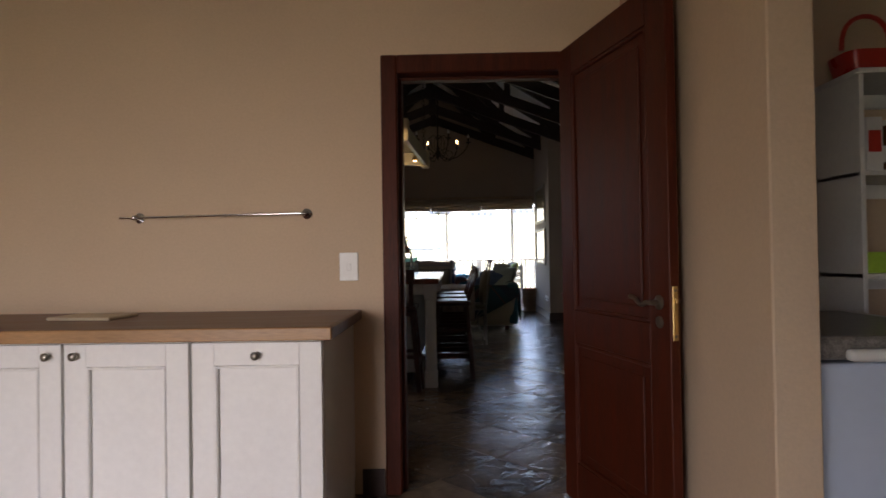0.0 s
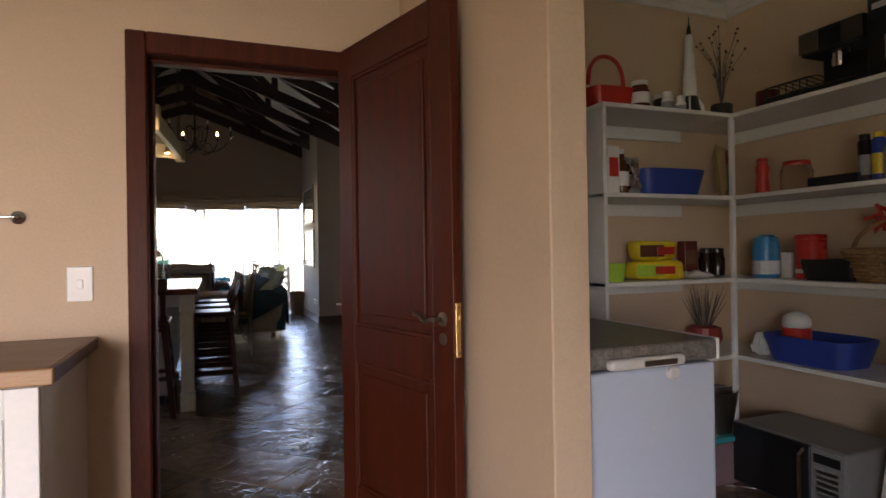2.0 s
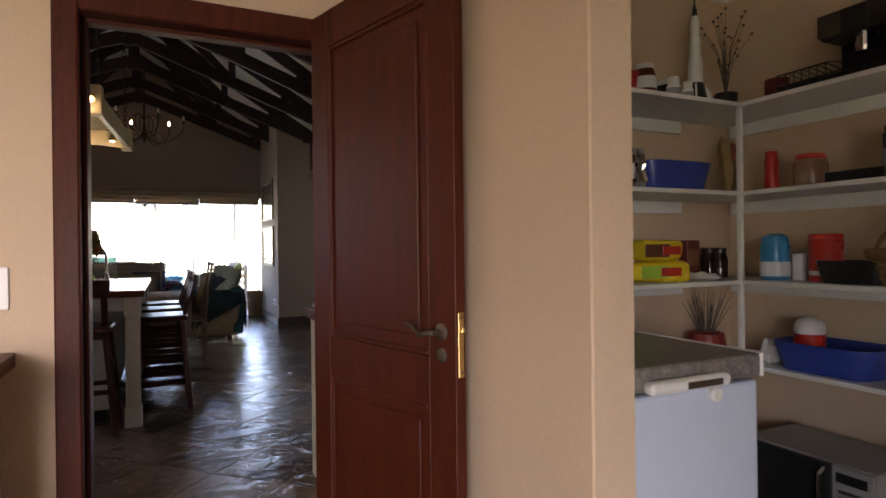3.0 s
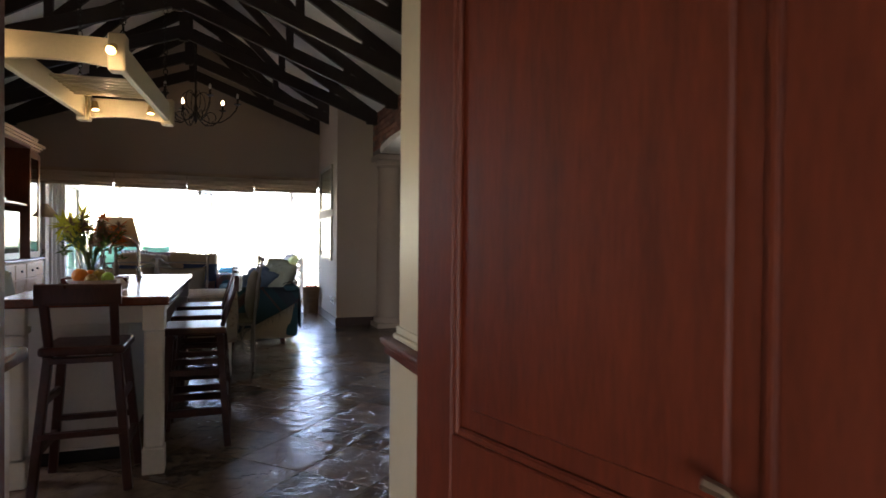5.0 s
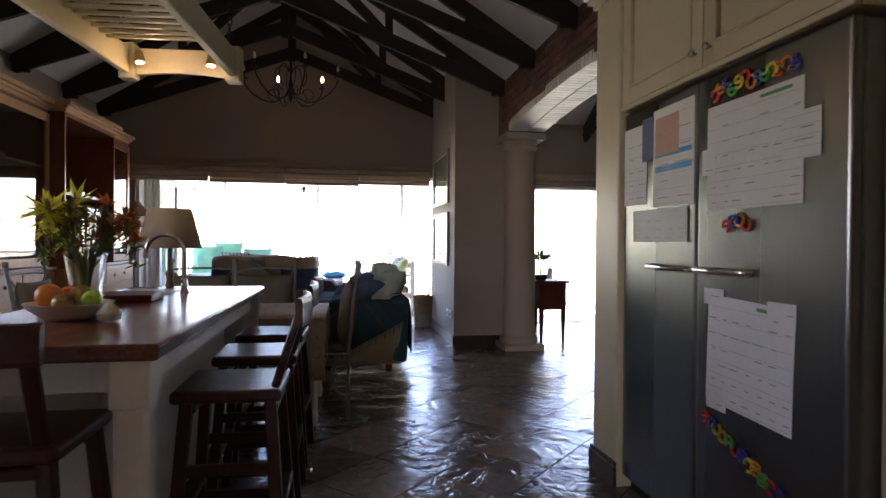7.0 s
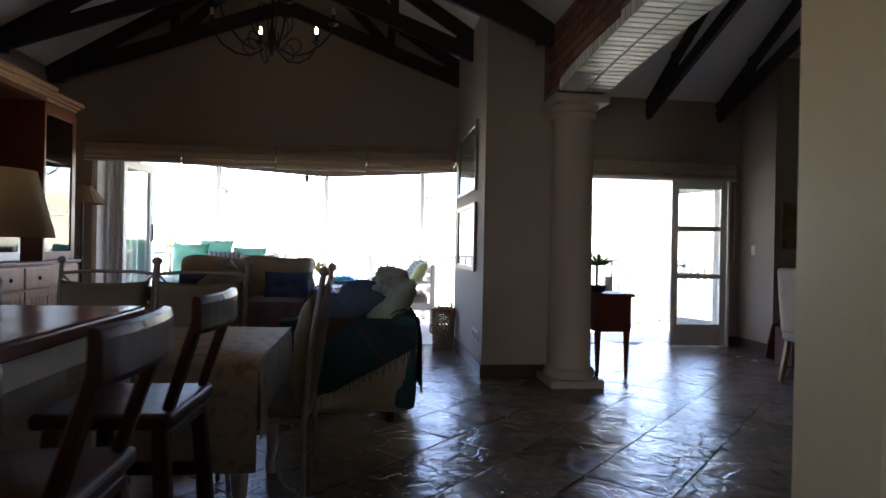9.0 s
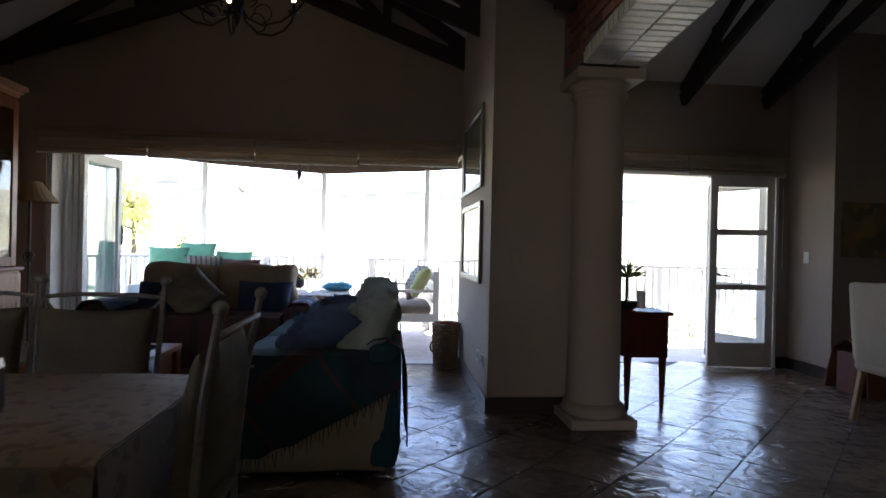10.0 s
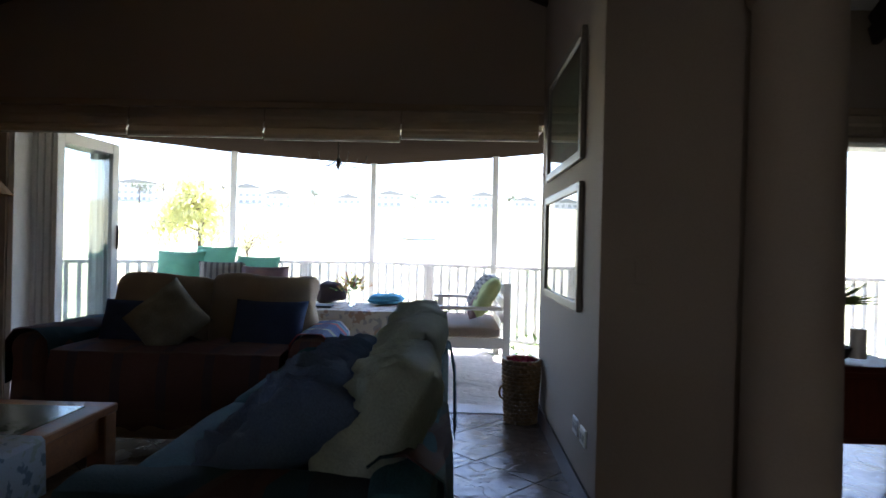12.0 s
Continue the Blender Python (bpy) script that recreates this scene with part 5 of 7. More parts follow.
def magnet(y, z, m, a):
    t = thing("letter_magnet", "small bright plastic letter magnet on the steel door", "magnet", (1.688, y + 0.16, z + 0.03), group="letter magnets")
    bm = B()
    tube(bm, [(-0.006, 0.022 * math.cos(q + a), 0.022 * math.sin(q + a)) for q in [0.5 + 4.9 * k / 10 for k in range(11)]], 0.006, 6)
    if int(a * 10) % 2:
        box(bm, -0.012, 0, -0.02, 0.02, -0.006, 0.006, 0.003)
    part("letter", bm, m, t)


for k in range(13):
    magnet(5.28 - 0.034 * k, 1.795 + 0.012 * random.uniform(-1, 1) + 0.006 * (k % 3), cols[k % 5], random.uniform(0, 6.28))
for k in range(12):
    magnet(5.32 - 0.036 * k, 0.54 - 0.012 * k + 0.01 * random.uniform(-1, 1), cols[(k * 2) % 5], random.uniform(0, 6.28))
for k in range(4):
    magnet(5.20 - 0.035 * k, 1.29 + 0.02 * math.sin(k * 1.0), cols[(k * 2) % 3], random.uniform(0, 6.28))

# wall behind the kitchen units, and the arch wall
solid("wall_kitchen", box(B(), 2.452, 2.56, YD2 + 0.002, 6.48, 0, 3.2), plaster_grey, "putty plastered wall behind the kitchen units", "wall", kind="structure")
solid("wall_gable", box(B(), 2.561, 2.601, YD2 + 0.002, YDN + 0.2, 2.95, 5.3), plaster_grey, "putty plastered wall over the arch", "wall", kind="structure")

# hanging rack over the island
t = thing("pot_rack", "cream painted hanging rack with spot lamps on chains", "pot rack", (0, 0, 0))
RX0, RX1, RY0, RY1, RZ = -0.96, -0.3, 5.36, 7.09, 2.15
for x in (RX0, RX1):
    part("side_rail", box(B(), x - 0.022, x + 0.022, RY0 + 0.05, RY1 - 0.05, RZ + 0.03, RZ + 0.2, 0.006), rack_paint, t)
for y in (RY0, RY1):
    bm = B()
    pts = [(RX0 + 0.05 + (RX1 - RX0 - 0.1) * k / 12, RZ + 0.06 + 0.0 * k) for k in range(13)]
    outline = [(RX0 + 0.05, RZ + 0.03)] + [(x, RZ + 0.03 + 0.02 * math.sin(math.pi * (x - RX0 - 0.05) / (RX1 - RX0 - 0.1))) for x, _ in pts[1:-1]] + [(RX1 - 0.05, RZ + 0.03), (RX1 - 0.05, RZ + 0.2), (RX0 + 0.05, RZ + 0.2)]
    part("end_board", prism(bm, outline, y - 0.018, y + 0.018), rack_paint, t)
    for x in (RX0, RX1):
        part("corner_block", box(B(), x - 0.05, x + 0.05, y - 0.05, y + 0.05, RZ, RZ + 0.23, 0.012, 2), rack_paint, t)
for k in range(7):
    y = 6.2 + 0.09 * k
    part("slat", box(B(), RX0 + 0.022, RX1 - 0.022, y - 0.012, y + 0.012, RZ + 0.15, RZ + 0.17, 0.003), rack_paint, t)
for x, y, d in ((RX0, RY0, (0.05, -0.6, -0.5)), (RX1, RY0, (-0.1, -0.6, -0.5)), (RX0, RY1, (-0.5, 0.1, -0.6)), (RX0 + 0.1, RY1 - 0.1, (0.1, -0.1, -1)), (RX1 - 0.12, RY1 - 0.08, (0, -0.1, -1)), (-0.7, RY0 + 0.06, (0, 0, -1))):
    o = Vector((x, y, RZ + 0.13)) + Vector((d[0] * 0.1, d[1] * 0.13, 0))
    dv = Vector(d).normalized()
    bm = tube(B(), [(x, y, RZ + 0.13), o], 0.009, 6)
    rod(bm, o - dv * 0.02, o + dv * 0.05, 0.02, 0.034, 16)
    lamp = part("spot_lamp", bm, brass, t, "small brass spot lamp", smooth=True)
    part("bulb", rod(B(), o + dv * 0.051, o + dv * 0.055, 0.024, 0.018, 14), spot_glow, lamp)
for x in (RX0, RX1):
    for y in (RY0 + 0.12, RY1 - 0.12):
        top = chord_z(abs(x - MID)) + 0.02
        bm = B()
        zz, k = RZ + 0.2, 0
        while zz < top:
            ax = (1, 0) if k % 2 else (0, 1)
            tube(bm, [(x + ax[0] * 0.016 * math.cos(q), y + ax[1] * 0.016 * math.cos(q), zz + 0.028 + 0.028 * math.sin(q)) for q in [2 * math.pi * j / 10 for j in range(11)]], 0.004, 5)
            zz += 0.044
            k += 1
        part("chain", bm, iron, t)

t.matrix_basis = pose(-0.825, 6.59, 0.14, 0, 0, -4.2) @ pose(0.63, -6.225, 0)

# ---- living room ----
t = thing("chandelier", "black wrought iron chandelier with candle bulbs", "chandelier", (-0.35, 10.6, 2.92))
bm = rod(B(), (0, 0, 0.12), (0, 0, 1.22), 0.014, n=8)
turned(bm, [(0.004, -0.02), (0.02, 0.03), (0.035, 0.09), (0.02, 0.14), (0.03, 0.2), (0.016, 0.26)], n=12)
part("stem", bm, iron, t)
for k in range(6):
    a = math.radians(60 * k + 51)
    c, s = math.cos(a), math.sin(a)
    pts = [(0.02, 0.16), (0.08, 0.05), (0.2, -0.01), (0.34, 0.02), (0.46, 0.1), (0.54, 0.2), (0.56, 0.27)]
    bm = tube(B(), [(r * c, r * s, z) for r, z in pts], 0.009, 6)
    tube(bm, [((0.2 + 0.07 * math.cos(q)) * c, (0.2 + 0.07 * math.cos(q)) * s, 0.08 + 0.07 * math.sin(q)) for q in [-1.6 + 4.6 * j / 10 for j in range(11)]], 0.006, 5)
    tube(bm, [((0.1 + 0.09 * math.cos(q)) * c, (0.1 + 0.09 * math.cos(q)) * s, 0.3 + 0.13 * math.sin(q)) for q in [-1.5 + 4.2 * j / 10 for j in range(11)]], 0.006, 5)
    arm = part("arm", bm, iron, t)
    bm = turned(B(), [(0.01, 0.26), (0.05, 0.28), (0.052, 0.287), (0.014, 0.29), (0.014, 0.36)], (0.56 * c, 0.56 * s, 0), 12)
    part("candle_cup", bm, iron, arm)
    part("bulb", turned(B(), [(0.008, 0.36), (0.018, 0.38), (0.016, 0.41), (0.003, 0.44)], (0.56 * c, 0.56 * s, 0), 12), bulb_glow if k in (0, 1) else white_plastic, arm)

# wall unit
t = thing("wall_unit", "cherry and pine wall unit with glass doors and a cornice", "wall unit", (XW, 0, 0))
def unit(y0, y1, front, kind):
    f = front - XW
    part("back_panel", box(B(), 0.004, 0.03, y0, y1, 1.005, 2.5), cabinet_red, t)
    for y in (y0, y1 - 0.03):
        part("side", box(B(), 0.03, f, y, y + 0.03, 1.005, 2.5, 0.003), cabinet_red, t)
    part("top_board", box(B(), 0.03, f, y0 + 0.03, y1 - 0.03, 2.46, 2.5), cabinet_red, t)
    bm = B()
    box(bm, 0.004, f + 0.02, y0 - 0.01, y1 + 0.01, 2.5, 2.53, 0.004)
    box(bm, 0.004, f + 0.045, y0 - 0.03, y1 + 0.03, 2.53, 2.56, 0.008, 2)
    box(bm, 0.004, f + 0.075, y0 - 0.05, y1 + 0.05, 2.56, 2.6, 0.006)
    part("cornice", bm, cabinet_pine, t)
    if kind == "tv":
        part("shelf", box(B(), 0.03, f - 0.03, y0 + 0.03, y1 - 0.03, 1.70, 1.73, 0.003), cabinet_red, t)
    else:
        for z in (1.45, 1.95):
            part("shelf", box(B(), 0.03, f - 0.05, y0 + 0.03, y1 - 0.03, z, z + 0.02), cabinet_red, t)
        fr = B()
        for q in ((y0 + 0.005, y0 + 0.075, 1.01, 2.46), (y1 - 0.075, y1 - 0.005, 1.01, 2.46), (y0 + 0.075, y1 - 0.075, 1.01, 1.09), (y0 + 0.075, y1 - 0.075, 2.38, 2.46)):
            box(fr, f, f + 0.022, q[0], q[1], q[2], q[3], 0.003)
        d = part("glass_door", fr, cabinet_pine if kind == "near" else cabinet_red, t)
        g = part("pane", box(B(), f + 0.008, f + 0.012, y0 + 0.075, y1 - 0.075, 1.09, 2.38), clear_glass, d)
        g.visible_shadow = False
    part("base_body", box(B(), 0.004, f + 0.05, y0, y1, 0.06, 0.97, 0.003), cabinet_pine, t)
    part("base_top", box(B(), 0.004, f + 0.09, y0 - 0.003, y1 + 0.003, 0.972, 1.005, 0.008, 2), cabinet_red, t)
    part("plinth", box(B(), 0.004, f + 0.03, y0, y1, 0, 0.06), cabinet_red, t)
    n = max(1, round((y1 - y0) / 0.5))
    for k in range(n):
        a, b = y0 + (y1 - y0) * k / n + 0.01, y0 + (y1 - y0) * (k + 1) / n - 0.01
        d = part("drawer", box(B(), f + 0.05, f + 0.068, a, b, 0.77, 0.95, 0.006, 2), cabinet_pine, t)
        part("cup_pull", turned(B(), [(0.008, 0), (0.02, 0.012), (0.012, 0.02), (0.002, 0.021)], n=10), iron, d).matrix_basis = pose(f + 0.066, (a + b) / 2, 0.86, 0, 90)
        bm = B()
        box(bm, f + 0.05, f + 0.068, a, a + 0.05, 0.08, 0.75, 0.003)
        box(bm, f + 0.05, f + 0.068, b - 0.05, b, 0.08, 0.75, 0.003)
        box(bm, f + 0.05, f + 0.068, a + 0.05, b - 0.05, 0.08, 0.14, 0.003)
        box(bm, f + 0.05, f + 0.068, a + 0.05, b - 0.05, 0.69, 0.75, 0.003)
        m = max(3, int((b - a - 0.1) / 0.06))
        for j in range(m):
            ya = a + 0.05 + (b - a - 0.1) * j / m
            box(bm, f + 0.05, f + 0.06, ya + 0.002, ya + (b - a - 0.1) / m - 0.002, 0.14, 0.69, 0.003)
        part("base_door", bm, cabinet_pine, t)


unit(8.42, 9.58, -2.52, "near")
unit(9.60, 10.86, -2.38, "tv")
unit(10.88, 11.55, -2.47, "far")
t = thing("television", "old grey tube television in the wall unit", "television", (-2.72, 10.2, 1.005), 90)
part("case", box(B(), -0.36, 0.36, -0.25, 0.2, 0, 0.6, 0.03, 3), grey_metal, t)
part("bezel", box(B(), -0.37, 0.37, -0.3, -0.25, 0, 0.61, 0.015, 2), mat("silver_plastic", (0.5, 0.5, 0.5), 0.35, 0.3, bump=0.01), t)
t.matrix_basis = pose(-2.72, 10.2, 1.005, 0, 0, 90)
part("screen", soft(B(), 0.62, 0.03, 0.46, 0.014, 8, 0, 0.0, pose(0, -0.3, 0.08)), mat("dark_tube_glass", (0.02, 0.022, 0.022), 0.08, bump=0, spec=0.8), t, "dark curved glass screen", smooth=True)
carton("video_recorder", "flat silver recorder on the shelf above the television", "recorder", (0.36, 0.22, 0.05), steel, (-2.62, 10.2, 1.73), 90)
t = thing("model_ship", "small model ship behind the glass door", "model ship", (-2.75, 9.1, 1.97))
part("hull", turn_all(soft(B(), 0.07, 0.34, 0.07, 0.03, 6, 1, 0.0), pose(0, 0, 0)), oak, t)
part("mast", rod(B(), (0, 0, 0.06), (0, 0, 0.34), 0.004), oak, t)
part("sail", prism(B(), [(0, 0.08), (0.12, 0.1), (0, 0.32)], -0.002, 0.002), cream_fabric, t).matrix_basis = pose(0, 0, 0, 0, 0, 90)

t = thing("floor_lamp", "black iron floor lamp with a beige pleated shade", "floor lamp", (-2.52, 11.86, 0))
part("base", turned(B(), [(0.14, 0), (0.14, 0.015), (0.05, 0.03), (0.015, 0.06)], n=24), iron, t)
bm = rod(B(), (0, 0, 0.04), (0, 0, 1.62), 0.013, n=8)
part("pole", bm, iron, t)
bm = B()
for k in range(4):
    a = k * math.pi / 4
    tube(bm, [(0.045 * math.cos(q) * math.cos(a), 0.045 * math.cos(q) * math.sin(a), 1.08 + 0.05 * math.sin(q)) for q in [2 * math.pi * j / 12 for j in range(13)]], 0.005, 5)
part("basket_twist", bm, iron, t)
bm = B()
n = 48
ra = [bm.verts.new(((0.23 + 0.006 * (k % 2)) * math.cos(2 * math.pi * k / n), (0.23 + 0.006 * (k % 2)) * math.sin(2 * math.pi * k / n), 1.6)) for k in range(n)]
rb = [bm.verts.new(((0.085 + 0.003 * (k % 2)) * math.cos(2 * math.pi * k / n), (0.085 + 0.003 * (k % 2)) * math.sin(2 * math.pi * k / n), 1.79)) for k in range(n)]
for k in range(n):
    bm.faces.new((ra[k], ra[(k + 1) % n], rb[(k + 1) % n], rb[k]))
shade = part("shade", bm, translucent(mat("beige_pleated_cloth", (0.46, 0.34, 0.22), 0.9, vary=0.1, bump=0.1), 0.4), t)
shade.modifiers.new("thick", "SOLIDIFY").thickness = 0.003

# dining table with its cloth, lamp and iron chairs
t = thing("dining_table", "white painted wooden dining table", "table", (-0.635, 7.875, 0))
t.matrix_basis = t.matrix_basis @ Matrix.Diagonal((1, 1.14, 1, 1))
part("tabletop", box(B(), -0.79, 0.79, -0.40, 0.40, 0.715, 0.745, 0.006), white_paint, t)
part("apron", box(B(), -0.72, 0.72, -0.34, 0.34, 0.63, 0.714), white_paint, t)
for sx in (-1, 1):
    for sy in (-1, 1):
        bm = B()
        x, y = sx * 0.72, sy * 0.34
        box(bm, x - 0.04, x + 0.04, y - 0.04, y + 0.04, 0.56, 0.7145, 0.004)
        turned(bm, [(0.025, 0), (0.034, 0.06), (0.026, 0.1), (0.036, 0.35), (0.03, 0.5), (0.04, 0.56)], (x, y, 0), 14)
        part("leg", bm, white_paint, t)
t = thing("tablecloth", "cream tablecloth with faded brown print on the table", "tablecloth", (-0.635, 7.875, 0.747))
t.matrix_basis = t.matrix_basis @ Matrix.Diagonal((1, 1.14, 1, 1))
bm = B()
prof = [(-0.425, -0.42), (-0.424, -0.3), (-0.422, -0.18), (-0.418, -0.06), (-0.41, -0.008), (-0.39, 0.004), (-0.2, 0.004), (0, 0.004), (0.2, 0.004), (0.39, 0.004), (0.41, -0.008), (0.418, -0.06), (0.424, -0.2)]
drape(bm, prof, -0.80, 0.80, 40, 0.004, 3, 0.003, 0.01)
part("cloth", bm, table_print, t, smooth=True)
bm = B()
drape(bm, [(-0.80, -0.004), (-0.806, -0.05), (-0.81, -0.2), (-0.812, -0.3)], -0.40, 0.40, 20, 0.006, 6, 0.003, 0.02)
part("end_fall", turn_all(bm, pose(0, 0, 0, 0, 0, 90)), table_print, t, smooth=True)
t = thing("table_lamp", "table lamp with a turned base and a cream shade", "table lamp", (-0.86, 7.55, 0.755))
part("base", turned(B(), [(0.075, 0), (0.08, 0.015), (0.05, 0.03), (0.025, 0.05), (0.034, 0.09), (0.02, 0.12), (0.032, 0.18), (0.02, 0.24), (0.03, 0.28), (0.014, 0.31), (0.012, 0.5)], n=18), mat("aged_wood_base", (0.16, 0.12, 0.08), 0.5, vary=0.3), t, smooth=True)
bm = B()
turned(bm, [(0.2, 0.45), (0.135, 0.71)], n=28)
bmesh.ops.delete(bm, geom=[f for f in bm.faces if len(f.verts) > 4], context="FACES")
shade = part("shade", bm, translucent(mat("cream_lampshade", (0.68, 0.58, 0.42), 0.85, vary=0.06, bump=0.08), 0.5), t, smooth=True)
shade.modifiers.new("thick", "SOLIDIFY").thickness = 0.003


chair_cloth = mat("grey_olive_cushion_cloth", (0.17, 0.145, 0.10), 0.95, vary=0.2, scale=6, fine=130, bump=0.3)
white_iron = mat("chalky_white_iron", (0.27, 0.25, 0.22), 0.6, 0.3, vary=0.3, scale=12, bump=0.2)


def iron_chair(m, label, cloth, seed):
    """Iron chair facing +y, with a tied back cushion and a seat pad."""
    t = thing("iron_chair", label, "chair", (0, 0, 0), group="iron chairs round the table")
    t.matrix_basis = m @ Matrix.Diagonal((1.06, 1, 1.04, 1))
    for sx in (-1, 1):
        bm = tube(B(), [(sx * 0.22, -0.2, 0.0), (sx * 0.22, -0.2, 0.45), (sx * 0.23, -0.23, 0.8), (sx * 0.235, -0.27, 1.03)], 0.012, 8)
        bmesh.ops.create_icosphere(bm, subdivisions=2, radius=0.022, matrix=pose(sx * 0.235, -0.273, 1.045))
        part("back_post", bm, white_iron, t, smooth=True)
        part("front_leg", tube(B(), [(sx * 0.2, 0.2, 0.44), (sx * 0.215, 0.22, 0.2), (sx * 0.2, 0.2, 0.0)], 0.012, 8), white_iron, t, smooth=True)
        part("diagonal", tube(B(), [(sx * 0.228, -0.26, 0.97), (sx * 0.1, -0.24, 0.83)], 0.007, 6), white_iron, t)
        part("scroll", tube(B(), [(sx * 0.215, -0.18 + 0.09 * math.cos(q), 0.28 + 0.12 * math.sin(q)) for q in [-1.5 + 3.0 * j / 8 for j in range(9)]], 0.007, 6), white_iron, t)
    part("top_rail", tube(B(), [(-0.23, -0.265, 0.975), (-0.12, -0.285, 0.985), (0.12, -0.285, 0.985), (0.23, -0.265, 0.975)], 0.009, 8), white_iron, t, smooth=True)
    part("seat_frame", tube(B(), [(-0.21, -0.2, 0.44), (-0.2, 0.2, 0.44), (0.2, 0.2, 0.44), (0.21, -0.2, 0.44), (-0.21, -0.2, 0.44)], 0.011, 8), white_iron, t)
    part("seat_pad", soft(B(), 0.42, 0.42, 0.06, 0.028, 6, seed, 0.006, pose(0, 0.0, 0.445)), cloth, t, smooth=True)
    part("back_cushion", cushion(B(), 0.44, 0.46, 0.12, pose(0, -0.19, 0.71, 97), 20, seed, 0.014), cloth, t, smooth="all")
    return t


iron_chair(pose(0.12, 7.82, 0, 0, 0, 90), "pale iron chair with an olive back cushion at the table end", chair_cloth, 1)
iron_chair(pose(-0.376, 8.36, 0, 0, 0, 180), "pale iron chair with an olive cushion beyond the table", chair_cloth, 2)
iron_chair(pose(-0.885, 8.36, 0, 0, 0, 181), "pale iron chair with an olive cushion beside another", chair_cloth, 3)
iron_chair(pose(-1.6, 7.85, 0, 0, 0, -90), "pale iron chair with an olive cushion by the wall unit", chair_cloth, 4)

# sofa with its back to the walkway
t = thing("sofa", "cream linen sofa draped with a plaid throw", "sofa", (0.435, 10.25, 0))
t.matrix_basis = t.matrix_basis @ Matrix.Diagonal((1, 1.2, 1.1, 1))
part("base", soft(B(), 0.92, 1.94, 0.38, 0.05, 8, 1, 0.01, pose(0, 0, 0.06)), cream_fabric, t, smooth=True)
part("back", soft(B(), 0.2, 1.96, 0.60, 0.07, 8, 2, 0.012, pose(0.385, 0, 0.06)), teal_fabric, t, smooth=True)
for y in (-0.88, 0.88):
    part("arm", soft(B(), 0.92, 0.2, 0.56, 0.07, 8, 3 + y, 0.012, pose(0.005, y, 0.05)), cream_fabric if y < 0 else teal_fabric, t, smooth=True)
for y in (-0.39, 0.39):
    part("seat_cushion", soft(B(), 0.76, 0.76, 0.14, 0.06, 8, y, 0.012, pose(-0.09, y, 0.42)), teal_fabric, t, smooth=True)
for x, y in ((-0.3, -0.8), (0.3, -0.8), (-0.3, 0.8), (0.3, 0.8)):
    part("foot", box(B(), x - 0.03, x + 0.03, y - 0.03, y + 0.03, 0, 0.065), mahogany, t)
t = thing("plaid_throw", "dark green plaid throw hanging over the sofa arm", "throw", (0.435, 9.182, 0))
t.matrix_basis = t.matrix_basis @ Matrix.Diagonal((1, 1, 1.1, 1))
prof = [(-0.116, 0.14), (-0.114, 0.25), (-0.112, 0.4), (-0.108, 0.55), (-0.07, 0.612), (0.0, 0.622), (0.08, 0.618), (0.112, 0.57)]
bm = drape(B(), prof, -0.45, 0.475, 30, 0.010, 2, 0.006, 0.03)


def fall(x):
    # how far down the slanting cloth reaches, towards the sofa back ever less
    return 1.0 - 0.72 * max(0.0, (x + 0.25) / 0.72) ** 1.1


for v in bm.verts:
    if v.co.y < -0.06 and v.co.z < 0.6:
        v.co.z = 0.6 - (0.6 - v.co.z) * fall(v.co.x)
part("cloth", bm, plaid, t, smooth=True)
bm = B()
for k in range(44):
    x = -0.45 + 0.92 * k / 43
    low = 0.6 - 0.46 * fall(x)
    rod(bm, (x, -0.122, low), (x + 0.01 * math.sin(k * 3), -0.124, low - 0.06 + 0.02 * math.sin(k * 1.7)), 0.003, 0.001, 4)
part("fringe", bm, plaid, t)
t = thing("plaid_throw", "dark plaid throw laid over the sofa back", "throw", (0.93, 9.56, 0))
t.matrix_basis = t.matrix_basis @ Matrix.Diagonal((1, 1, 1.1, 1))
bm = drape(B(), [(-0.13, 0.14), (-0.125, 0.3), (-0.115, 0.5), (-0.095, 0.62), (0.0, 0.672), (0.06, 0.665), (0.09, 0.64)], -0.34, 0.40, 26, 0.012, 7, 0.006, 0.06)
part("cloth", turn_all(bm, pose(-0.105, 0, 0, 0, 0, 90)), plaid, t, smooth=True)
t = thing("blue_cloth", "teal blue cloth hanging off the far sofa back", "cloth", (0.93, 11.15, 0))
t.matrix_basis = t.matrix_basis @ Matrix.Diagonal((1, 1, 1.1, 1))
bm = drape(B(), [(-0.13, 0.22), (-0.125, 0.36), (-0.115, 0.52), (-0.09, 0.64), (0.0, 0.675), (0.09, 0.65)], -0.16, 0.16, 14, 0.02, 9, 0.005, 0.07)
part("cloth", turn_all(bm, pose(-0.105, 0, 0, 0, 0, 90)), teal_fabric, t, smooth=True)
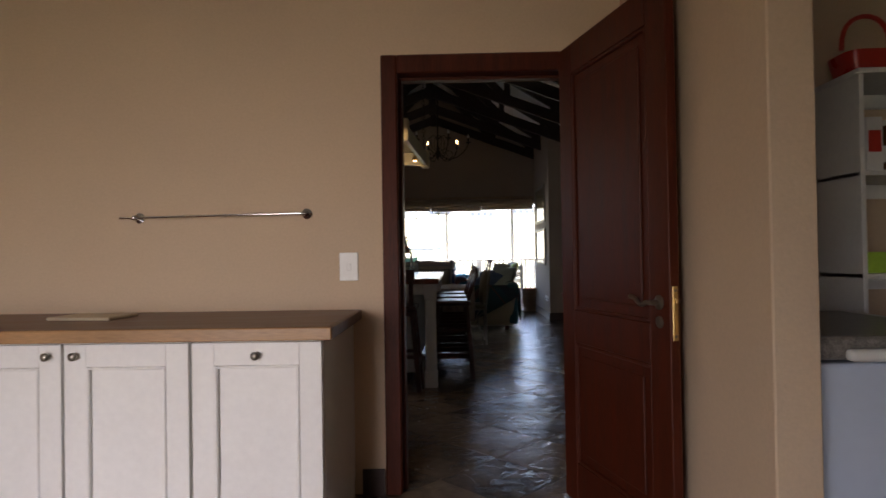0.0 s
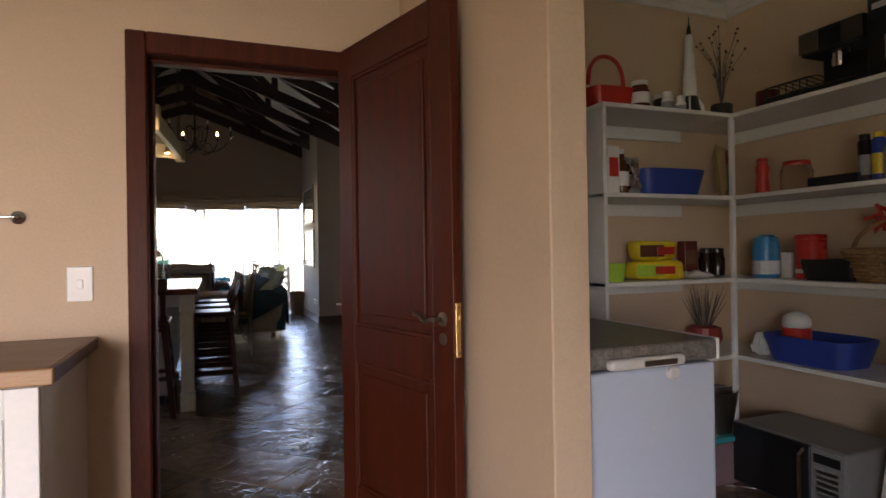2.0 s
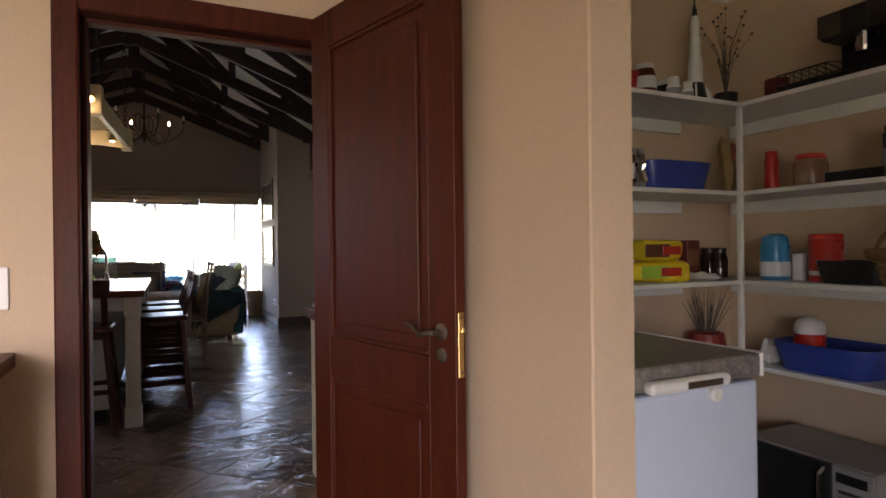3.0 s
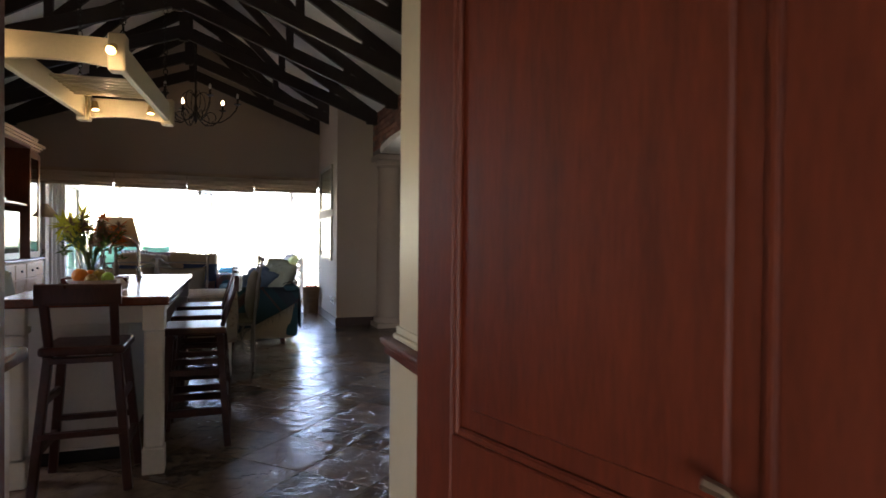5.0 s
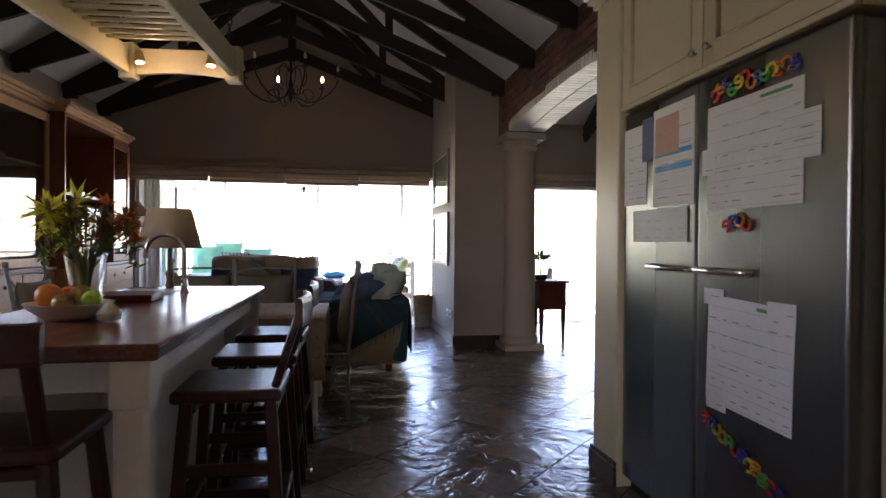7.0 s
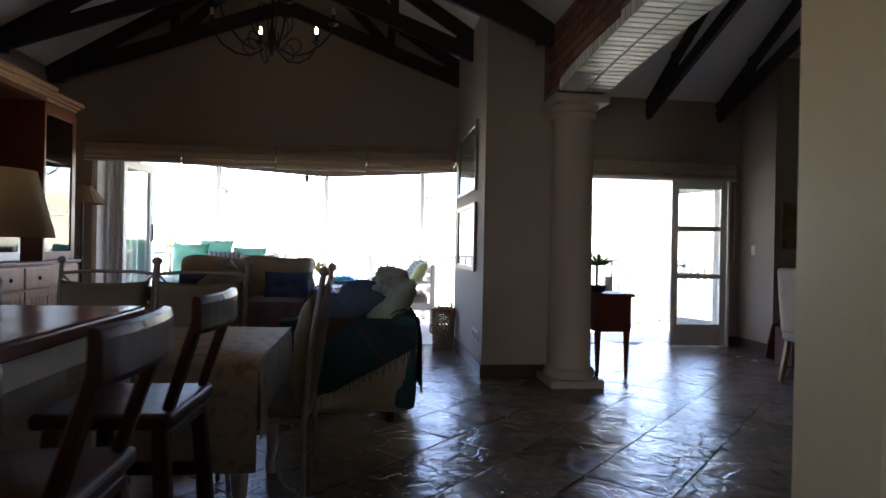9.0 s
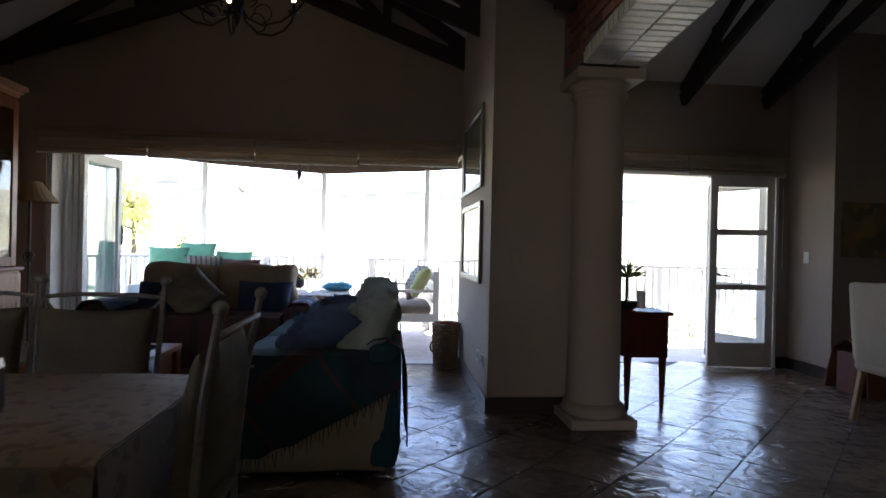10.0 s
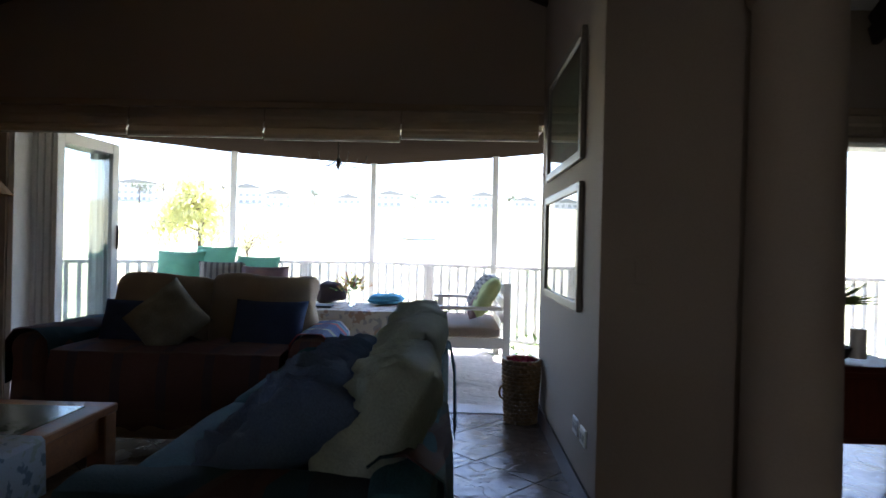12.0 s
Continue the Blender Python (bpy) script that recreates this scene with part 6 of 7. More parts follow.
for k, (x, y, z, rx, ry, rz, m, w, lab) in enumerate((
        (0.80, 9.36, 0.63, 0, -60, 4, sage_fabric, 0.6, "large sage green cushion on the sofa"),
        (0.81, 9.84, 0.65, 0, -60, -5, sage_fabric, 0.6, "large crumpled sage green cushion"),
        (0.50, 9.36, 0.61, 0, -34, 10, denim_fabric, 0.54, "blue denim cushion leaning on the sofa"),
        (0.51, 9.78, 0.61, 0, -36, -8, denim_fabric, 0.54, "blue denim cushion on the teal sofa seat"),
        (0.80, 10.28, 0.68, 0, -56, 5, sage_fabric, 0.56, "sage green cushion at the far sofa end"))):
    solid("cushion", cushion(B(), w, w * 1.25, 0.22, None, 44, k * 1.7, 0.046), m, lab, "cushion", "cushions on the sofa", smooth="all", m=pose(x - 0.08, 10.25 + (y - 9.92) * 1.2, z + 0.08, rx, ry, rz))

# loveseat facing the table
t = thing("loveseat", "beige two-seat sofa under dark throws", "sofa", (-0.8, 11.65, 0))
t.matrix_basis = t.matrix_basis @ Matrix.Diagonal((1, 1, 1.05, 1))
part("base", soft(B(), 1.5, 0.8, 0.36, 0.05, 8, 4, 0.01, pose(0, 0, 0.06)), beige_fabric, t, smooth=True)
for x in (-0.335, 0.335):
    part("back_cushion", soft(B(), 0.76, 0.24, 0.60, 0.09, 10, x, 0.03, pose(x * 1.07, 0.3, 0.4, -8, 0, 2 * x)), beige_fabric, t, smooth=True)
    part("seat_cushion", soft(B(), 0.66, 0.62, 0.16, 0.06, 8, x + 3, 0.02, pose(x, -0.1, 0.4)), dark_throw, t, smooth=True)
for s in (-1, 1):
    part("arm", soft(B(), 0.28, 0.84, 0.62, 0.12, 8, s + 6, 0.02, pose(s * 0.86, 0, 0.06)), dark_throw, t, smooth=True)
for x in (-0.85, 0.85):
    for y in (-0.35, 0.35):
        part("foot", box(B(), x - 0.03, x + 0.03, y - 0.03, y + 0.03, 0, 0.07), mahogany, t)
t = thing("striped_throw", "bright striped throw over the loveseat arm", "throw", (0.06, 11.7, 0))
t.matrix_basis = t.matrix_basis @ Matrix.Diagonal((1, 1, 1.05, 1))
bm = drape(B(), [(-0.135, 0.35), (-0.132, 0.5), (-0.12, 0.63), (-0.06, 0.688), (0.0, 0.692), (0.08, 0.685), (0.125, 0.63), (0.135, 0.45)], -0.36, 0.30, 22, 0.012, 4, 0.006, 0.05)
part("cloth", turn_all(bm, pose(0, 0, 0, 0, 0, 90)), bright_throw, t, smooth=True)
t = thing("plaid_throw", "dark plaid throw over the loveseat arm", "throw", (-1.66, 11.65, 0))
t.matrix_basis = t.matrix_basis @ Matrix.Diagonal((1, 1, 1.05, 1))
bm = drape(B(), [(-0.13, 0.3), (-0.13, 0.5), (-0.12, 0.63), (-0.06, 0.688), (0.0, 0.692), (0.08, 0.685), (0.125, 0.63), (0.13, 0.4)], -0.40, 0.36, 22, 0.012, 8, 0.006, 0.05)
part("cloth", turn_all(bm, pose(0, 0, 0, 0, 0, 90)), plaid, t, smooth=True)
t = thing("seat_throw", "dark red woven throw over the loveseat front", "throw", (-0.8, 11.3, 0))
t.matrix_basis = t.matrix_basis @ Matrix.Diagonal((1, 1, 1.05, 1))
bm = drape(B(), [(-0.1, 0.16), (-0.1, 0.3), (-0.1, 0.45), (-0.06, 0.575), (0.05, 0.585), (0.3, 0.585), (0.4, 0.583)], -0.7, 0.7, 40, 0.012, 5, 0.006, 0.05)
part("cloth", bm, dark_throw, t, smooth=True)
for k, (x, y, z, rx, rz, spin, m, w, lab) in enumerate((
        (-1.2, 11.31, 0.66, 66, 4, 0, navy_fabric, 0.46, "navy blue cushion on the loveseat"),
        (-0.28, 11.31, 0.65, 66, -4, 0, navy_fabric, 0.52, "navy blue cushion on the loveseat"),
        (-0.88, 11.12, 0.75, 64, 2, 45, olive_fabric, 0.42, "olive green cushion standing on its corner"))):
    solid("cushion", cushion(B(), w, w * 0.9 if not spin else w, 0.16, None, 22, k * 2.1 + 9, 0.016), m, lab, "cushion", "cushions on the loveseat", smooth="all", m=pose(x - 0.05, y + 0.4, z + 0.03, rx, 0, rz) @ pose(0, 0, 0, 0, 0, spin))

# coffee table
t = thing("coffee_table", "orange pine coffee table with tile top and runner", "coffee table", (-1.28, 10.12, 0))
part("tabletop", box(B(), -0.6, 0.6, -0.42, 0.42, 0.46, 0.5, 0.006), pine, t)
part("tile_inlay", box(B(), -0.5, 0.5, -0.32, 0.32, 0.5, 0.505, 0.002), mat("green_glazed_tile", (0.10, 0.13, 0.075), 0.18, vary=0.3, scale=6, bump=0.03), t, "green glazed tile inlay")
for x in (-0.55, 0.55):
    for y in (-0.37, 0.37):
        part("leg", box(B(), x - 0.045, x + 0.045, y - 0.045, y + 0.045, 0, 0.46, 0.005), pine, t)
for y in (-0.37, 0.37):
    part("apron", box(B(), -0.505, 0.505, y - 0.015, y + 0.015, 0.3, 0.458, 0.003), pine, t)
for x in (-0.55, 0.55):
    part("apron", box(B(), x - 0.015, x + 0.015, -0.325, 0.325, 0.3, 0.458, 0.003), pine, t)
t = thing("table_runner", "pale printed runner laid across the coffee table", "runner", (-0.85, 9.99, 0.507))
bm = drape(B(), [(0.172, -0.22), (0.17, -0.1), (0.165, -0.012), (0.15, 0.002), (0.0, 0.002), (-0.15, 0.002)][::-1], 0.0, 0.36, 16, 0.003, 2, 0.002, 0.03)
part("cloth", turn_all(bm, pose(0.03, 0, 0, 0, 0, -90)), newsprint, t, smooth=True)
t = thing("flower_pot", "bowl of red, orange and green flowers on the table", "flowers", (-1.05, 9.86, 0.505))
part("pot", turned(B(), [(0.06, 0), (0.09, 0.05), (0.095, 0.11), (0.085, 0.11), (0.06, 0.03)], n=20), iron, t)
for lab, m, num in (("leaves", terracotta_leaf, 110), ("blooms", plain("red_orange_bloom", (0.5, 0.09, 0.03)), 60), ("pale_blooms", plain("cream_bloom", (0.5, 0.45, 0.25)), 40)):
    bm = B()
    for k in range(num):
        d = Vector((random.gauss(0, 1), random.gauss(0, 1), abs(random.gauss(0.7, 0.6)))).normalized()
        leaf_blade(bm, Vector((0, 0, 0.08)) + d * random.uniform(0.06, 0.18), d + Vector((0, 0, 0.3)), random.uniform(0.04, 0.08), 0.025)
    part(lab, bm, m, t)

# pier: pictures, switch, sockets
PX = XE
# lower picture: the outdoors mirrored in its glass is put into the inner colour
for z0, z1, y0, y1, lab, inner in ((1.77, 2.47, 10.79, 11.93, "framed green painting behind glass on the pier", plain("green_painting", (0.10, 0.16, 0.11), 0.5)), (0.965, 1.655, 10.79, 11.95, "framed pale landscape picture behind glass", plain("pale_reflection", (0.16, 0.18, 0.12), 0.5))):
    t = thing("picture", lab, "picture", (PX, 0, 0), group="pictures on the pier")
    f = B()
    for a in ((y0, y0 + 0.05, z0, z1), (y1 - 0.05, y1, z0, z1), (y0 + 0.05, y1 - 0.05, z0, z0 + 0.05), (y0 + 0.05, y1 - 0.05, z1 - 0.05, z1)):
        box(f, -0.03, -0.002, a[0], a[1], a[2], a[3], 0.006, 2)
    part("frame", f, mat("grey_silver_frame", (0.22, 0.20, 0.17), 0.4, 0.4, vary=0.2), t)
    part("mount", box(B(), -0.008, -0.002, y0 + 0.05, y1 - 0.05, z0 + 0.05, z1 - 0.05), mat("dark_mount", (0.10, 0.11, 0.10), 0.6), t)
    part("painting", box(B(), -0.010, -0.0081, y0 + 0.18, y1 - 0.18, z0 + 0.13, z1 - 0.13), inner, t)
    g = part("glass", box(B(), -0.016, -0.013, y0 + 0.05, y1 - 0.05, z0 + 0.05, z1 - 0.05), clear_glass, t)
    g.visible_shadow = False
for y in (10.66, 10.84):
    t = thing("wall_socket", "white double wall socket on the pier", "socket", (PX, y, 0.36), group="sockets")
    part("plate", box(B(), -0.012, -0.0005, -0.06, 0.06, -0.045, 0.045, 0.004), white_plastic, t)
    for dy in (-0.025, 0.025):
        part("outlet", box(B(), -0.015, -0.012, dy - 0.014, dy + 0.014, -0.02, 0.014, 0.002), ink_grey, t)
# dimness of the pier end is put in: the switch takes the plaster colour
t = thing("light_switch", "light switch on the pier end, dimmed to the wall's colour", "light switch", (1.805, 10.42, 1.2))
part("plate", box(B(), -0.04, 0.04, -0.01, -0.0005, -0.06, 0.06, 0.004), plaster_grey, t)
part("rocker", box(B(), -0.011, 0.011, -0.013, -0.01, -0.016, 0.016, 0.002), plaster_grey, t)
t = thing("light_switch", "white light switch in the dining room", "light switch", (XDE, 11.85, 1.235))
part("plate", box(B(), -0.01, -0.0005, -0.04, 0.04, -0.06, 0.06, 0.004), white_plastic, t)
part("rocker", box(B(), -0.013, -0.01, -0.011, 0.011, -0.016, 0.016, 0.002), white_plastic, t)

# column
t = thing("column", "round plastered column with a square plinth and cap", "column", (2.37, 10.22, 0), kind="structure")
part("plinth", box(B(), -0.24, 0.24, -0.25, 0.25, 0, 0.07, 0.006), plaster_grey, t)
part("shaft", turned(B(), [(0.225, 0.07), (0.235, 0.1), (0.22, 0.14), (0.195, 0.16), (0.192, 0.2), (0.185, 1.2), (0.178, 2.3), (0.178, 2.36), (0.20, 2.38), (0.205, 2.4), (0.188, 2.415), (0.192, 2.44), (0.225, 2.47)], n=40), plaster_grey, t, smooth=True)
part("cap", box(B(), -0.245, 0.245, -0.245, 0.245, 2.471, 2.55, 0.008), plaster_grey, t)

# basket by the pier
t = wicker_basket("laundry_basket", "tall wicker basket filled with red flowers", 0.11, 0.11, 0.46, (1.46, 12.12, 0), 0, 1.2, 16, 18)
part("handle", tube(B(), [(-0.13 - 0.03 * math.sin(a), -0.04 * math.cos(a), 0.22 + 0.06 * math.cos(a)) for a in [math.pi * k / 8 for k in range(9)]], 0.008), wicker, t)
bm = B()
for k in range(150):
    a, r = random.uniform(0, 6.28), 0.12 * math.sqrt(random.random())
    leaf_blade(bm, (r * math.cos(a), r * math.sin(a), 0.43), (random.gauss(0, 0.6), random.gauss(0, 0.6), 1), random.uniform(0.03, 0.07), 0.025)
part("flowers", bm, plain("crimson_petals", (0.42, 0.02, 0.05)), t)

# ---- dining room ----
t = thing("desk", "red mahogany side table with tapered legs", "side table", (0, 0, 0))
part("top", box(B(), 2.69, 3.1, 10.44, 11.64, 0.755, 0.785, 0.008, 2), mahogany, t)
part("body", box(B(), 2.72, 3.07, 10.47, 11.61, 0.42, 0.755, 0.004), mahogany, t)
part("drawer", box(B(), 2.74, 3.05, 10.458, 10.47, 0.45, 0.73, 0.004), mahogany, t)
for x in (2.75, 3.04):
    for y in (10.5, 11.58):
        part("leg", rod(B(), (x, y, 0.42), (x, y, 0.0), 0.034, 0.018, 4), mahogany, t)
t = thing("pot_plant", "spiky green palm in a dark bowl", "plant", (2.78, 10.62, 0.785))
part("bowl", turned(B(), [(0.05, 0), (0.08, 0.02), (0.1, 0.07), (0.09, 0.07), (0.06, 0.02)], n=20), iron, t, smooth=True)
part("candle", turned(B(), [(0.035, 0.02), (0.035, 0.16), (0.02, 0.162)], (0.1, -0.06, 0), 16), white_plastic, t)
bm = B()
for k in range(60):
    a, e = random.uniform(0, 6.28), random.uniform(0.1, 1.3)
    d = Vector((math.cos(a) * math.cos(e), math.sin(a) * math.cos(e), math.sin(e)))
    leaf_blade(bm, (0, 0, 0.26), d, random.uniform(0.14, 0.24), 0.012)
rod(bm, (0, 0, 0.03), (0, 0, 0.27), 0.012, n=6)
part("leaves", bm, terracotta_leaf, t)

def french_door(name, label, at, rz, w=0.72, h=2.1, panel=True):
    t = thing(name, label, "door", at, rz)
    bars = [(0, 0.085, 0.01, h), (w - 0.085, w, 0.01, h), (0.085, w - 0.085, h - 0.1, h), (0.085, w - 0.085, 0.01, 0.28), (0.085, w - 0.085, 0.86, 0.92), (0.085, w - 0.085, 1.47, 1.53)]
    if not panel:
        bars = bars[:3] + [(0.085, w - 0.085, 0.01, 0.14)]
    for x0, x1, z0, z1 in bars:
        part("stile" if z1 - z0 > 1 else "rail", box(B(), x0, x1, -0.022, 0.022, z0, z1, 0.004), white_paint, t)
    cuts = [(0.28, 0.86), (0.92, 1.47), (1.53, h - 0.1)] if panel else [(0.14, h - 0.1)]
    for z0, z1 in cuts:
        g = part("pane", box(B(), 0.085, w - 0.085, -0.003, 0.003, z0, z1), clear_glass, t)
        g.visible_shadow = False
    return t


t = french_door("door_2", "white glazed folding door standing half open", (5.09, 12.13, 0), 176)
part("door_handle", tube(B(), [(0.62, 0.02, 1.02), (0.62, 0.06, 1.02), (0.56, 0.065, 1.02), (0.5, 0.06, 1.01)], 0.008), iron, t)
t = french_door("door_2", "white glazed door opened out to the terrace", (5.09, 12.25, 0), 118)
part("door_handle", tube(B(), [(0.62, 0.02, 1.02), (0.62, 0.06, 1.02), (0.56, 0.065, 1.02), (0.5, 0.06, 1.01)], 0.008), iron, t)
part("kick_panel", box(B(), 0.085, 0.595, -0.012, 0.012, 0.281, 0.3), white_paint, t)
t = thing("door_frame", "white painted frame of the dining room doors", "door frame", (0, YDN, 0), kind="structure")
part("jamb", box(B(), 5.11, 5.148, -0.02, 0.2, 0, 2.146, 0.004), white_paint, t)
part("jamb", box(B(), 2.902, 2.94, -0.02, 0.2, 0, 2.146, 0.004), white_paint, t)
part("head", box(B(), 2.94, 5.11, -0.02, 0.2, 2.1, 2.146, 0.004), white_paint, t)


def roman_blind(x0, x1, y, z0, z1, label):
    t = thing("roman_blind", label, "blind", (0, y, 0))
    part("pelmet", box(B(), x0 - 0.03, x1 + 0.03, -0.075, -0.004, z1 - 0.05, z1, 0.006), mat("pelmet_wood", (0.36, 0.27, 0.19), 0.6, vary=0.15, stretch=(1, 8, 8)), t)
    n = max(2, round((x1 - x0) / 1.15))
    for k in range(n):
        a, b = x0 + (x1 - x0) * k / n + 0.006, x0 + (x1 - x0) * (k + 1) / n - 0.006
        drop = 0.012 * ((k * 7) % 3)
        prof = [(-0.03, z1 - 0.05), (-0.05, z1 - 0.11), (-0.035, z1 - 0.13), (-0.062, z1 - 0.19), (-0.04, z1 - 0.2), (-0.07, z0 + 0.03 - drop), (-0.045, z0 - drop)]
        part("fold", drape(B(), prof, a, b, 14, 0.004, k, 0.004, 0.0), blind_cloth, t)
        part("bottom_rail", box(B(), a, b, -0.06, -0.045, z0 - drop - 0.012, z0 - drop + 0.004, 0.003), white_plastic, t)
    return t


roman_blind(-2.69, XE - 0.04, YN, 2.125, 2.385, "row of folded beige blinds over the terrace doors")
roman_blind(2.95, 5.2, YDN, 2.13, 2.38, "folded beige blind over the dining room doors")
t = thing("blind_cord", "thin pale blind cord hanging by the door", "cord", (5.2, YDN - 0.02, 1.1))
part("cord", rod(B(), (0, 0, 0), (0, 0, 0.92), 0.004, n=5), white_plastic, t)

# stacked folding doors of the living room
for k in range(4):
    french_door("folding_door", "white glazed folding door stacked against the wall", (-2.56 + 0.06 * k, YN + 0.22, 0), 88 - 1.5 * (k % 2), 0.80, 2.2, False)
t = french_door("folding_door", "white glazed terrace door with a black pull handle", (-2.44, YN + 0.22, 0), 84, 0.85, 2.2, False)
bm = tube(B(), [(0.79, -0.022, 1.2), (0.79, -0.055, 1.21), (0.79, -0.06, 1.25), (0.79, -0.06, 1.38), (0.79, -0.055, 1.42), (0.79, -0.022, 1.43)], 0.011, 8)
part("pull_handle", bm, black_plastic, t, "black pull handle")
part("lock", turn_all(turned(B(), [(0.018, 0), (0.018, 0.01), (0.005, 0.012)], n=12), pose(0.79, -0.022, 1.1, 90)), black_plastic, t)
t = thing("door_frame", "white painted frame of the terrace doors", "door frame", (0, YN, 0), kind="structure")
part("jamb", box(B(), -2.618, -2.57, 0.02, 0.24, 0, 2.246, 0.004), white_paint, t)
part("head", box(B(), -2.57, XE - 0.01, 0.02, 0.24, 2.2, 2.247, 0.004), white_paint, t)
part("sill", box(B(), -2.57, XE - 0.004, 0.0, 0.24, -0.018, 0.006, 0.003), mat("steel_track", (0.4, 0.4, 0.4), 0.4, 0.8), t)


def dining_chair(m, label):
    t = thing("dining_chair", label, "chair", (0, 0, 0), group="upholstered dining chairs")
    t.matrix_basis = m
    part("seat", soft(B(), 0.46, 0.46, 0.12, 0.04, 7, 1, 0.006, pose(0, 0, 0.38)), cream_fabric, t, smooth=True)
    part("backrest", soft(B(), 0.46, 0.09, 0.62, 0.04, 7, 2, 0.006, pose(0, -0.2, 0.45, 5)), cream_fabric, t, smooth=True)
    for sx in (-1, 1):
        part("leg", bar(B(), (sx * 0.19, 0.18, 0.39), (sx * 0.2, 0.2, 0), 0.04, 0.04, 0.004), oak, t)
        part("leg", bar(B(), (sx * 0.19, -0.18, 0.39), (sx * 0.2, -0.24, 0), 0.04, 0.04, 0.004), oak, t)
    return t


first = dining_chair(pose(4.66, 9.98, 0, 0, 0, -92), "cream upholstered high-backed dining chair")
copy_thing(first, pose(5.08, 9.28, 0, 0, 0, -88))
t = thing("formal_table", "dark wooden dining table under a red-brown cloth", "table", (6.1, 9.3, 0))
part("tabletop", box(B(), -0.75, 0.75, -1.1, 0.9, 0.72, 0.76, 0.01, 2), mahogany, t)
for x in (-0.6, 0.6):
    for y in (-0.95, 0.75):
        part("leg", rod(B(), (x, y, 0), (x, y, 0.72), 0.03, 0.045, 10), mahogany, t)
t = thing("corner_chair_cloth", "red-brown cloth over a small corner stool", "stool", (5.2, 10.95, 0))
part("cover", drape(B(), [(-0.24, 0.02), (-0.22, 0.2), (-0.16, 0.42), (0, 0.5), (0.16, 0.42), (0.22, 0.2), (0.24, 0.02)], -0.2, 0.2, 14, 0.02, 2, 0.01, 0.0), plain("rust_cloth", (0.22, 0.09, 0.05), 0.9), t, smooth=True)
part("frame", box(B(), -0.18, 0.18, -0.14, 0.14, 0, 0.4, 0.01), mahogany, t)
t = thing("painting", "long unframed landscape painting in dull browns", "painting", (6.3, 11.478, 1.3))
part("canvas", box(B(), -0.95, 0.9, -0.035, -0.002, -0.05, 0.5, 0.004), printed("landscape_canvas", (0.20, 0.14, 0.07), [(0.28, 0.2, 0.08), (0.10, 0.09, 0.06)], 2.5, 0.5), t)

# ---- terrace ----
DECK = [(-6.5, 13.2), (-3.5, 14.1), (-2.02, 15.5), (-0.28, 16.4), (1.46, 15.5), (3.0, 14.35), (8.5, 14.3)]


def deck_slab(bm, z0, z1, out):
    pts = [(-6.5, 12.545)] + [(x, y + out) for x, y in DECK] + [(8.5, 12.545)]
    if out < 5:
        pts = [(x, y) for x, y in pts]
    lo = [bm.verts.new((x, y, z0)) for x, y in pts]
    hi = [bm.verts.new((x, y, z1)) for x, y in pts]
    n = len(pts)
    bm.faces.new(lo[::-1])
    bm.faces.new(hi)
    for k in range(n):
        bm.faces.new((lo[k], lo[(k + 1) % n], hi[(k + 1) % n], hi[k]))
    return bm


bm = deck_slab(B(), -1.0, -0.035, 0.15)
box(bm, 2.95, 8.4, 12.405, 12.543, -0.9, -0.036)
solid("terrace_floor", bm, terrace_stone, "pale stone terrace floor", "terrace", kind="structure")
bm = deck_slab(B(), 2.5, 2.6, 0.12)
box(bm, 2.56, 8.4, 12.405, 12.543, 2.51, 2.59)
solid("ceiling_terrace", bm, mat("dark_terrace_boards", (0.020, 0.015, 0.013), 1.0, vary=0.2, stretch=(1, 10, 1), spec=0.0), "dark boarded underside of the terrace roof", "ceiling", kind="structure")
for k, (x, y) in enumerate(DECK[1:-1]):
    solid("terrace_post", box(B(), x - 0.04, x + 0.04, y - 0.04, y + 0.04, -0.035, 2.5, 0.006), white_paint, "slim white painted terrace post", "post", "terrace posts")
for (x0, y0), (x1, y1) in zip(DECK, DECK[1:]):
    t = thing("balustrade", "white painted wooden balustrade round the terrace", "balustrade", (x0, y0, 0), group="terrace balustrades")
    d = Vector((x1 - x0, y1 - y0, 0))
    L = d.length
    u = d / L
    part("top_rail", bar(B(), u * 0.042 + Vector((0, 0, 1.04)), u * (L - 0.042) + Vector((0, 0, 1.04)), 0.09, 0.05, 0.008), white_paint, t)
    part("bottom_rail", bar(B(), u * 0.042 + Vector((0, 0, 0.10)), u * (L - 0.042) + Vector((0, 0, 0.10)), 0.045, 0.05, 0.004), white_paint, t)
    n = max(3, int(L / 0.125))
    me = mesh_of("baluster", box(B(), -0.021, 0.021, -0.014, 0.014, 0.125, 1.015), white_paint)
    for k in range(1, n):
        piece("baluster", me, t, pose(*(u * (L * k / n)), 0, 0, math.degrees(math.atan2(u.y, u.x))))
    m = max(1, round(L / 1.0))
    for k in range(1, m):
        p = u * (L * k / m)
        part("newel", box(B(), p.x - 0.035, p.x + 0.035, p.y - 0.035, p.y + 0.035, -0.035, 1.014, 0.004), white_paint, t)

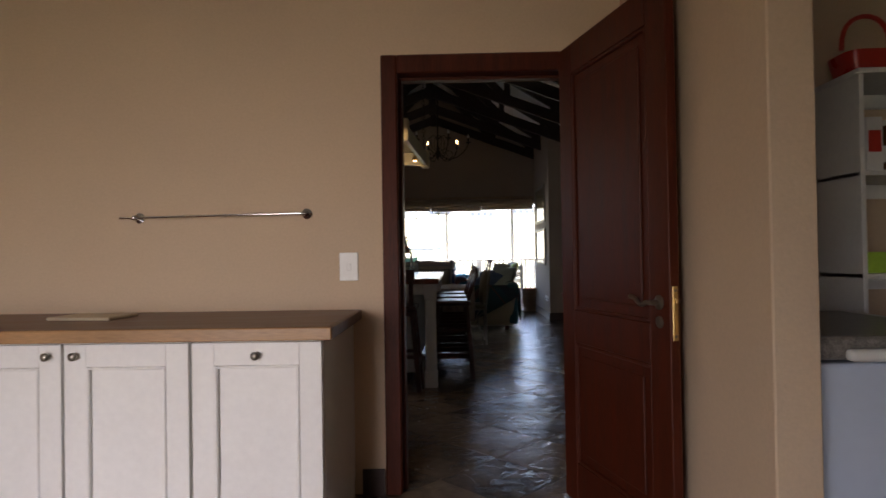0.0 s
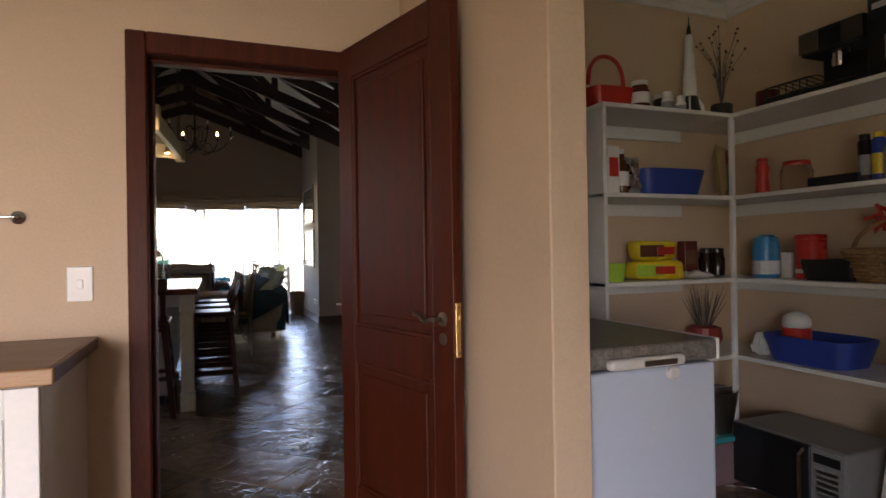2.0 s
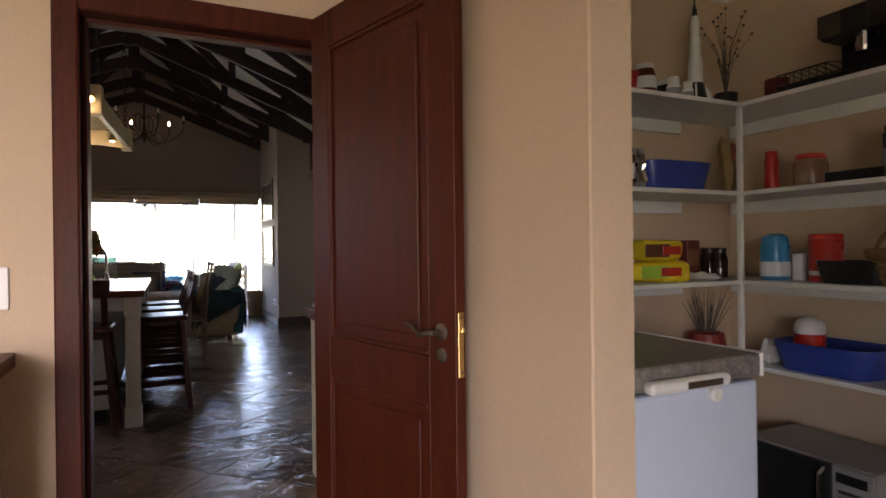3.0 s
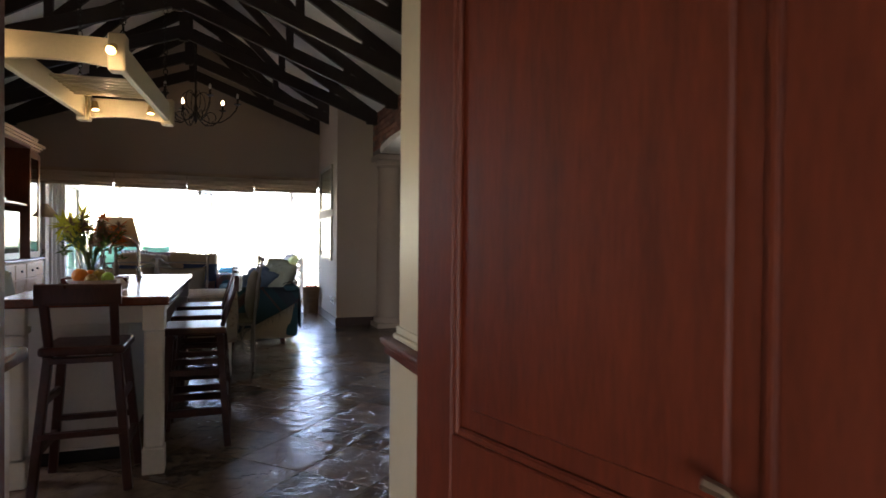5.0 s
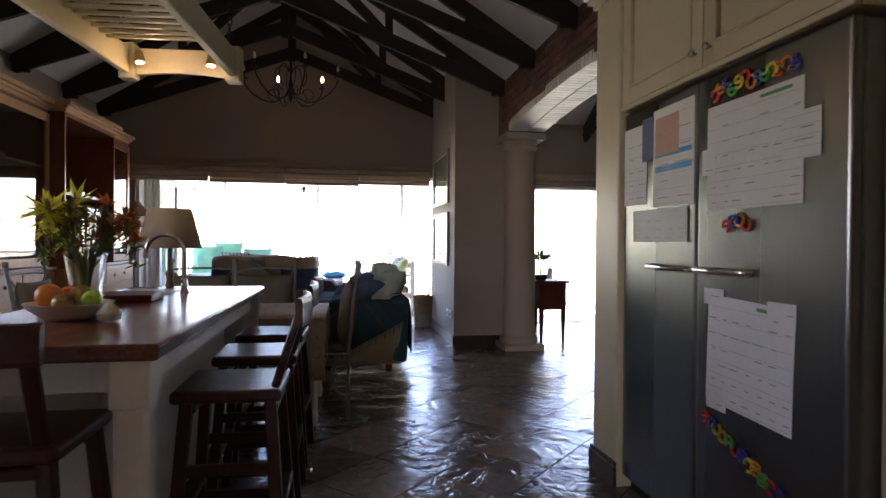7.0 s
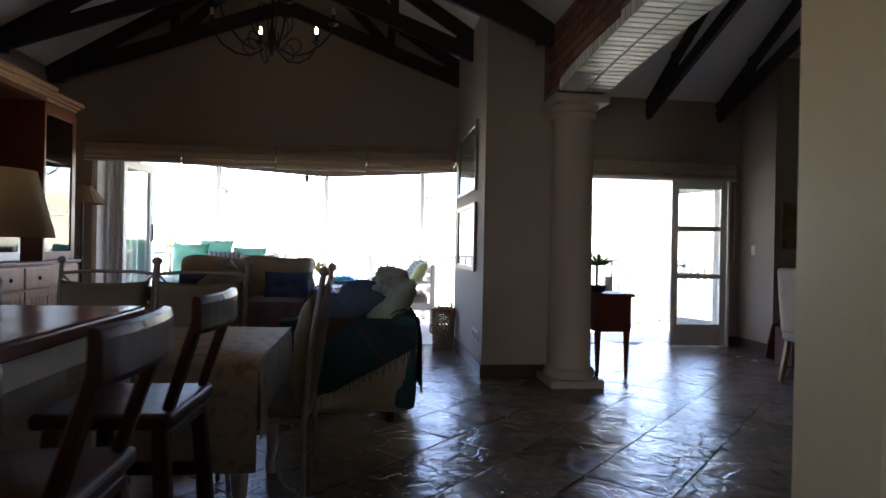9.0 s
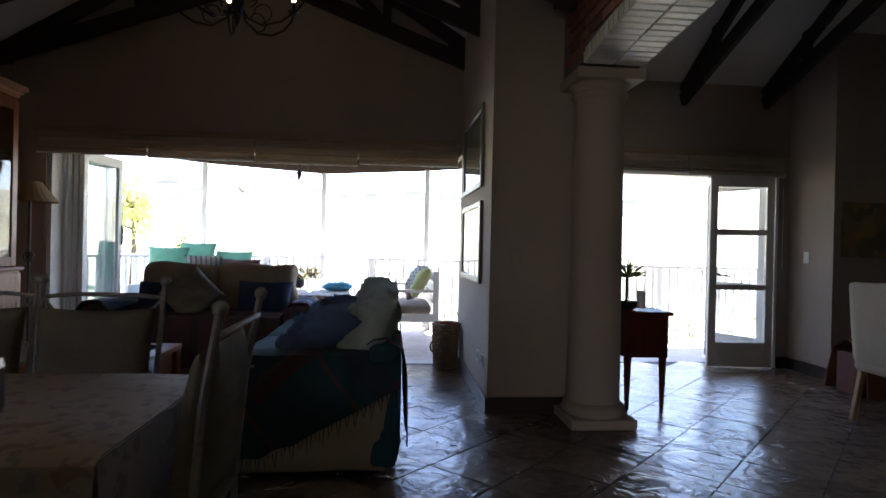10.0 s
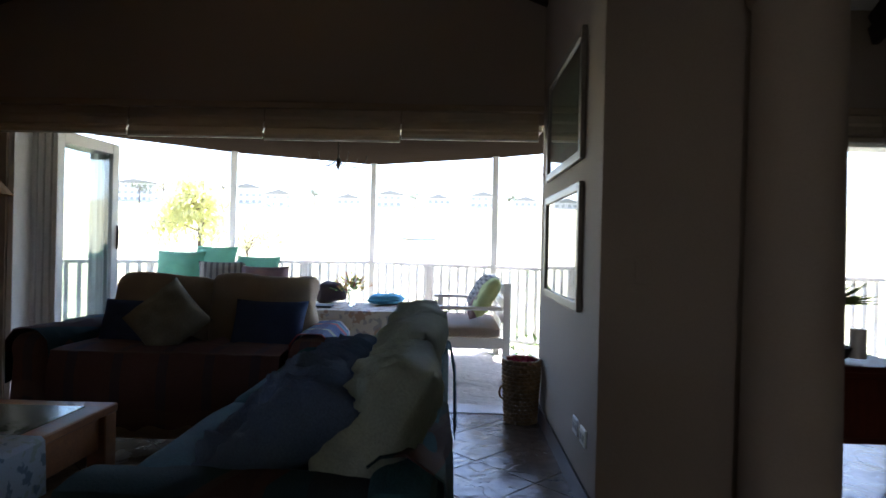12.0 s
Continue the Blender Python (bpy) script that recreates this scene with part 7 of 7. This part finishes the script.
t = thing("garden_bench", "white painted wooden bench with grey seat cushion", "bench", (1.14, 14.42, -0.035), 90)
t.matrix_basis = t.matrix_basis @ Matrix.Diagonal((1, 1.06, 1.08, 1))
for x in (-0.72, 0.72):
    part("front_leg", box(B(), x - 0.035, x + 0.035, 0.31, 0.38, 0, 0.64, 0.004), white_paint, t)
    part("back_leg", box(B(), x - 0.035, x + 0.035, -0.36, -0.29, 0, 0.9, 0.004), white_paint, t)
    part("armrest", box(B(), x - 0.05, x + 0.05, -0.28, 0.42, 0.641, 0.675, 0.006), white_paint, t)
    part("side_rail", box(B(), x - 0.02, x + 0.02, -0.29, 0.31, 0.28, 0.38, 0.003), white_paint, t)
part("front_rail", box(B(), -0.685, 0.685, 0.33, 0.36, 0.28, 0.38, 0.003), white_paint, t)
for k in range(3):
    part("back_slat", box(B(), -0.685, 0.685, -0.335, -0.31, 0.48 + 0.14 * k, 0.58 + 0.14 * k, 0.003), white_paint, t)
part("seat_cushion", soft(B(), 1.36, 0.6, 0.12, 0.05, 8, 2, 0.008, pose(0, 0.02, 0.36)), mat("taupe_cushion_cloth", (0.30, 0.24, 0.20), 0.9, vary=0.12, bump=0.2), t, smooth=True)
striped_fabric = striped("grey_striped_cotton", (0.45, 0.44, 0.42), [(0, 0.03, 0.012, (0.12, 0.12, 0.14))], along=(1, 0, 0))
for k, (y, z, rx, m, lab) in enumerate(((13.62, 0.68, -60, lime_fabric, "pale lime cushion on the bench"), (13.80, 0.62, -52, mauve_fabric, "mauve cushion on the bench"), (14.0, 0.70, -58, striped_fabric, "grey striped cushion on the bench"), (14.25, 0.69, -60, striped_fabric, "grey striped cushion on the bench"))):
    solid("cushion", cushion(B(), 0.46, 0.46, 0.16, None, 20, k * 3.1, 0.016), m, lab, "cushion", "bench cushions", smooth="all", m=pose(1.29 - 0.04 * (k % 2), y + 0.28, z + 0.1, 0, rx, 0))
t = thing("daybed", "white terrace daybed with a pale mattress", "daybed", (-1.75, 14.2, -0.035))
part("frame", box(B(), -0.75, 0.75, -0.4, 0.4, 0.2, 0.34, 0.006), white_paint, t)
for x in (-0.7, 0.7):
    for y in (-0.35, 0.35):
        part("leg", box(B(), x - 0.035, x + 0.035, y - 0.035, y + 0.035, 0, 0.2), white_paint, t)
    part("side_board", box(B(), x - 0.02, x + 0.02, -0.4, 0.4, 0.341, 0.72, 0.004), white_paint, t)
part("back_board", box(B(), -0.68, 0.68, 0.36, 0.4, 0.341, 0.86, 0.004), white_paint, t)
part("mattress", soft(B(), 1.34, 0.74, 0.16, 0.05, 8, 3, 0.006, pose(0, -0.02, 0.34)), cream_fabric, t, smooth=True)
for k, (x, y, z, rz, m, lab) in enumerate(((-2.05, 14.05, 0.86, 10, mint_fabric, "mint green cushion on the daybed"), (-1.75, 14.2, 0.92, -8, mint_fabric, "mint green cushion standing on the daybed"), (-1.55, 13.98, 0.76, 20, striped_fabric, "grey patterned cushion on the daybed"), (-1.25, 14.12, 0.82, -6, mint_fabric, "mint green cushion on the daybed"), (-1.1, 13.96, 0.72, 12, mauve_fabric, "mauve cushion on the daybed"))):
    solid("cushion", cushion(B(), 0.5, 0.5, 0.17, None, 20, k * 2.3, 0.016), m, lab, "cushion", "daybed cushions", smooth="all", m=pose(x + 0.03, y - 0.05, z + 0.09, 70, 0, rz))
t = thing("terrace_table", "low terrace table under a pale printed cloth", "table", (-0.3, 14.85, -0.035))
t.matrix_basis = t.matrix_basis @ Matrix.Diagonal((1, 1, 1.12, 1))
part("tabletop", box(B(), -0.55, 0.55, -0.5, 0.5, 0.48, 0.515, 0.004), oak, t)
for x in (-0.48, 0.48):
    for y in (-0.43, 0.43):
        part("leg", box(B(), x - 0.035, x + 0.035, y - 0.035, y + 0.035, 0, 0.48), oak, t)
t = thing("tablecloth", "pale printed cloth over the terrace table", "tablecloth", (-0.3, 14.85, 0.545))
part("cloth", drape(B(), [(-0.525, -0.32), (-0.522, -0.2), (-0.518, -0.08), (-0.505, -0.004), (-0.3, 0.004), (0.0, 0.004), (0.3, 0.004), (0.505, -0.004), (0.518, -0.1), (0.522, -0.3)], -0.565, 0.565, 24, 0.006, 2, 0.003, 0.02), terrace_print, t, smooth=True)
part("end_fall", turn_all(drape(B(), [(0.57, -0.004), (0.576, -0.1), (0.58, -0.3)][::-1], -0.5, 0.5, 20, 0.006, 6, 0.003, 0.03), pose(0, 0, 0, 0, 0, -90)), terrace_print, t, smooth=True)
t = thing("flower_vase", "small glass vase with yellow and red flowers", "vase", (-0.28, 14.75, 0.555))
v = part("vase", turned(B(), [(0.035, 0), (0.045, 0.02), (0.045, 0.14), (0.055, 0.2), (0.05, 0.2), (0.04, 0.14), (0.04, 0.02)], n=18), clear_glass, t, smooth=True)
v.visible_shadow = False
for lab, m, num in (("leaves", terracotta_leaf, 60), ("blooms", plain("yellow_bloom", (0.6, 0.42, 0.05)), 70), ("red_blooms", plain("red_bloom", (0.45, 0.06, 0.04)), 24)):
    bm = B()
    for k in range(num):
        d = Vector((random.gauss(0, 0.6), random.gauss(0, 0.6), 1)).normalized()
        leaf_blade(bm, Vector((0, 0, 0.08)) + d * random.uniform(0.12, 0.3), d, random.uniform(0.05, 0.09), 0.025)
    part(lab, bm, m, t)
solid("shopping_bag", soft(B(), 0.34, 0.24, 0.26, 0.09, 8, 3, 0.05, pose(-0.6, 15.1, 0.553)), mat("black_red_cloth", (0.03, 0.012, 0.012), 0.8, vary=0.5), "slumped black and red cloth bag on the table", "bag", smooth=True)
solid("cushion", cushion(B(), 0.46, 0.4, 0.12, pose(0.1, 15.05, 0.62), 12, 4, 0.015), sky_fabric, "flat sky blue cushion on the terrace table", "cushion", smooth=True)
solid("book", box(B(), -0.74, -0.48, 14.5, 14.68, 0.554, 0.578, 0.004), plain("dark_cover", (0.04, 0.04, 0.05)), "dark closed book on the terrace table", "book")
t = thing("chandelier", "small iron chandelier hanging over the terrace", "chandelier", (-0.45, 14.6, 2.22))
bm = rod(B(), (0, 0, 0.05), (0, 0, 0.28), 0.01, n=6)
turned(bm, [(0.004, -0.06), (0.02, -0.02), (0.03, 0.03), (0.012, 0.08)], n=10)
part("stem", bm, iron, t)
for k in range(6):
    a = math.radians(60 * k)
    part("arm", tube(B(), [(r * math.cos(a), r * math.sin(a), z) for r, z in ((0.01, 0.08), (0.1, 0.0), (0.22, -0.02), (0.32, 0.04), (0.34, 0.12))], 0.006, 5), iron, t)

# ---- garden and distance ----
def hill(x, y):
    d = max(0.0, (y - 95) / 240)
    return -1.0 + 28 * min(1.0, d) ** 1.3 + 0.5 * noise.noise(Vector((x * 0.02, y * 0.02, 0))) * min(1, max(0, y - 20) / 60)


bm = B()
nx, ny = 60, 60
grid = []
for j in range(ny + 1):
    y = 2.0 + 1200 * (j / ny) ** 2.6 if j else -60.0
    grid.append([bm.verts.new(((i / nx - 0.5) * (120 + 2.2 * max(y, 0)), y, hill((i / nx - 0.5) * (120 + 2.2 * max(y, 0)), y))) for i in range(nx + 1)])
for j in range(ny):
    for i in range(nx):
        bm.faces.new((grid[j][i], grid[j][i + 1], grid[j + 1][i + 1], grid[j + 1][i]))
solid("ground", bm, dark_grass, "mown lawn rising to a far hillside", "ground", kind="structure", smooth=True)
# flat dark ellipse, tilted to lie along the lawn's slope
solid("pond", turn_all(turned(B(), [(1, 0), (1, 0.02)], n=32), pose(-7.6, 150, hill(-7.6, 150) + 0.25, 5.6) @ Matrix.Diagonal((4.4, 4.5, 1, 1))), mat("dark_patch", (0.03, 0.04, 0.045), 0.15, bump=0.05), "small dark patch in the lawn", "pond", kind="structure")
leaf_yellow = mat("yellow_green_leaves", (0.66, 0.65, 0.33), 0.6, vary=0.4, scale=1.5, fine=10, bump=0)
leaf_dark = mat("dark_green_leaves", (0.14, 0.17, 0.08), 0.6, vary=0.4, scale=1, fine=10, bump=0)
bark = mat("grey_bark", (0.12, 0.09, 0.07), 0.9, vary=0.3, bump=0.4)


def tree(at, h, spread, material, label, leaves=1400, seed=0, droop=0.0, leaf=0.5):
    rnd = random.Random(seed)
    t = thing("tree", label, "tree", at, group="garden trees")
    bm = tube(B(), [(0, 0, -0.3), (0.05, 0.02, h * 0.3), (0.0, 0.05, h * 0.62)], [h * 0.028, h * 0.022, h * 0.012], 8)
    ends = []
    for k in range(16):
        a, e = rnd.uniform(0, 6.28), rnd.uniform(0.15, 1.2)
        p = Vector((0, 0.03, h * rnd.uniform(0.42, 0.62)))
        q = p + Vector((math.cos(a) * math.cos(e), math.sin(a) * math.cos(e), math.sin(e))) * spread * rnd.uniform(0.6, 1.0)
        tube(bm, [p, (p + q) / 2 + Vector((0, 0, 0.08 * spread)), q], [h * 0.009, h * 0.006, h * 0.002], 5)
        ends.append(q)
    part("trunk", bm, bark, t)
    bm = B()
    for k in range(leaves):
        c = rnd.choice(ends)
        p = c * rnd.uniform(0.75, 1.05) + Vector((rnd.gauss(0, 1), rnd.gauss(0, 1), rnd.gauss(0, 0.7))) * spread * 0.17
        leaf_blade(bm, p, (rnd.gauss(0, 1), rnd.gauss(0, 1), rnd.gauss(-droop, 0.6)), leaf * rnd.uniform(0.6, 1.3), leaf * 0.3)
    part("crown", bm, material, t)
    return t


tree((-11.9, 37, -1.0), 6.6, 2.1, translucent(leaf_yellow, 0.4), "yellow-green feathery garden tree with a slim trunk", 2400, 3, 1.0, 0.42)
tree((-12.7, 46, -1.0), 3.6, 3.2, leaf_yellow, "low spreading yellow-green garden tree", 800, 8, 0.2, 0.5)
for k, (x, y, h) in enumerate(((-138, 284, 14), (-127, 280, 12), (-146, 278, 11), (-106, 276, 14), (-66, 285, 8), (-18, 280, 8), (26, 282, 8), (48, 288, 9), (74, 280, 8), (100, 284, 9))):
    tree((x, y, hill(x, y)), h, h * 0.5, leaf_dark, "dark green rounded tree on the far slope", 500, 20 + k, 0, 1.1)


# distance haze is put into the colours: paled window glass and roof tiles
hazed_glass = plain("hazed_window_glass", (0.42, 0.42, 0.42), 0.3)


def house(x, y, w, h, label, seed):
    t = thing("house", label, "house", (x, y, hill(x, y) - 0.3), group="far houses")
    part("wall", box(B(), -w / 2, w / 2, 0, 8, 0, h), white_paint, t)
    part("roof", prism(B(), [(-w / 2 - 0.6, h + 0.001), (0, h + 2.2), (w / 2 + 0.6, h + 0.001)], -0.6, 8.6), mat("hazed_roof_tiles", (0.30, 0.29, 0.28), 0.8, vary=0.2, bump=0.2), t)
    for f in range(max(1, int(h / 3))):
        for k in range(int(w / 3)):
            xx = -w / 2 + 1.0 + 3 * k
            win = part("window", box(B(), xx, xx + 1.6, -0.06, 0.05, 0.9 + 3 * f, 2.3 + 3 * f), hazed_glass, t)
            part("sill", box(B(), xx - 0.1, xx + 1.7, -0.16, -0.061, 0.8 + 3 * f, 0.9 + 3 * f), white_paint, win)
    return t


for k, (x, y, w, h) in enumerate(((-154, 288, 24, 9), (-98, 284, 15, 8), (-78, 268, 13, 6), (-52, 296, 12, 3.4), (-30, 285, 14, 6), (-8, 310, 12, 3.4), (14, 290, 13, 6), (36, 305, 12, 3.4), (60, 280, 14, 6), (88, 295, 12, 3.4), (112, 270, 14, 6))):
    house(x, y, w, h, "white two-storey house with a grey roof far off" if h > 5 else "low white house with a grey roof far off", k)
# shrubs at the terrace edge
bm = B()
for k in range(2600):
    x = random.uniform(1.2, 6.5)
    y = (15.9 if x < 1.6 else 14.9) + random.gauss(0, 0.3) - (0.0 if x < 1.6 else 0.15 * (x > 3))
    leaf_blade(bm, (x, y, random.uniform(-0.95, 0.25 + 0.12 * math.sin(x * 5))), (random.gauss(0, 1), random.gauss(0, 1), random.gauss(0.4, 0.6)), random.uniform(0.08, 0.16), 0.05)
solid("shrubs", bm, mat("fresh_shrub_leaves", (0.12, 0.22, 0.05), 0.6, vary=0.4, scale=4, fine=20, bump=0), "fresh green shrubs below the balustrade", "shrubs", kind="stuff")

# ---- arch wall with its bricks ----
def soffit(y):
    return 2.552 + 0.10 * max(0.0, 1 - ((y - 8.2) / 1.75) ** 2)


t = thing("arch_wall", "brick arch wall between kitchen and dining room", "arch", (0, 0, 0), kind="structure")
outline = [(y, soffit(y) + 0.012) for y in [6.485 + (10.415 - 6.485) * k / 24 for k in range(25)]] + [(10.415, 3.4), (6.485, 3.4)]
bm = B()
lo = [bm.verts.new((XR + 0.012, y, z)) for y, z in outline]
hi = [bm.verts.new((XR2 - 0.012, y, z)) for y, z in outline]
bm.faces.new(lo)
bm.faces.new(hi[::-1])
for k in range(len(outline)):
    bm.faces.new((lo[k], hi[k], hi[(k + 1) % len(outline)], lo[(k + 1) % len(outline)]))
part("core", bm, mortar, t)
shapes = []
for k in range(4):
    bm = box(B(), -0.05, 0.05, -0.105, 0.105, -0.034, 0.034, 0.005)
    for v in bm.verts:
        v.co += Vector((random.gauss(0, 0.0012), random.gauss(0, 0.0015), random.gauss(0, 0.0015)))
    shapes.append(mesh_of("brick", bm, brick_red))
row = 0
z = 2.58
while z < 3.34:
    y = 6.50 + 0.11 + (0.11 if row % 2 else 0.0)
    while y < 10.3:
        if z - 0.036 > max(soffit(y - 0.1), soffit(y + 0.1)) + 0.055:
            piece("brick", shapes[(row * 5 + int(y * 9)) % 4], t, pose(XR + 0.045 + random.uniform(-0.002, 0.002), y, z))
        y += 0.22
    z += 0.078
    row += 1
# underside bricks, their sky glare painted in as a pale colour
edge_me = mesh_of("brick", box(B(), -0.107, 0.107, -0.034, 0.034, -0.05, 0.05, 0.005), brick_glare)
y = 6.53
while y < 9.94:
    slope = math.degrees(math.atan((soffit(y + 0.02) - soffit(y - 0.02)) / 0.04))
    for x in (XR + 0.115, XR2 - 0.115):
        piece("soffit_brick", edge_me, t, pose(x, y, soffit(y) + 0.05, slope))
    y += 0.077

# ---- floor tiles ----
floor = solid("floor", box(B(), -4.3, 7.4, -2.7, YN + 0.24, -0.2, -0.012), grout, "dark slate floor of square tiles laid diagonally", "floor", kind="structure")
S, G = 0.45, 0.004
tiles = []
for k in range(5):
    bm = B()
    n = 2
    h = S / 2 - G / 2
    c = [bm.verts.new((sx * h + random.gauss(0, 0.0015), sy * h + random.gauss(0, 0.0015), -0.012)) for sx, sy in ((-1, -1), (1, -1), (1, 1), (-1, 1))]
    q = [bm.verts.new((sx * (h - 0.003), sy * (h - 0.003), random.uniform(-0.002, 0.0))) for sx, sy in ((-1, -1), (1, -1), (1, 1), (-1, 1))]
    mid = bm.verts.new((random.uniform(-0.06, 0.06), random.uniform(-0.06, 0.06), 0.001))
    for i in range(4):
        bm.faces.new((c[i], c[(i + 1) % 4], q[(i + 1) % 4], q[i]))
        bm.faces.new((q[i], q[(i + 1) % 4], mid))
    tiles.append(mesh_of("tile", bm, slate))
near, far = [], []
for i in range(-40, 60):
    for j in range(-40, 60):
        u, v = 0.20 + S * (i + 0.5), S * (j + 0.5)
        x, y = (u - v) * 0.70711, (u + v) * 0.70711
        if -3.3 < x < 7.3 and -1.0 < y < YN + 0.1:
            (near if (-0.6 < x < 3.6 and 3.0 < y < 12.6) else far).append((x, y))
near.sort(key=lambda p: (abs(p[0] - 1.2) * 1.6 + abs(p[1] - 8.0) * 0.6))
far += near[300:]
for k, (x, y) in enumerate(near[:300]):
    piece("tile", tiles[k % 5], floor, pose(x, y, 0.0, random.gauss(0, 0.12), random.gauss(0, 0.12), 45 + 90 * random.randrange(4)))
verts, faces = [], []
for x, y in far:
    m = pose(x, y, 0, random.gauss(0, 0.12), random.gauss(0, 0.12), 45 + 90 * random.randrange(4))
    me = tiles[random.randrange(5)]
    o = len(verts)
    verts += [tuple(m @ p.co) for p in me.vertices]
    faces += [tuple(o + i for i in p.vertices) for p in me.polygons]
me = bpy.data.meshes.new("far_tiles")
me.from_pydata(verts, [], faces)
me.materials.append(slate)
rest = new("far_tiles", me)
rest.parent = floor
tagged(rest, "dark slate tiles away from the walkway", kind="stuff")
